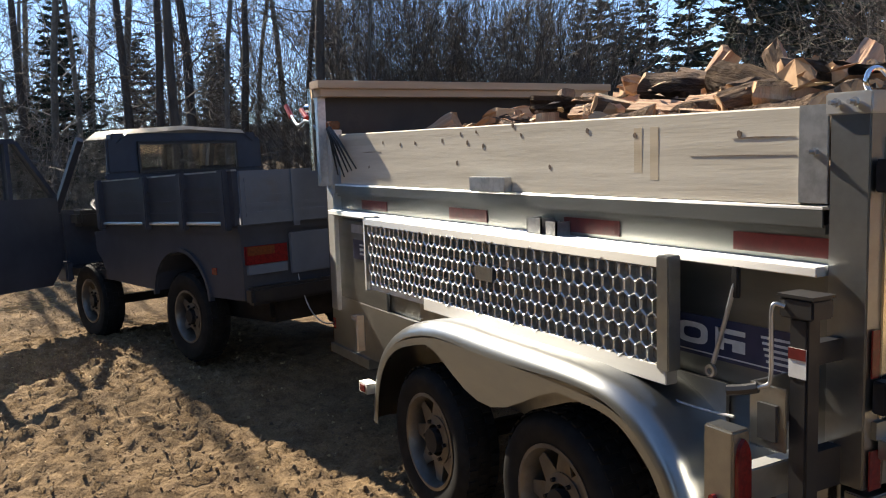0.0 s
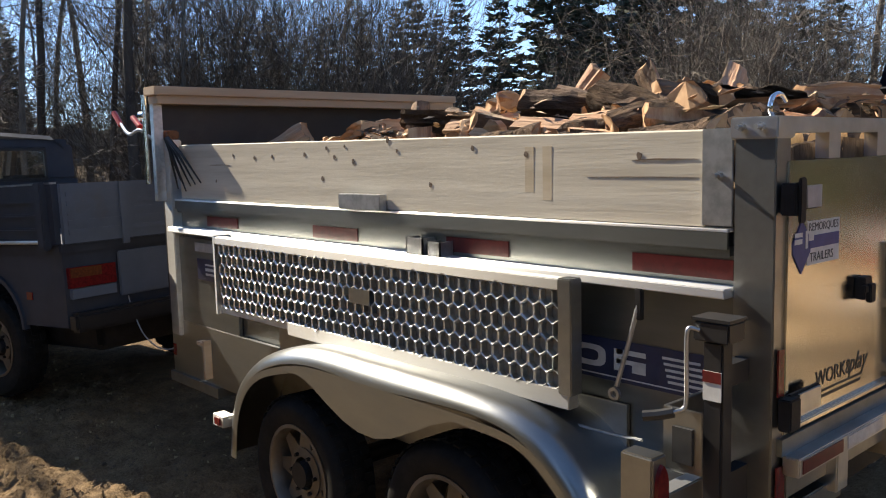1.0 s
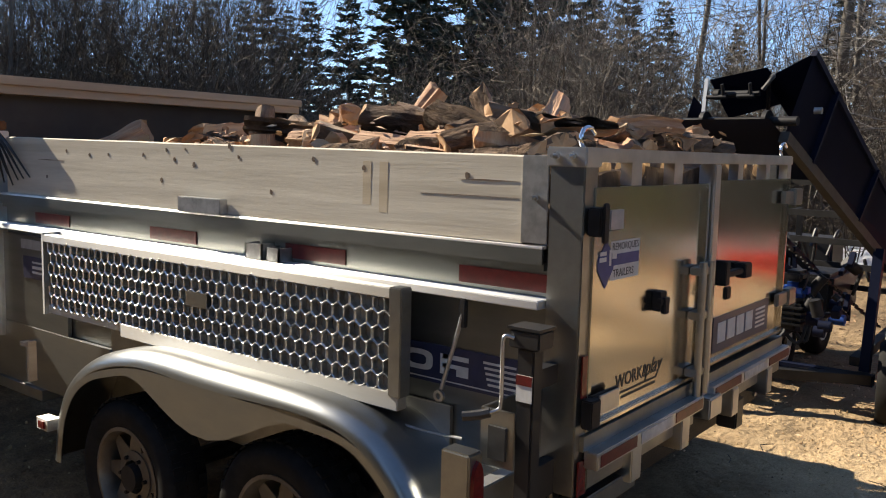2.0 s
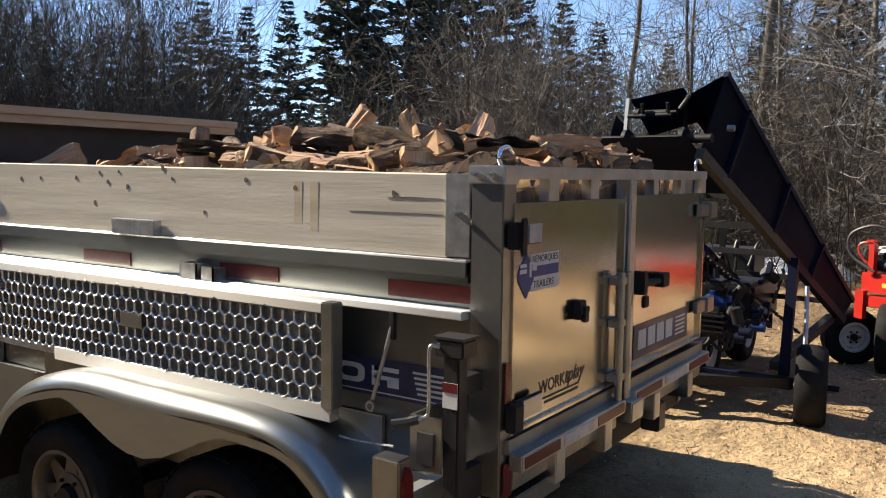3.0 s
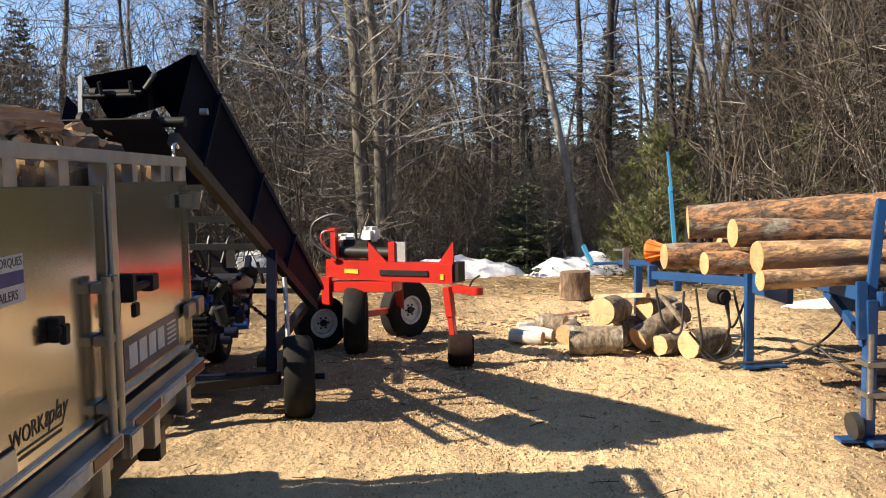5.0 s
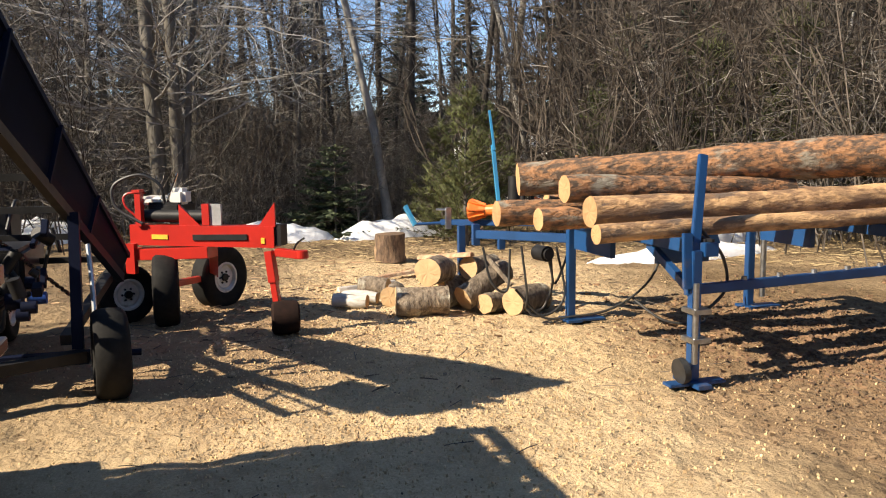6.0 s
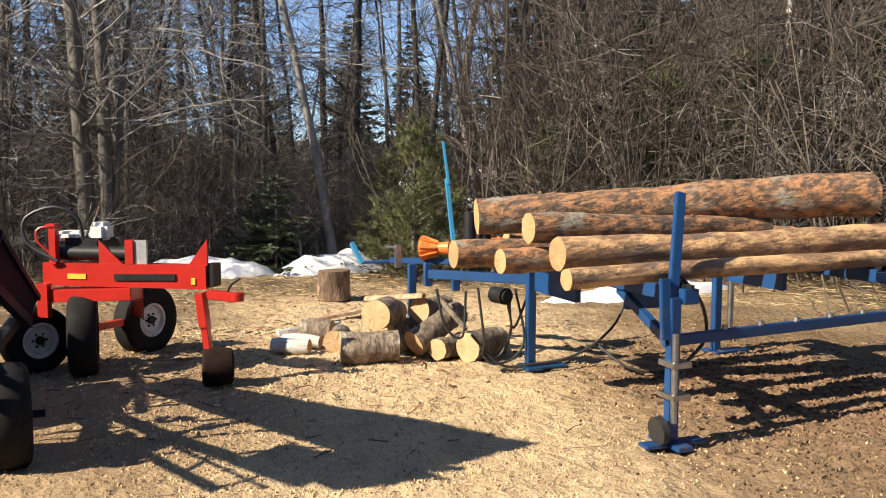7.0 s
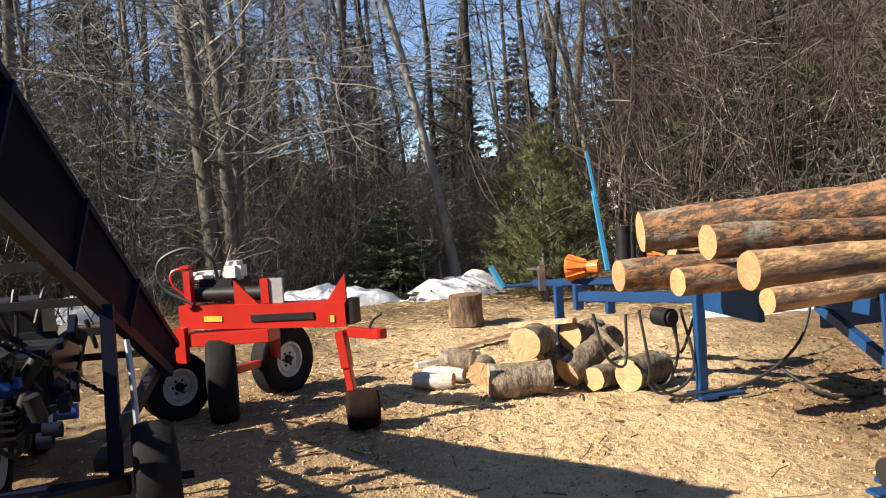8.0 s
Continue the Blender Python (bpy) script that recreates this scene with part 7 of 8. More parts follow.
# split firewood: a few shapes, copied over the load
def split_piece(seed):
    rng = random.Random(seed)
    L = rng.uniform(0.34, 0.46)
    r = rng.uniform(0.055, 0.088) if seed % 8 else 0.056
    kind = 0 if seed % 8 == 0 else 1 + seed % 3
    root = thing("firewood", (0, 0, 0), ("split firewood piece with orange-brown faces and grey bark" if kind else "round unsplit firewood piece with grey bark"), "firewood", "split firewood on the trailer")
    # section: an arc of bark closed by split faces
    span = {0: 6.283, 1: 1.7, 2: 2.5, 3: 1.35}[kind]
    n = 14 if kind == 0 else 8
    arc = [(r * math.cos(-span / 2 + span * k / (n - (0 if kind == 0 else 1))), r * math.sin(-span / 2 + span * k / (n - (0 if kind == 0 else 1)))) for k in range(n)]
    core = [] if kind == 0 else [(rng.uniform(-0.15, 0.12) * r, rng.uniform(-0.15, 0.15) * r)]
    if kind == 2:
        core = [(-0.25 * r, 0.35 * r), (-0.2 * r, -0.4 * r)]
    if core:
        chain = [arc[-1]] + core + [arc[0]]
        core = []
        for a, b in zip(chain, chain[1:]):
            for q in (0.0, 0.25, 0.5, 0.75):
                f = rng.uniform(-0.06, 0.06)
                core.append((a[0] + (b[0] - a[0]) * q + f * r, a[1] + (b[1] - a[1]) * q - f * r))
        core = core[1:]
    steps = 12
    twist = rng.uniform(-0.25, 0.25)

    def ring(i, pts, grow=1.0):
        s = i / steps
        z = (s - 0.5) * L
        a = twist * (s - 0.5)
        out = []
        for k, (x, y) in enumerate(pts):
            f = grow * (1 + 0.22 * noise.noise(Vector((x * 14 + seed, y * 14, z * 7))) + 0.16 * noise.noise(Vector((x * 55 + seed, y * 55, z * 6))) + 0.06 * noise.noise(Vector((x * 90, y * 90 + seed, z * 40))))
            out.append(Vector(((x * math.cos(a) - y * math.sin(a)) * f, (x * math.sin(a) + y * math.cos(a)) * f, z + 0.035 * noise.noise(Vector((x * 25, y * 25, seed + i))) * (1 if i in (0, steps) else 0))))
        return out

    def skin(chain, closed, name, mat, grow=1.0):
        bm = bmesh.new()
        rows = [[bm.verts.new(v) for v in ring(i, chain, grow)] for i in range(steps + 1)]
        m = len(chain)
        for a, b in zip(rows, rows[1:]):
            for k in range(m if closed else m - 1):
                bm.faces.new((a[k], a[(k + 1) % m], b[(k + 1) % m], b[k]))
        if closed:
            bm.faces.new(rows[0][::-1])
            bm.faces.new(rows[-1])
        else:
            bmesh.ops.solidify(bm, geom=bm.faces[:], thickness=-0.008)
        return part(name, bm, mat, root, local=True)

    if kind == 0:
        skin(arc, True, "bark", FIRE_BARK)
        for s in (0, steps):
            bm = bmesh.new()
            e = ring(s, arc, 0.95)
            c = sum(e, Vector()) / len(e)
            vs = [bm.verts.new(v + Vector((0, 0, 0.002 if s else -0.002))) for v in e]
            cv = bm.verts.new(c + Vector((0, 0, 0.004 if s else -0.004)))
            for k in range(len(vs)):
                bm.faces.new((vs[k], vs[(k + 1) % len(vs)], cv))
            part("cut_end", bm, SPLIT_END, root, local=True)
    else:
        skin(arc + core, True, "split_wood", SPLIT_WOOD, 0.985)
        skin(arc, False, "bark", FIRE_BARK, 1.0)
        for s in (0, steps):
            bm = bmesh.new()
            e = ring(s, arc + core, 0.97)
            vs = [bm.verts.new(v + Vector((0, 0, 0.002 if s else -0.002))) for v in e]
            bm.faces.new(vs)
            part("cut_end", bm, SPLIT_END, root, local=True)
    return root, r


def heap_z(x, y):
    """Height of the load: low at the front, heaped behind the middle."""
    ex = min(1.0, (x - 1.93) / 0.16) * min(1.0, (3.90 - x) / 0.3)
    ey = 0.55 + 0.45 * min(1.0, max(0.0, (4.9 - y) / 1.6))
    return 1.495 + 0.15 * max(0.0, ex) * ey - 0.07 * max(0.0, (y - 3.0))


def build_load():
    # bulk of the load below the visible layer
    bm = bmesh.new()
    nx, ny = 20, 36
    grid = [[None] * (nx + 1) for _ in range(ny + 1)]
    for j in range(ny + 1):
        for i in range(nx + 1):
            x, y = 1.965 + (3.885 - 1.965) * i / nx, 1.53 + (5.18 - 1.53) * j / ny
            z = heap_z(x, y) - 0.10 + 0.05 * noise.noise(Vector((x * 7, y * 7, 3)))
            grid[j][i] = bm.verts.new((x, y, z))
    for j in range(ny):
        for i in range(nx):
            bm.faces.new((grid[j][i], grid[j][i + 1], grid[j + 1][i + 1], grid[j + 1][i]))
    edge = [e for e in bm.edges if e.is_boundary]
    r = bmesh.ops.extrude_edge_only(bm, edges=edge)
    for v in (g for g in r["geom"] if isinstance(g, bmesh.types.BMVert)):
        v.co.z = 0.665
    low = part("firewood_bulk", bm, FIRE_BARK, None)
    tagged(low, "dense bulk of firewood filling the trailer bed", "firewood", kind="stuff")
    protos = [split_piece(s) for s in range(1, 17)]
    rng = random.Random(77)

    def lie(layer):
        x, y = rng.uniform(2.02, 3.78), rng.uniform(1.70, 5.0)
        if layer == 2:
            x, y = rng.uniform(2.2, 3.6), rng.uniform(2.15, 3.9)
        z = heap_z(x, y) - 0.06 + layer * 0.050 + rng.uniform(-0.015, 0.015)
        yaw = rng.gauss(15, 42)
        reach_x, reach_y = 0.10 + 0.26 * abs(math.sin(radians(yaw))), 0.10 + 0.26 * abs(math.cos(radians(yaw)))
        x = min(max(x, 1.945 + reach_x), 3.90 - reach_x)
        y = min(max(y, 1.53 + reach_y), 5.18 - reach_y)
        return pose(x, y, z, 0, 0, yaw) @ pose(0, 0, 0, 90 + rng.gauss(0, 7 + 4 * layer), 0, 0) @ pose(0, 0, 0, 0, 0, rng.choice((90, -90)) + rng.gauss(0, 60))

    # buried layer, joined
    verts, faces, slots = [], [], []
    mats = [SPLIT_WOOD, FIRE_BARK, SPLIT_END]
    for k in range(220):
        root, r = protos[rng.randrange(len(protos))]
        m = lie(0)
        for child in root.children:
            base = len(verts)
            verts += [tuple(m @ v.co) for v in child.data.vertices]
            faces += [tuple(base + i for i in f.vertices) for f in child.data.polygons]
            slots += [mats.index(child.data.materials[0])] * len(child.data.polygons)
    low = from_arrays("firewood_layer", verts, faces, mats[0])
    for m in mats[1:]:
        low.data.materials.append(m)
    low.data.polygons.foreach_set("material_index", slots)
    tagged(low, "lower layer of split firewood in the trailer", "firewood", kind="stuff")
    for layer, n in ((1, 205), (2, 62)):
        for k in range(n):
            root, r = protos[rng.randrange(len(protos))]
            copy_thing(root, lie(layer))
    # pieces that stand out on top
    special = [(2, (2.60, 2.72, 1.735), (38, 12, 35), 1.0), (1, (2.56, 2.50, 1.70), (84, 0, 170), 1.0), (8, (2.49, 2.60, 1.70), (88, 0, 205), 0.8), (6, (2.56, 2.25, 1.69), (40, 0, 150), 1.0), (7, (2.66, 2.16, 1.72), (82, 0, 230), 1.0),
               (9, (2.66, 2.02, 1.73), (62, 20, 100), 1.0), (10, (2.75, 2.95, 1.72), (75, 0, 60), 1.0), (16 % 16, (2.48, 4.90, 1.60), (62, 0, 40), 1.1), (15, (3.0, 4.22, 1.66), (30, 0, 130), 1.0), (3, (2.62, 3.15, 1.66), (80, 0, 65), 1.0),
               (11, (2.18, 2.20, 1.615), (89, 0, 8), 1.0), (4, (2.72, 2.40, 1.72), (78, 0, 320), 1.0), (5, (2.42, 3.35, 1.63), (84, 0, 20), 1.0)]
    for k, c, (a, b, g), sc in special:
        root, r = protos[k]
        copy_thing(root, pose(*c, 0, 0, g) @ pose(0, 0, 0, a, b, 0))
    # pieces that lie behind the tail rail
    for k, (x, z, r) in enumerate(((2.05, 1.53, 0.062), (2.17, 1.545, 0.045), (2.33, 1.53, 0.058), (2.45, 1.55, 0.050), (2.66, 1.53, 0.060), (2.79, 1.535, 0.048), (3.05, 1.54, 0.058), (3.17, 1.53, 0.045), (3.36, 1.535, 0.055), (3.49, 1.545, 0.045), (3.68, 1.53, 0.058))):
        round_log("firewood", (x, 1.535 + 0.012 * (k % 3), z), (x + 0.05 * (k % 3 - 1), 1.90, z + 0.01), r, r * 0.95, FIRE_BARK, "round unsplit firewood piece with a pale sawn end", "split firewood on the trailer", 300 + k, end_mat=ROUND_END, seg=14, crook=0.006, cat="firewood")
    # pieces that lie across the tail
    for k, (x, y, z, yaw) in enumerate(((2.90, 1.74, 1.675, 76), (2.42, 1.80, 1.655, 80), (3.30, 1.76, 1.65, 98), (2.66, 1.92, 1.665, 62), (3.12, 1.94, 1.665, 110))):
        root, r = protos[(4, 10, 7, 13, 2)[k]]
        copy_thing(root, pose(x, y, z, 0, 0, yaw) @ pose(0, 0, 0, 90, 0, 0) @ pose(0, 0, 0, 0, 0, 70 + 40 * k))
    for root, _ in protos:                      # the first of each shape lies in the load too
        x, y = rng.uniform(2.35, 3.5), rng.uniform(1.95, 4.7)
        root.matrix_basis = pose(x, y, heap_z(x, y) - 0.06, 90, 0, rng.uniform(0, 180))


build_load()


def build_splinters():
    """Loose splinters and shed bark lying over the load."""
    rng = random.Random(9)
    for mat, n, lo, hi, label in ((SPLIT_WOOD, 350, 0.03, 0.12, "orange wood splinters on the load"), (FIRE_BARK, 250, 0.03, 0.09, "shed bark scraps on the load")):
        verts, faces = [], []
        for k in range(n):
            x, y = rng.uniform(2.0, 3.8), rng.uniform(1.65, 4.8)
            c = Vector((x, y, heap_z(x, y) + rng.uniform(0.0, 0.065)))
            a, ln = rng.uniform(0, 6.283), rng.uniform(lo, hi)
            d = Vector((math.cos(a), math.sin(a), rng.uniform(-0.25, 0.35))) * ln
            side = Vector((-math.sin(a), math.cos(a), rng.uniform(-0.5, 0.5))) * ln * rng.uniform(0.06, 0.20)
            up = Vector((0, 0, 0.006))
            b = len(verts)
            verts += [tuple(v) for v in (c, c + d * 0.5 + side, c + d, c + d * 0.5 - side, c + d * 0.5 + up)]
            faces += [(b, b + 1, b + 4), (b + 1, b + 2, b + 4), (b + 2, b + 3, b + 4), (b + 3, b, b + 4), (b, b + 3, b + 2, b + 1)]
        ob = from_arrays("wood_splinters", verts, faces, mat)
        tagged(ob, label, "wood scraps", kind="stuff")


build_splinters()


# ---- trees ----
EYE_XY = (0.2, 0.4)


def polar(az, d):
    """A place at azimuth az (degrees from +y towards +x) and distance d from the middle of the walk."""
    a = radians(az)
    return EYE_XY[0] + d * math.sin(a), EYE_XY[1] + d * math.cos(a)


def sweep(lines):
    """Joins many tapered polylines (points, radii, sides) into vertex and face lists."""
    verts, faces = [], []
    for pts, radii, sides in lines:
        base = len(verts)
        n = len(pts)
        d = pts[-1] - pts[0]
        side = d.orthogonal().normalized()
        up = d.cross(side).normalized()
        for p, r in zip(pts, radii):
            for k in range(sides):
                a = 2 * math.pi * k / sides
                verts.append(p + r * (math.cos(a) * side + math.sin(a) * up))
        for i in range(n - 1):
            for k in range(sides):
                a, b = base + i * sides + k, base + i * sides + (k + 1) % sides
                faces.append((a, b, b + sides, a + sides))
    return [tuple(v) for v in verts], faces


def limb(rng, p, d, length, r0, r1, segs, wander, lift):
    pts, radii = [p.copy()], [r0]
    d = d.normalized()
    for i in range(segs):
        d = (d + Vector((rng.gauss(0, wander), rng.gauss(0, wander), rng.gauss(0, wander) + lift))).normalized()
        p = p + d * (length / segs)
        pts.append(p.copy())
        radii.append(r0 + (r1 - r0) * (i + 1) / segs)
    return pts, radii, d


def bare_tree(name, seed, height, radius, label, first=0.12, count=24, reach=1.0, droop=0.02, fork=False, bark=None, twig=None, lean=0.0, twigs=3, thick=0.22, rise=(0.05, 0.75), top=0.97):
    rng = random.Random(seed)
    ob = thing(name, (0, 0, 0), label, "tree")
    trunks, lines = [], []
    stems = [(Vector((0, 0, -0.2)), Vector((lean, 0, 1)), height, radius)]
    if fork:
        stems = [(Vector((0, 0.10, -0.2)), Vector((-0.02, 0.01, 1)), height, radius), (Vector((-0.12, -0.12, -0.2)), Vector((-0.02, -0.10, 1)), height * 0.95, radius * 0.8), (Vector((-0.15, -0.16, -0.2)), Vector((-0.04, -0.03, 1)), height * 0.75, radius * 0.42)]
    for p, d, h, r in stems:
        pts, radii, _ = limb(rng, p, d, h, r, r * 0.25, 12, 0.035, 0.0)
        radii[0] *= 1.35
        trunks.append((pts, radii, 8))
        for k in range(count):
            s = first + (top - first) * ((k + rng.random()) / count) ** 1.15
            i = min(int(s * 12), 11)
            f = s * 12 - i
            q = pts[i].lerp(pts[i + 1], f)
            rr = radii[i] * (1 - f) + radii[i + 1] * f
            a = rng.uniform(0, 6.283)
            L = reach * rng.uniform(0.7, 1.25) * (1.15 - 0.75 * s) * height * 0.26
            dd = Vector((math.cos(a), math.sin(a), rng.uniform(*rise)))
            bp, br, bd = limb(rng, q, dd, L, max(0.009, rr * thick), 0.004, 8, 0.15, droop)
            lines.append((bp, br, 4))
            for m in range(7):
                j = rng.randrange(1, 8)
                dd2 = (bd + Vector((rng.gauss(0, 0.7), rng.gauss(0, 0.7), rng.gauss(0.15, 0.5)))).normalized()
                tp, trd, td = limb(rng, bp[j], dd2, L * rng.uniform(0.25, 0.60), max(0.0055, br[j] * 0.55), 0.0035, 4, 0.20, 0.02)
                lines.append((tp, trd, 3))
                for o in range(twigs):
                    j2 = rng.randrange(1, 5)
                    dd3 = (td + Vector((rng.gauss(0, 0.8), rng.gauss(0, 0.8), rng.gauss(0.1, 0.6)))).normalized()
                    wp, wr, _ = limb(rng, tp[j2], dd3, L * rng.uniform(0.10, 0.26), 0.004, 0.0028, 2, 0.15, 0.02)
                    lines.append((wp, wr, 3))
    v, f = sweep(trunks)
    from_arrays("trunk", v, f, bark or TREE_BARK, ob, smooth=True)
    v, f = sweep(lines)
    from_arrays("crown", v, f, twig or TWIG, ob, "bare leafless branches")
    return ob


def conifer(name, seed, height, radius, spread, label, needles, start=0.06, per=7, dense=1.0, droop=-0.25, size=0.26, tight=0.115):
    rng = random.Random(seed)
    ob = thing(name, (0, 0, 0), label, "tree")
    pts, radii, _ = limb(rng, Vector((0, 0, -0.2)), Vector((0, 0, 1)), height, radius, 0.01, 10, 0.008, 0.0)
    v, f = sweep([(pts, radii, 7)])
    from_arrays("trunk", v, f, TREE_BARK, ob, smooth=True)
    verts, faces, lines = [], [], []
    whorls = int(height / (0.24 / dense))
    for w in range(whorls):
        s = start + (1 - start) * (w + rng.random() * 0.6) / whorls
        z = s * height
        L0 = spread * (1 - s) ** 0.85 * rng.uniform(0.75, 1.15) + 0.10
        for b in range(per):
            if rng.random() < 0.10:
                continue
            a = rng.uniform(0, 6.283)
            L = L0 * rng.uniform(0.6, 1.15)
            d = Vector((math.cos(a), math.sin(a), droop * rng.uniform(0.3, 1.4) + 0.35 * s))
            bp, br, bd = limb(rng, Vector((0, 0, z)), d, L, 0.014, 0.004, 4, 0.06, 0.05)
            lines.append((bp, br, 3))
            clumps = max(3, int(L / tight * dense))
            for c in range(clumps):
                t = 0.18 + 0.85 * (c + rng.random()) / clumps
                i = min(int(t * 4), 3)
                q = bp[i].lerp(bp[i + 1], min(1.0, t * 4 - i))
                for side in (-1, 1):
                    out = (bd * rng.uniform(0.4, 1.0) + bd.cross(Vector((0, 0, 1))) * side * rng.uniform(0.5, 1.1) + Vector((0, 0, rng.uniform(-0.45, 0.2)))).normalized()
                    ln = size * rng.uniform(0.6, 1.3) * (0.6 + 0.5 * (1 - s))
                    wd = out.cross(Vector((rng.gauss(0, 1), rng.gauss(0, 1), rng.gauss(0, 1)))).normalized() * ln * rng.uniform(0.14, 0.27)
                    k = len(verts)
                    verts += [q, q + out * ln * 0.45 + wd, q + out * ln, q + out * ln * 0.45 - wd]
                    faces.append((k, k + 1, k + 2, k + 3))
    tagged(from_arrays("crown", [tuple(x) for x in verts], faces, needles, ob, "dark green needled boughs"), kind="stuff")
    v, f = sweep(lines)
    tagged(from_arrays("bough_wood", v, f, TWIG_BROWN, ob), kind="stuff")
    return ob


def thicket(name, seed, width, height, stems, mat, label):
    """Tangled leafless undergrowth: one object of many thin stems."""
    rng = random.Random(seed)
    lines = []
    for k in range(stems):
        p = Vector((rng.uniform(-width, width), rng.uniform(-0.7, 0.7) * width * 0.6, -0.1))
        h = height * rng.uniform(0.45, 1.1)
        d = Vector((rng.gauss(0, 0.22), rng.gauss(0, 0.22), 1))
        pts, radii, _ = limb(rng, p, d, h, rng.uniform(0.006, 0.013), 0.004, 5, 0.11, 0.0)
        lines.append((pts, radii, 3))
        for m in range(7):
            j = rng.randrange(1, 6)
            dd = Vector((rng.gauss(0, 0.8), rng.gauss(0, 0.8), rng.uniform(-0.1, 0.9))).normalized()
            tp, tr, td = limb(rng, pts[j], dd, h * rng.uniform(0.15, 0.42), radii[j] * 0.6, 0.004, 3, 0.16, 0.01)
            lines.append((tp, tr, 3))
            for o in range(2):
                wp, wr, _ = limb(rng, tp[rng.randrange(1, 4)], (td + Vector((rng.gauss(0, 0.7), rng.gauss(0, 0.7), rng.gauss(0, 0.5)))).normalized(), h * rng.uniform(0.06, 0.18), 0.0045, 0.003, 2, 0.12, 0.0)
                lines.append((wp, wr, 3))
    v, f = sweep(lines)
    ob = from_arrays(name, v, f, mat)
    return tagged(ob, label, "undergrowth", "undergrowth at the forest edge", "stuff")


def alder(name, seed, height, stems, fan, mat, label):
    """A clump of many slender stems that fan out from one root and branch finely."""
    rng = random.Random(seed)
    ob = thing(name, (0, 0, 0), label, "shrub", "tall shrubs at the forest edge")
    trunks, lines = [], []
    for k in range(stems):
        a = rng.uniform(0, 6.283)
        tilt = fan * rng.uniform(0.1, 1.0)
        p = Vector((rng.gauss(0, 0.30), rng.gauss(0, 0.30), -0.1))
        h = height * rng.uniform(0.55, 1.05)
        pts, radii, _ = limb(rng, p, Vector((math.cos(a) * tilt, math.sin(a) * tilt, 1)), h, rng.uniform(0.007, 0.014), 0.004, 8, 0.11, 0.02)
        trunks.append((pts, radii, 4))
        for m in range(11):
            j = rng.randrange(2, 9)
            dd = (pts[j] - pts[j - 1]).normalized() + Vector((rng.gauss(0, 0.55), rng.gauss(0, 0.55), rng.uniform(-0.1, 0.4)))
            tp, tr, td = limb(rng, pts[j], dd, h * rng.uniform(0.12, 0.34), radii[j] * 0.6, 0.0045, 4, 0.12, 0.02)
            lines.append((tp, tr, 3))
            for o in range(3):
                wp, wr, _ = limb(rng, tp[rng.randrange(1, 5)], td + Vector((rng.gauss(0, 0.6), rng.gauss(0, 0.6), rng.gauss(0.1, 0.4))), h * rng.uniform(0.05, 0.13), 0.0048, 0.0032, 2, 0.12, 0.0)
                lines.append((wp, wr, 3))
    v, f = sweep(trunks)
    tagged(from_arrays("stem_wood", v, f, mat, ob), kind="stuff")
    v, f = sweep(lines)
    tagged(from_arrays("crown", v, f, mat, ob, "bare fine twigs"), kind="stuff")
    return ob


def pine_sapling(name, seed, height, spread, label, mat):
    """A soft young pine: upturned branches that carry tufts of long needles."""
    rng = random.Random(seed)
    ob = thing(name, (0, 0, 0), label, "tree")
    pts, radii, _ = limb(rng, Vector((0, 0, -0.1)), Vector((0, 0, 1)), height, 0.035, 0.006, 8, 0.02, 0.0)
    v, f = sweep([(pts, radii, 6)])
    from_arrays("trunk", v, f, TREE_BARK, ob, smooth=True)
    verts, faces, lines = [], [], []
    for k in range(120):
        s = 0.06 + 0.92 * rng.random() ** 1.1
        i = min(int(s * 8), 7)
        q = pts[i].lerp(pts[i + 1], s * 8 - i)
        a = rng.uniform(0, 6.283)
        L = spread * (1.05 - s) ** 0.7 * rng.uniform(0.45, 1.15)
        bp, br, bd = limb(rng, q, Vector((math.cos(a), math.sin(a), rng.uniform(0.15, 0.8))), L, 0.010, 0.004, 4, 0.10, 0.06)
        lines.append((bp, br, 3))
        for c in range(max(4, int(L / 0.075))):
            t = rng.uniform(0.25, 1.02) * 4
            i2 = min(int(t), 3)
            w = bp[i2].lerp(bp[i2 + 1], min(1.0, t - i2)) + Vector((rng.gauss(0, 0.03), rng.gauss(0, 0.03), rng.gauss(0, 0.03)))
            for n in range(12):
                out = (bd * 0.7 + Vector((rng.gauss(0, 0.6), rng.gauss(0, 0.6), rng.gauss(0.25, 0.5)))).normalized()
                ln = rng.uniform(0.07, 0.13)
                side = out.orthogonal().normalized() * 0.006
                b = len(verts)
                verts += [w - side, w + side, w + out * ln]
                faces.append((b, b + 1, b + 2))
    tagged(from_arrays("crown", [tuple(x) for x in verts], faces, mat, ob, "tufts of long yellow-green needles"), kind="stuff")
    v, f = sweep(lines)
    tagged(from_arrays("bough_wood", v, f, TWIG_BROWN, ob), kind="stuff")
    return ob


def plant(proto, x, y, rz, scale=1.0, dz=0.0):
    m = pose(x, y, ground_z(x, y) + dz, 0, 0, rz)
    proto.scale = (scale, scale, scale)
    ob = copy_thing(proto, m)
    proto.scale = (1, 1, 1)
    return ob


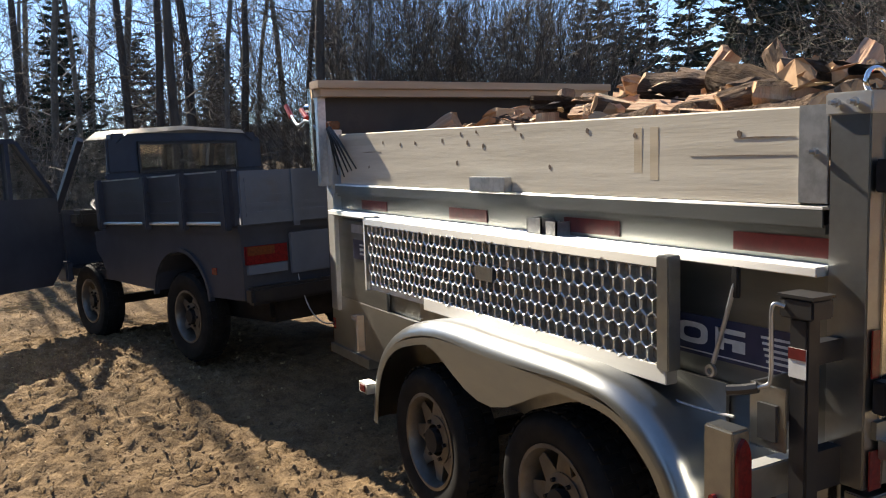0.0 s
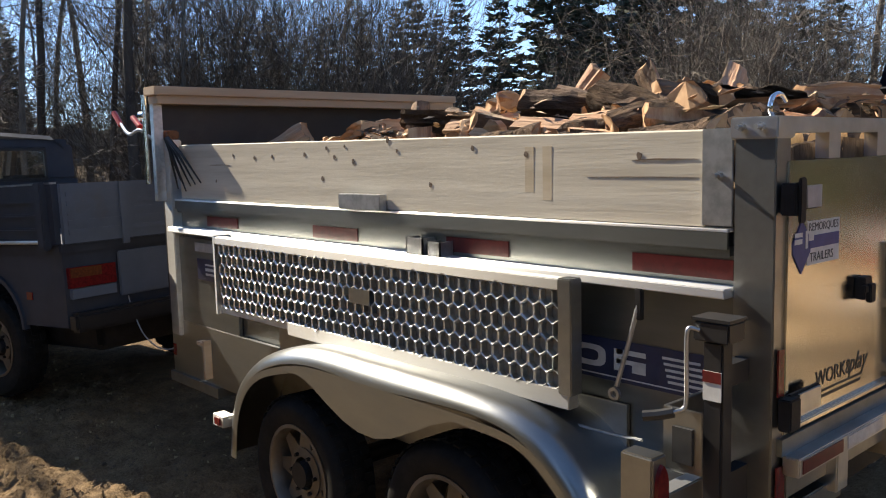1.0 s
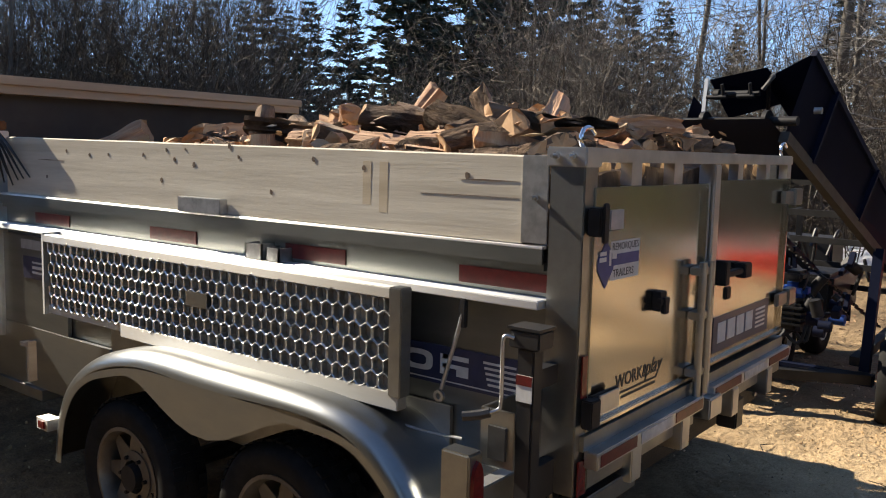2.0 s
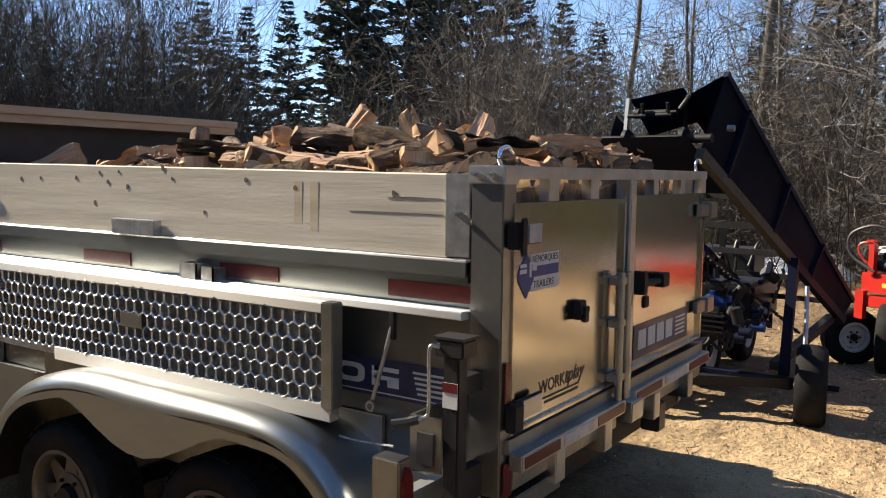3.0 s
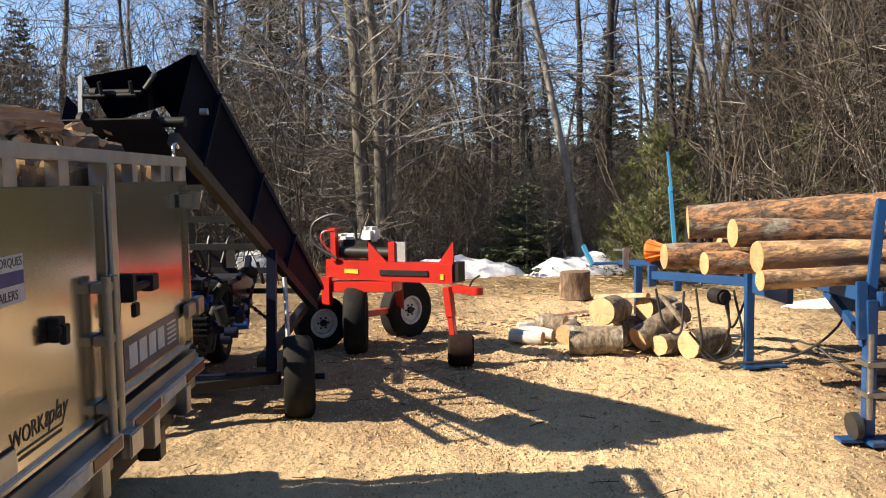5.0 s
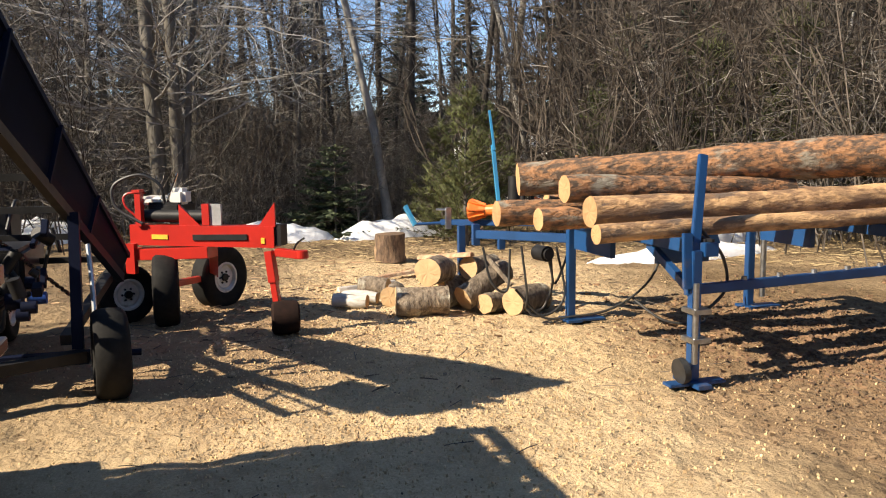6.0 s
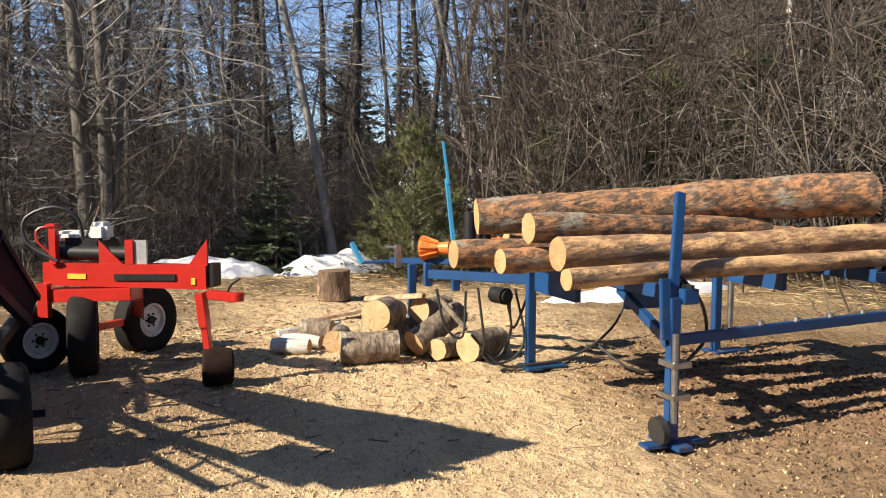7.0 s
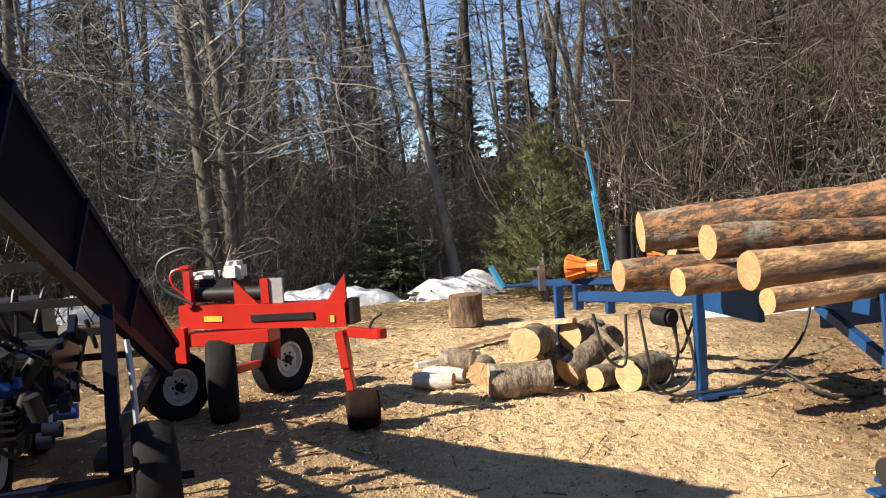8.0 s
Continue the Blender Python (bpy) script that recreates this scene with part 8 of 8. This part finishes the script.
def build_forest():
    rng = random.Random(5)
    bare = [bare_tree("maple_tree", 100 + k, h, r, "bare grey-barked maple tree at the forest edge", count=c, reach=re, first=fi) for k, (h, r, c, re, fi) in enumerate(((9, 0.10, 30, 1.25, 0.06), (8, 0.075, 28, 1.15, 0.08), (10, 0.12, 30, 1.2, 0.08), (6.5, 0.055, 28, 1.1, 0.04)))]
    slim = [bare_tree("aspen_tree", 120 + k, 11, r, "slim bare aspen tree in the woods", count=18, reach=0.6, first=0.10, lean=l, twigs=2) for k, (r, l) in enumerate(((0.06, 0.03), (0.085, -0.06), (0.05, 0.10)))]
    dark = [bare_tree("oak_tree", 130 + k, 11, r, "dark bare trunk standing against the sky", count=14, reach=0.75, first=0.16, lean=l, twigs=2, bark=DARK_BARK, twig=TWIG_BROWN) for k, (r, l) in enumerate(((0.10, 0.02), (0.075, -0.10), (0.12, 0.05)))]
    spruces = [conifer("spruce_tree", 140 + k, h, 0.12, s, "dark green spruce tree behind the yard", NEEDLES, per=12, dense=0.9, size=0.34, droop=-0.3, tight=0.075) for k, (h, s) in enumerate(((10.0, 1.9), (8.5, 1.9), (11.0, 2.3)))]
    pine = pine_sapling("pine_sapling", 160, 2.2, 0.95, "young yellow-green pine sapling at the yard's edge", PINE_GREEN)
    small = conifer("spruce_sapling", 161, 1.5, 0.025, 0.85, "low green spruce sapling", SAPLING_GREEN, start=0.02, per=10, dense=1.6, size=0.13, tight=0.06)
    bush = [thicket("undergrowth", 170 + k, 2.0, h, n, m, "tangled leafless brown brush") for k, (h, n, m) in enumerate(((3.2, 46, TWIG_BROWN), (2.4, 50, TWIG), (4.4, 44, TWIG_BROWN)))]
    alders = [alder("alder_shrub", 180 + k, h, n, fan, m, lab) for k, (h, n, fan, m, lab) in enumerate(((6.5, 26, 0.40, TWIG, "tall bare grey alder clump"), (5.0, 30, 0.75, TWIG, "fanning bare grey alder clump"), (6.0, 28, 0.70, TWIG_BROWN, "bare red-brown alder clump")))]
    firs = [bare_tree("fir_tree", 190 + k, h, 0.065, "fir trunk with dense dead grey-brown boughs", count=70, reach=re, first=0.02, droop=-0.03, twig=m, twigs=1, thick=0.16, rise=(-0.25, 0.25), bark=DARK_BARK) for k, (h, re, m) in enumerate(((9, 0.62, TWIG_BROWN), (8, 0.75, TWIG), (10, 0.55, TWIG_BROWN)))]
    used = []

    def many(protos, n, az0, az1, d0, d1, s0=0.9, s1=1.15):
        for k in range(n):
            for _ in range(20):
                az = az0 + (az1 - az0) * (k + rng.random()) / n
                d = rng.uniform(d0, d1)
                x, y = polar(az, d)
                if all((x - a) ** 2 + (y - b) ** 2 > 0.6 for a, b in used):
                    break
            used.append((x, y))
            plant(rng.choice(protos), x, y, rng.uniform(0, 360), rng.uniform(s0, s1))

    # north, beyond the truck
    many(slim + dark, 18, -4, 24, 16, 23)
    many(bare[1:2] + bare[3:], 8, -3, 26, 19, 25, 0.9, 1.1)
    many(spruces[:2], 6, -5, 18, 24, 31, 0.55, 0.8)
    many(bare, 8, -3, 22, 22, 29, 1.0, 1.2)
    many(bush, 8, -4, 22, 19, 25, 0.8, 1.1)
    many(alders, 7, -4, 20, 21, 27, 1.0, 1.2)
    # north-east, behind the trailer
    many(alders, 14, 19, 39, 17, 24, 0.9, 1.2)
    many(alders[2:], 10, 24, 40, 18, 24, 0.9, 1.25)
    many(alders, 12, 40, 62, 18, 23, 0.38, 0.62)
    many(bush, 15, 20, 62, 17, 23, 0.8, 1.1)
    many(bare[3:], 4, 24, 38, 18, 24, 0.8, 1.0)
    many(spruces[:2], 8, 25, 39, 28, 36, 0.6, 0.85)
    for az, d, k, h in ((21.8, 27, 0, 6.2), (24.3, 25, 1, 4.6), (39.7, 30, 1, 7.3), (41.2, 33, 0, 6.8), (42.5, 30, 0, 7.2), (45.1, 30, 0, 7.7), (48.9, 24, 2, 9.6), (50.6, 28, 1, 8.8), (53.2, 25, 1, 9.6), (55.2, 27, 2, 9.8), (57.4, 27, 1, 9.4), (59.8, 26, 0, 9.2), (61.6, 29, 0, 7.0), (63.7, 27, 0, 7.2), (66.0, 30, 1, 6.9), (70.6, 32, 0, 6.4)):
        plant(spruces[k], *polar(az, d), 40 * k + az * 7, h / (10.0, 8.5, 11.0)[k])
    # east, behind the conveyor and the splitter
    many(firs, 9, 70, 98, 16, 21)
    many(firs, 5, 112, 140, 15, 20)
    many(bare, 4, 66, 80, 15, 20)
    many(alders[:2], 4, 57, 66, 17, 21, 0.8, 1.0)
    many(alders[1:], 9, 56, 74, 17, 22, 0.8, 1.05)
    many(alders[:2], 6, 66, 86, 16, 20, 0.5, 0.8)
    many(bush, 12, 56, 86, 14, 19, 0.8, 1.2)
    many(spruces, 3, 72, 90, 24, 29, 0.75, 1.0)
    many(bare, 7, 80, 98, 14.5, 20)
    many(dark, 15, 90, 121, 16, 25)
    many(slim, 6, 92, 122, 19, 28)
    many(bare[1:], 6, 97, 124, 18, 26)
    many(bush, 13, 82, 112, 14.5, 20, 0.5, 0.85)
    many(alders[1:], 3, 80, 99, 19, 24, 0.8, 1.0)
    many(firs, 7, 82, 104, 18, 24)
    many(spruces[:2], 6, 99, 120, 32, 40, 0.5, 0.65)
    many(firs[:2], 4, 98, 112, 24, 29, 0.8, 1.05)
    # south-east
    many(alders[2:], 7, 114, 142, 14, 18, 0.6, 0.9)
    many(alders[2:], 10, 114, 142, 15, 21, 0.9, 1.2)
    many(bush, 20, 112, 142, 12.5, 19, 0.9, 1.5)
    many(bare, 8, 116, 142, 14, 21)
    many(spruces[:2], 20, 115, 144, 17, 24, 0.7, 1.0)
    many(spruces[:2], 7, 117, 142, 14.5, 17, 0.35, 0.6)
    many([pine], 8, 116, 142, 13.5, 17, 1.2, 1.9)
    many(bush[:1], 4, 90, 104, 14.5, 17, 0.5, 0.75)
    many(bush[:2], 9, 84, 106, 15.0, 17.0, 0.45, 0.75)
    many(bush[1:2], 5, 86, 104, 14, 17, 0.55, 0.8)
    # spruces added out of view behind the camera, only to darken the reflections
    many(spruces, 15, 150, 300, 13, 20, 0.9, 1.1)
    many(spruces[:2], 9, 296, 342, 11, 16, 0.9, 1.1)
    # dark spruces deep in the woods, behind the splitter
    many(spruces[:2], 5, 82, 113, 29, 37, 0.75, 0.95)
    # single trees that stand out
    fork = bare_tree("beech_tree", 200, 11, 0.13, "twin-stemmed grey beech with long bare branches", fork=True, count=38, reach=1.15, first=0.17, droop=0.006, twigs=3, thick=0.20, rise=(0.12, 0.6), twig=PALE_TWIG)
    fork.matrix_basis = pose(13.6, 1.05, 0.02, 0, 0, 0)
    wide = bare_tree("beech_tree", 204, 8, 0.07, "grey beech with long level branches", count=22, reach=1.6, first=0.18, droop=0.0, twigs=3, thick=0.26, rise=(-0.02, 0.40), twig=PALE_TWIG)
    wide.matrix_basis = pose(*polar(83.0, 16.0), 0.02, 0, 0, 0)
    plant(wide, *polar(77.5, 16.5), 100, 1.0)
    plant(wide, *polar(95.5, 16.0), 60, 1.25)
    plant(wide, *polar(131.0, 15.2), 300, 0.9)
    plant(wide, *polar(137.0, 15.6), 250, 0.9)
    leaner = bare_tree("birch_tree", 201, 11, 0.075, "leaning pale birch trunk", count=14, reach=0.6, first=0.3, lean=-0.17, bark=PALE_TRUNK)
    leaner.matrix_basis = pose(*polar(101.6, 13.9), 0.0, 0, 0, -95)
    plant(leaner, *polar(111.5, 16.0), -95, 0.95)
    for k, (az, d) in enumerate(((103.2, 17.5), (107.3, 16.5), (114.4, 17.0), (115.0, 18.5))):
        plant(dark[k % 3], *polar(az, d), 50 * k, 1.0)
    snag = bare_tree("birch_tree", 202, 3.6, 0.085, "broken white birch snag", count=5, reach=0.4, first=0.3, bark=BIRCH)
    snag.matrix_basis = pose(*polar(128.8, 15.0), 0.0, 0, 0, 0)
    tall = bare_tree("birch_tree", 203, 9, 0.085, "tall white birch trunk", count=14, reach=0.6, first=0.35, bark=BIRCH, lean=0.02)
    tall.matrix_basis = pose(*polar(130.6, 15.5), 0.0, 0, 0, 0)
    plant(tall, *polar(136.5, 16.5), 80, 1.0)
    for az, d in ((129.6, 15.5), (131.0, 17.0), (132.6, 16.0)):
        plant(slim[0], *polar(az, d), az * 3, 1.1)
    plant(pine, *polar(106.4, 11.6), 20, 1.0)
    plant(pine, *polar(104.9, 12.4), 130, 0.8)
    plant(pine, *polar(108.2, 12.8), 130, 0.9)
    plant(pine, *polar(115.4, 14.0), 200, 1.05)
    plant(pine, *polar(72.5, 13.0), 90, 0.8)
    plant(small, *polar(97.8, 13.4), 40, 0.95)
    plant(small, *polar(97.0, 14.2), 140, 0.8)
    for i, p in enumerate(bare + slim + dark + spruces + alders + firs + [pine, small]):
        x, y = polar(205 + 7 * i, 30 + i % 3)
        p.matrix_basis = pose(x, y, ground_z(x, y), 0, 0, 0)
    for i, p in enumerate(bush):
        x, y = polar(150 + 8 * i, 18)
        p.matrix_basis = pose(x, y, ground_z(x, y), 0, 0, 0)
    # wooded ridge in the distance
    verts, faces = [], []
    n = 220
    for k in range(n + 1):
        az = radians(-30 + 200 * k / n)
        h = 9 + 4 * noise.noise(Vector((k * 0.045, 0, 0))) + 2.0 * noise.noise(Vector((k * 0.7, 3, 0)))
        x, y = 190 * math.sin(az), 190 * math.cos(az)
        verts += [(x, y, -4), (x * 0.97, y * 0.97, h * 0.5), (x * 1.03, y * 1.03, h)]
        if k:
            b = 3 * (k - 1)
            faces += [(b, b + 3, b + 4, b + 1), (b + 1, b + 4, b + 5, b + 2)]
    g = from_arrays("backdrop", verts, faces, material("distant_woods", (0.055, 0.055, 0.06), 0.9, 0.0, (0.035, 0.036, 0.04), 0.4, 8), smooth=True)
    tagged(g, "distant dark wooded ridge", "ridge", kind="structure")


build_forest()


# ---- snow ----
def snow_patch(x, y, lx, ly, h, rz, seed):
    n = 22
    bm = bmesh.new()
    ang = radians(rz)
    rings = []
    for j in range(7):
        f = j / 6
        row = []
        for k in range(n):
            a = 2 * math.pi * k / n
            w = 1 + 0.55 * noise.noise(Vector((math.cos(a) * 1.6, math.sin(a) * 1.6, seed))) + 0.25 * noise.noise(Vector((math.cos(a) * 5, math.sin(a) * 5, seed + 3)))
            px, py = lx * w * math.cos(a) * (1 - f * 0.98), ly * w * math.sin(a) * (1 - f * 0.98)
            z = h * math.sin(f * math.pi / 2) ** 0.8 * (1 + 0.55 * noise.noise(Vector((px * 2.4, py * 2.4, seed))) + 0.25 * noise.noise(Vector((px * 7, py * 7, seed)))) - 0.03 * (j == 0)
            X, Y = x + px * math.cos(ang) - py * math.sin(ang), y + px * math.sin(ang) + py * math.cos(ang)
            row.append(bm.verts.new((X, Y, ground_z(X, Y) + z)))
        rings.append(row)
    for a, b in zip(rings, rings[1:]):
        for k in range(n):
            bm.faces.new((a[k], a[(k + 1) % n], b[(k + 1) % n], b[k]))
    bm.faces.new(rings[-1])
    ob = thing("snow_patch", (x, y, ground_z(x, y)), "melting patch of old snow at the wood's edge", "snow", "snow patches")
    part("snow", bm, SNOW, ob, smooth=True)


for k, row in enumerate(((12.9, -0.35, 0.45, 0.85, 0.27, 5), (14.2, 3.0, 0.6, 0.9, 0.32, 0), (13.0, -2.25, 0.45, 0.85, 0.26, 12), (11.4, -9.4, 0.5, 1.2, 0.26, 35), (9.4, -5.2, 0.35, 1.5, 0.16, 10), (10.6, -6.3, 0.5, 1.2, 0.28, 25), (16.5, -6.0, 0.8, 1.4, 0.3, 20), (15.0, 13.0, 1.0, 2.0, 0.3, 0), (3.5, 22.0, 2.0, 0.8, 0.3, 0), (24.9, -7.6, 1.2, 1.3, 1.25, 10), (26.0, -10.5, 1.2, 1.5, 1.7, 15))):
    snow_patch(*row, k)


# ---- loose litter on the ground ----
def scatter(name, label, category, mat, count, spread, maker, seed):
    """Thousands of small bits joined into one object."""
    rng = random.Random(seed)
    verts, faces = [], []
    for k in range(count):
        x, y = spread(rng)
        if SX - 0.05 < x < RX and 1.5 < y < 5.2 and rng.random() < 0.8:
            continue
        z = ground_z(x, y) + ground_relief(x, y)
        maker(rng, verts, faces, x, y, z)
    ob = from_arrays(name, verts, faces, mat)
    return tagged(ob, label, category, kind="stuff")


def flake(lo, hi, lift):
    def make(rng, verts, faces, x, y, z):
        a, ln = rng.uniform(0, 6.283), rng.uniform(lo, hi)
        w = ln * rng.uniform(0.25, 0.6)
        c, s = math.cos(a), math.sin(a)
        t1, t2 = rng.uniform(-lift, lift), rng.uniform(0, lift)
        k = len(verts)
        for u, v, h in ((-1, -1, 0), (1, -1, t1), (1, 1, t1 + t2), (-1, 1, t2)):
            verts.append((x + 0.5 * (u * ln * c - v * w * s), y + 0.5 * (u * ln * s + v * w * c), z + 0.006 + max(-0.004, h)))
        for u, v, h in ((-1, -1, 0), (1, -1, t1), (1, 1, t1 + t2), (-1, 1, t2)):
            verts.append((x + 0.5 * (u * ln * c - v * w * s), y + 0.5 * (u * ln * s + v * w * c), z - 0.006))
        faces.extend([(k, k + 1, k + 2, k + 3), (k, k + 4, k + 5, k + 1), (k + 1, k + 5, k + 6, k + 2), (k + 2, k + 6, k + 7, k + 3), (k + 3, k + 7, k + 4, k)])
    return make


def clod(lo, hi):
    def make(rng, verts, faces, x, y, z):
        r = rng.uniform(lo, hi) * rng.uniform(0.6, 1.0)
        k = len(verts)
        for i in range(5):
            a = 6.283 * i / 5 + rng.uniform(-0.4, 0.4)
            q = r * rng.uniform(0.7, 1.3)
            verts.append((x + q * math.cos(a), y + q * math.sin(a) * 0.8, z - 0.01))
        for i in range(5):
            a = 6.283 * i / 5 + rng.uniform(-0.4, 0.4)
            q = r * rng.uniform(0.4, 0.75)
            verts.append((x + q * math.cos(a), y + q * math.sin(a) * 0.8, z + r * rng.uniform(0.25, 0.6)))
        for i in range(5):
            j = (i + 1) % 5
            faces.append((k + i, k + j, k + 5 + j, k + 5 + i))
        faces.append((k + 5, k + 6, k + 7, k + 8, k + 9))
    return make


def stalk(lo, hi, r=0.0025):
    def make(rng, verts, faces, x, y, z):
        a, ln = rng.uniform(0, 6.283), rng.uniform(lo, hi)
        d = Vector((math.cos(a), math.sin(a), rng.uniform(-0.02, 0.14)))
        p = Vector((x, y, z + 0.008))
        q = p + d * ln * 0.5 + Vector((rng.gauss(0, 0.1), rng.gauss(0, 0.1), 0.02)) * ln
        e = p + d * ln
        side = Vector((-d.y, d.x, 0)).normalized() * r
        up = Vector((0, 0, r * 1.6))
        k = len(verts)
        for c in (p, q, e):
            verts.extend([tuple(c - side), tuple(c + side), tuple(c + up)])
        for b in (k, k + 3):
            for i in range(3):
                j = (i + 1) % 3
                faces.append((b + i, b + j, b + 3 + j, b + 3 + i))
    return make


def round_spot(cx, cy, sx, sy):
    return lambda rng: (rng.gauss(cx, sx), rng.gauss(cy, sy))


def field(x0, x1, y0, y1):
    return lambda rng: (rng.uniform(x0, x1), rng.uniform(y0, y1))


scatter("sawdust_chips", "pale wood chips strewn over the sawdust", "wood chips", CHIP, 9000, round_spot(4.9, -0.4, 1.3, 1.0), flake(0.004, 0.014, 0.005), 1)
scatter("sawdust_chips", "pale wood chips by the saw", "wood chips", CHIP, 1800, round_spot(8.0, -1.2, 1.0, 1.0), flake(0.006, 0.022, 0.006), 2)
scatter("bark_crumbs", "dark bark crumbs and dirt clods in the yard", "dirt", DIRT_CLOD, 1300, field(3.4, 9.5, -4.6, 2.2), clod(0.004, 0.014), 3)
scatter("dirt_clods", "crumbly brown dirt clods on the track", "dirt", DIRT_CLOD, 3800, field(-1.6, 2.2, 1.5, 8.5), clod(0.006, 0.020), 4)
scatter("dead_leaves", "dry tan leaves trodden into the dirt", "leaves", STRAW, 1800, field(-2.0, 2.3, 1.2, 11.0), flake(0.006, 0.022, 0.008), 5)
scatter("bark_strips", "torn bark strips and twigs on the ground", "bark", material("torn_bark", (0.30, 0.17, 0.09), 0.9, 0.0, (0.16, 0.09, 0.05), 6, 4, island=0.35), 420, lambda rng: (rng.uniform(6.2, 12.0), rng.uniform(-6.5, 3.0)), flake(0.015, 0.06, 0.005), 6)
scatter("twig_litter", "thin broken twigs on the ground", "twigs", TWIG_BROWN, 260, field(3.2, 13.0, -7.0, 3.5), stalk(0.05, 0.25, 0.0025), 7)
scatter("dry_grass", "flattened dry grass at the yard's edge", "grass", STRAW, 6500, lambda rng: polar(rng.uniform(82, 142), rng.uniform(10.2, 15.5)), stalk(0.03, 0.14, 0.003), 8)
scatter("dry_grass", "flattened dry grass beyond the truck", "grass", STRAW, 5000, lambda rng: polar(rng.uniform(-5, 30), rng.uniform(10, 20)), stalk(0.10, 0.34, 0.005), 9)

scatter("bark_strips", "torn bark strips under the log deck", "bark", material("shed_bark", (0.26, 0.155, 0.085), 0.9, 0.0, (0.12, 0.07, 0.045), 6, 4, island=0.4), 3200, round_spot(5.3, -3.6, 0.8, 0.6), flake(0.012, 0.05, 0.008), 16)
scatter("bark_strips", "shed bark trodden into the dirt", "bark", DIRT_CLOD, 700, round_spot(3.8, -2.6, 0.5, 0.4), flake(0.008, 0.03, 0.008), 17)
scatter("bark_strips", "torn bark and splinters strewn round the splitter", "bark", material("torn_strips", (0.56, 0.40, 0.25), 0.9, 0.0, (0.24, 0.155, 0.09), 6, 4, island=0.45), 420, round_spot(7.2, 0.1, 0.9, 0.7), flake(0.012, 0.06, 0.004), 18)
scatter("bark_strips", "long pale splinters strewn round the splitter", "bark", CHIP, 110, round_spot(7.6, -0.1, 1.1, 0.9), stalk(0.03, 0.11, 0.0035), 19)
scatter("bark_strips", "long dark bark strips strewn round the splitter", "bark", material("dark_strips", (0.20, 0.125, 0.075), 0.9, 0.0, (0.10, 0.065, 0.042), 6, 4, island=0.4), 170, round_spot(7.4, 0.1, 1.3, 0.9), stalk(0.03, 0.13, 0.004), 20)
scatter("bark_strips", "torn bark and wood scraps by the stump", "bark", material("wood_scraps", (0.40, 0.25, 0.14), 0.9, 0.0, (0.20, 0.125, 0.07), 6, 4, island=0.45), 240, round_spot(9.2, -0.6, 1.2, 1.4), stalk(0.03, 0.15, 0.006), 21)
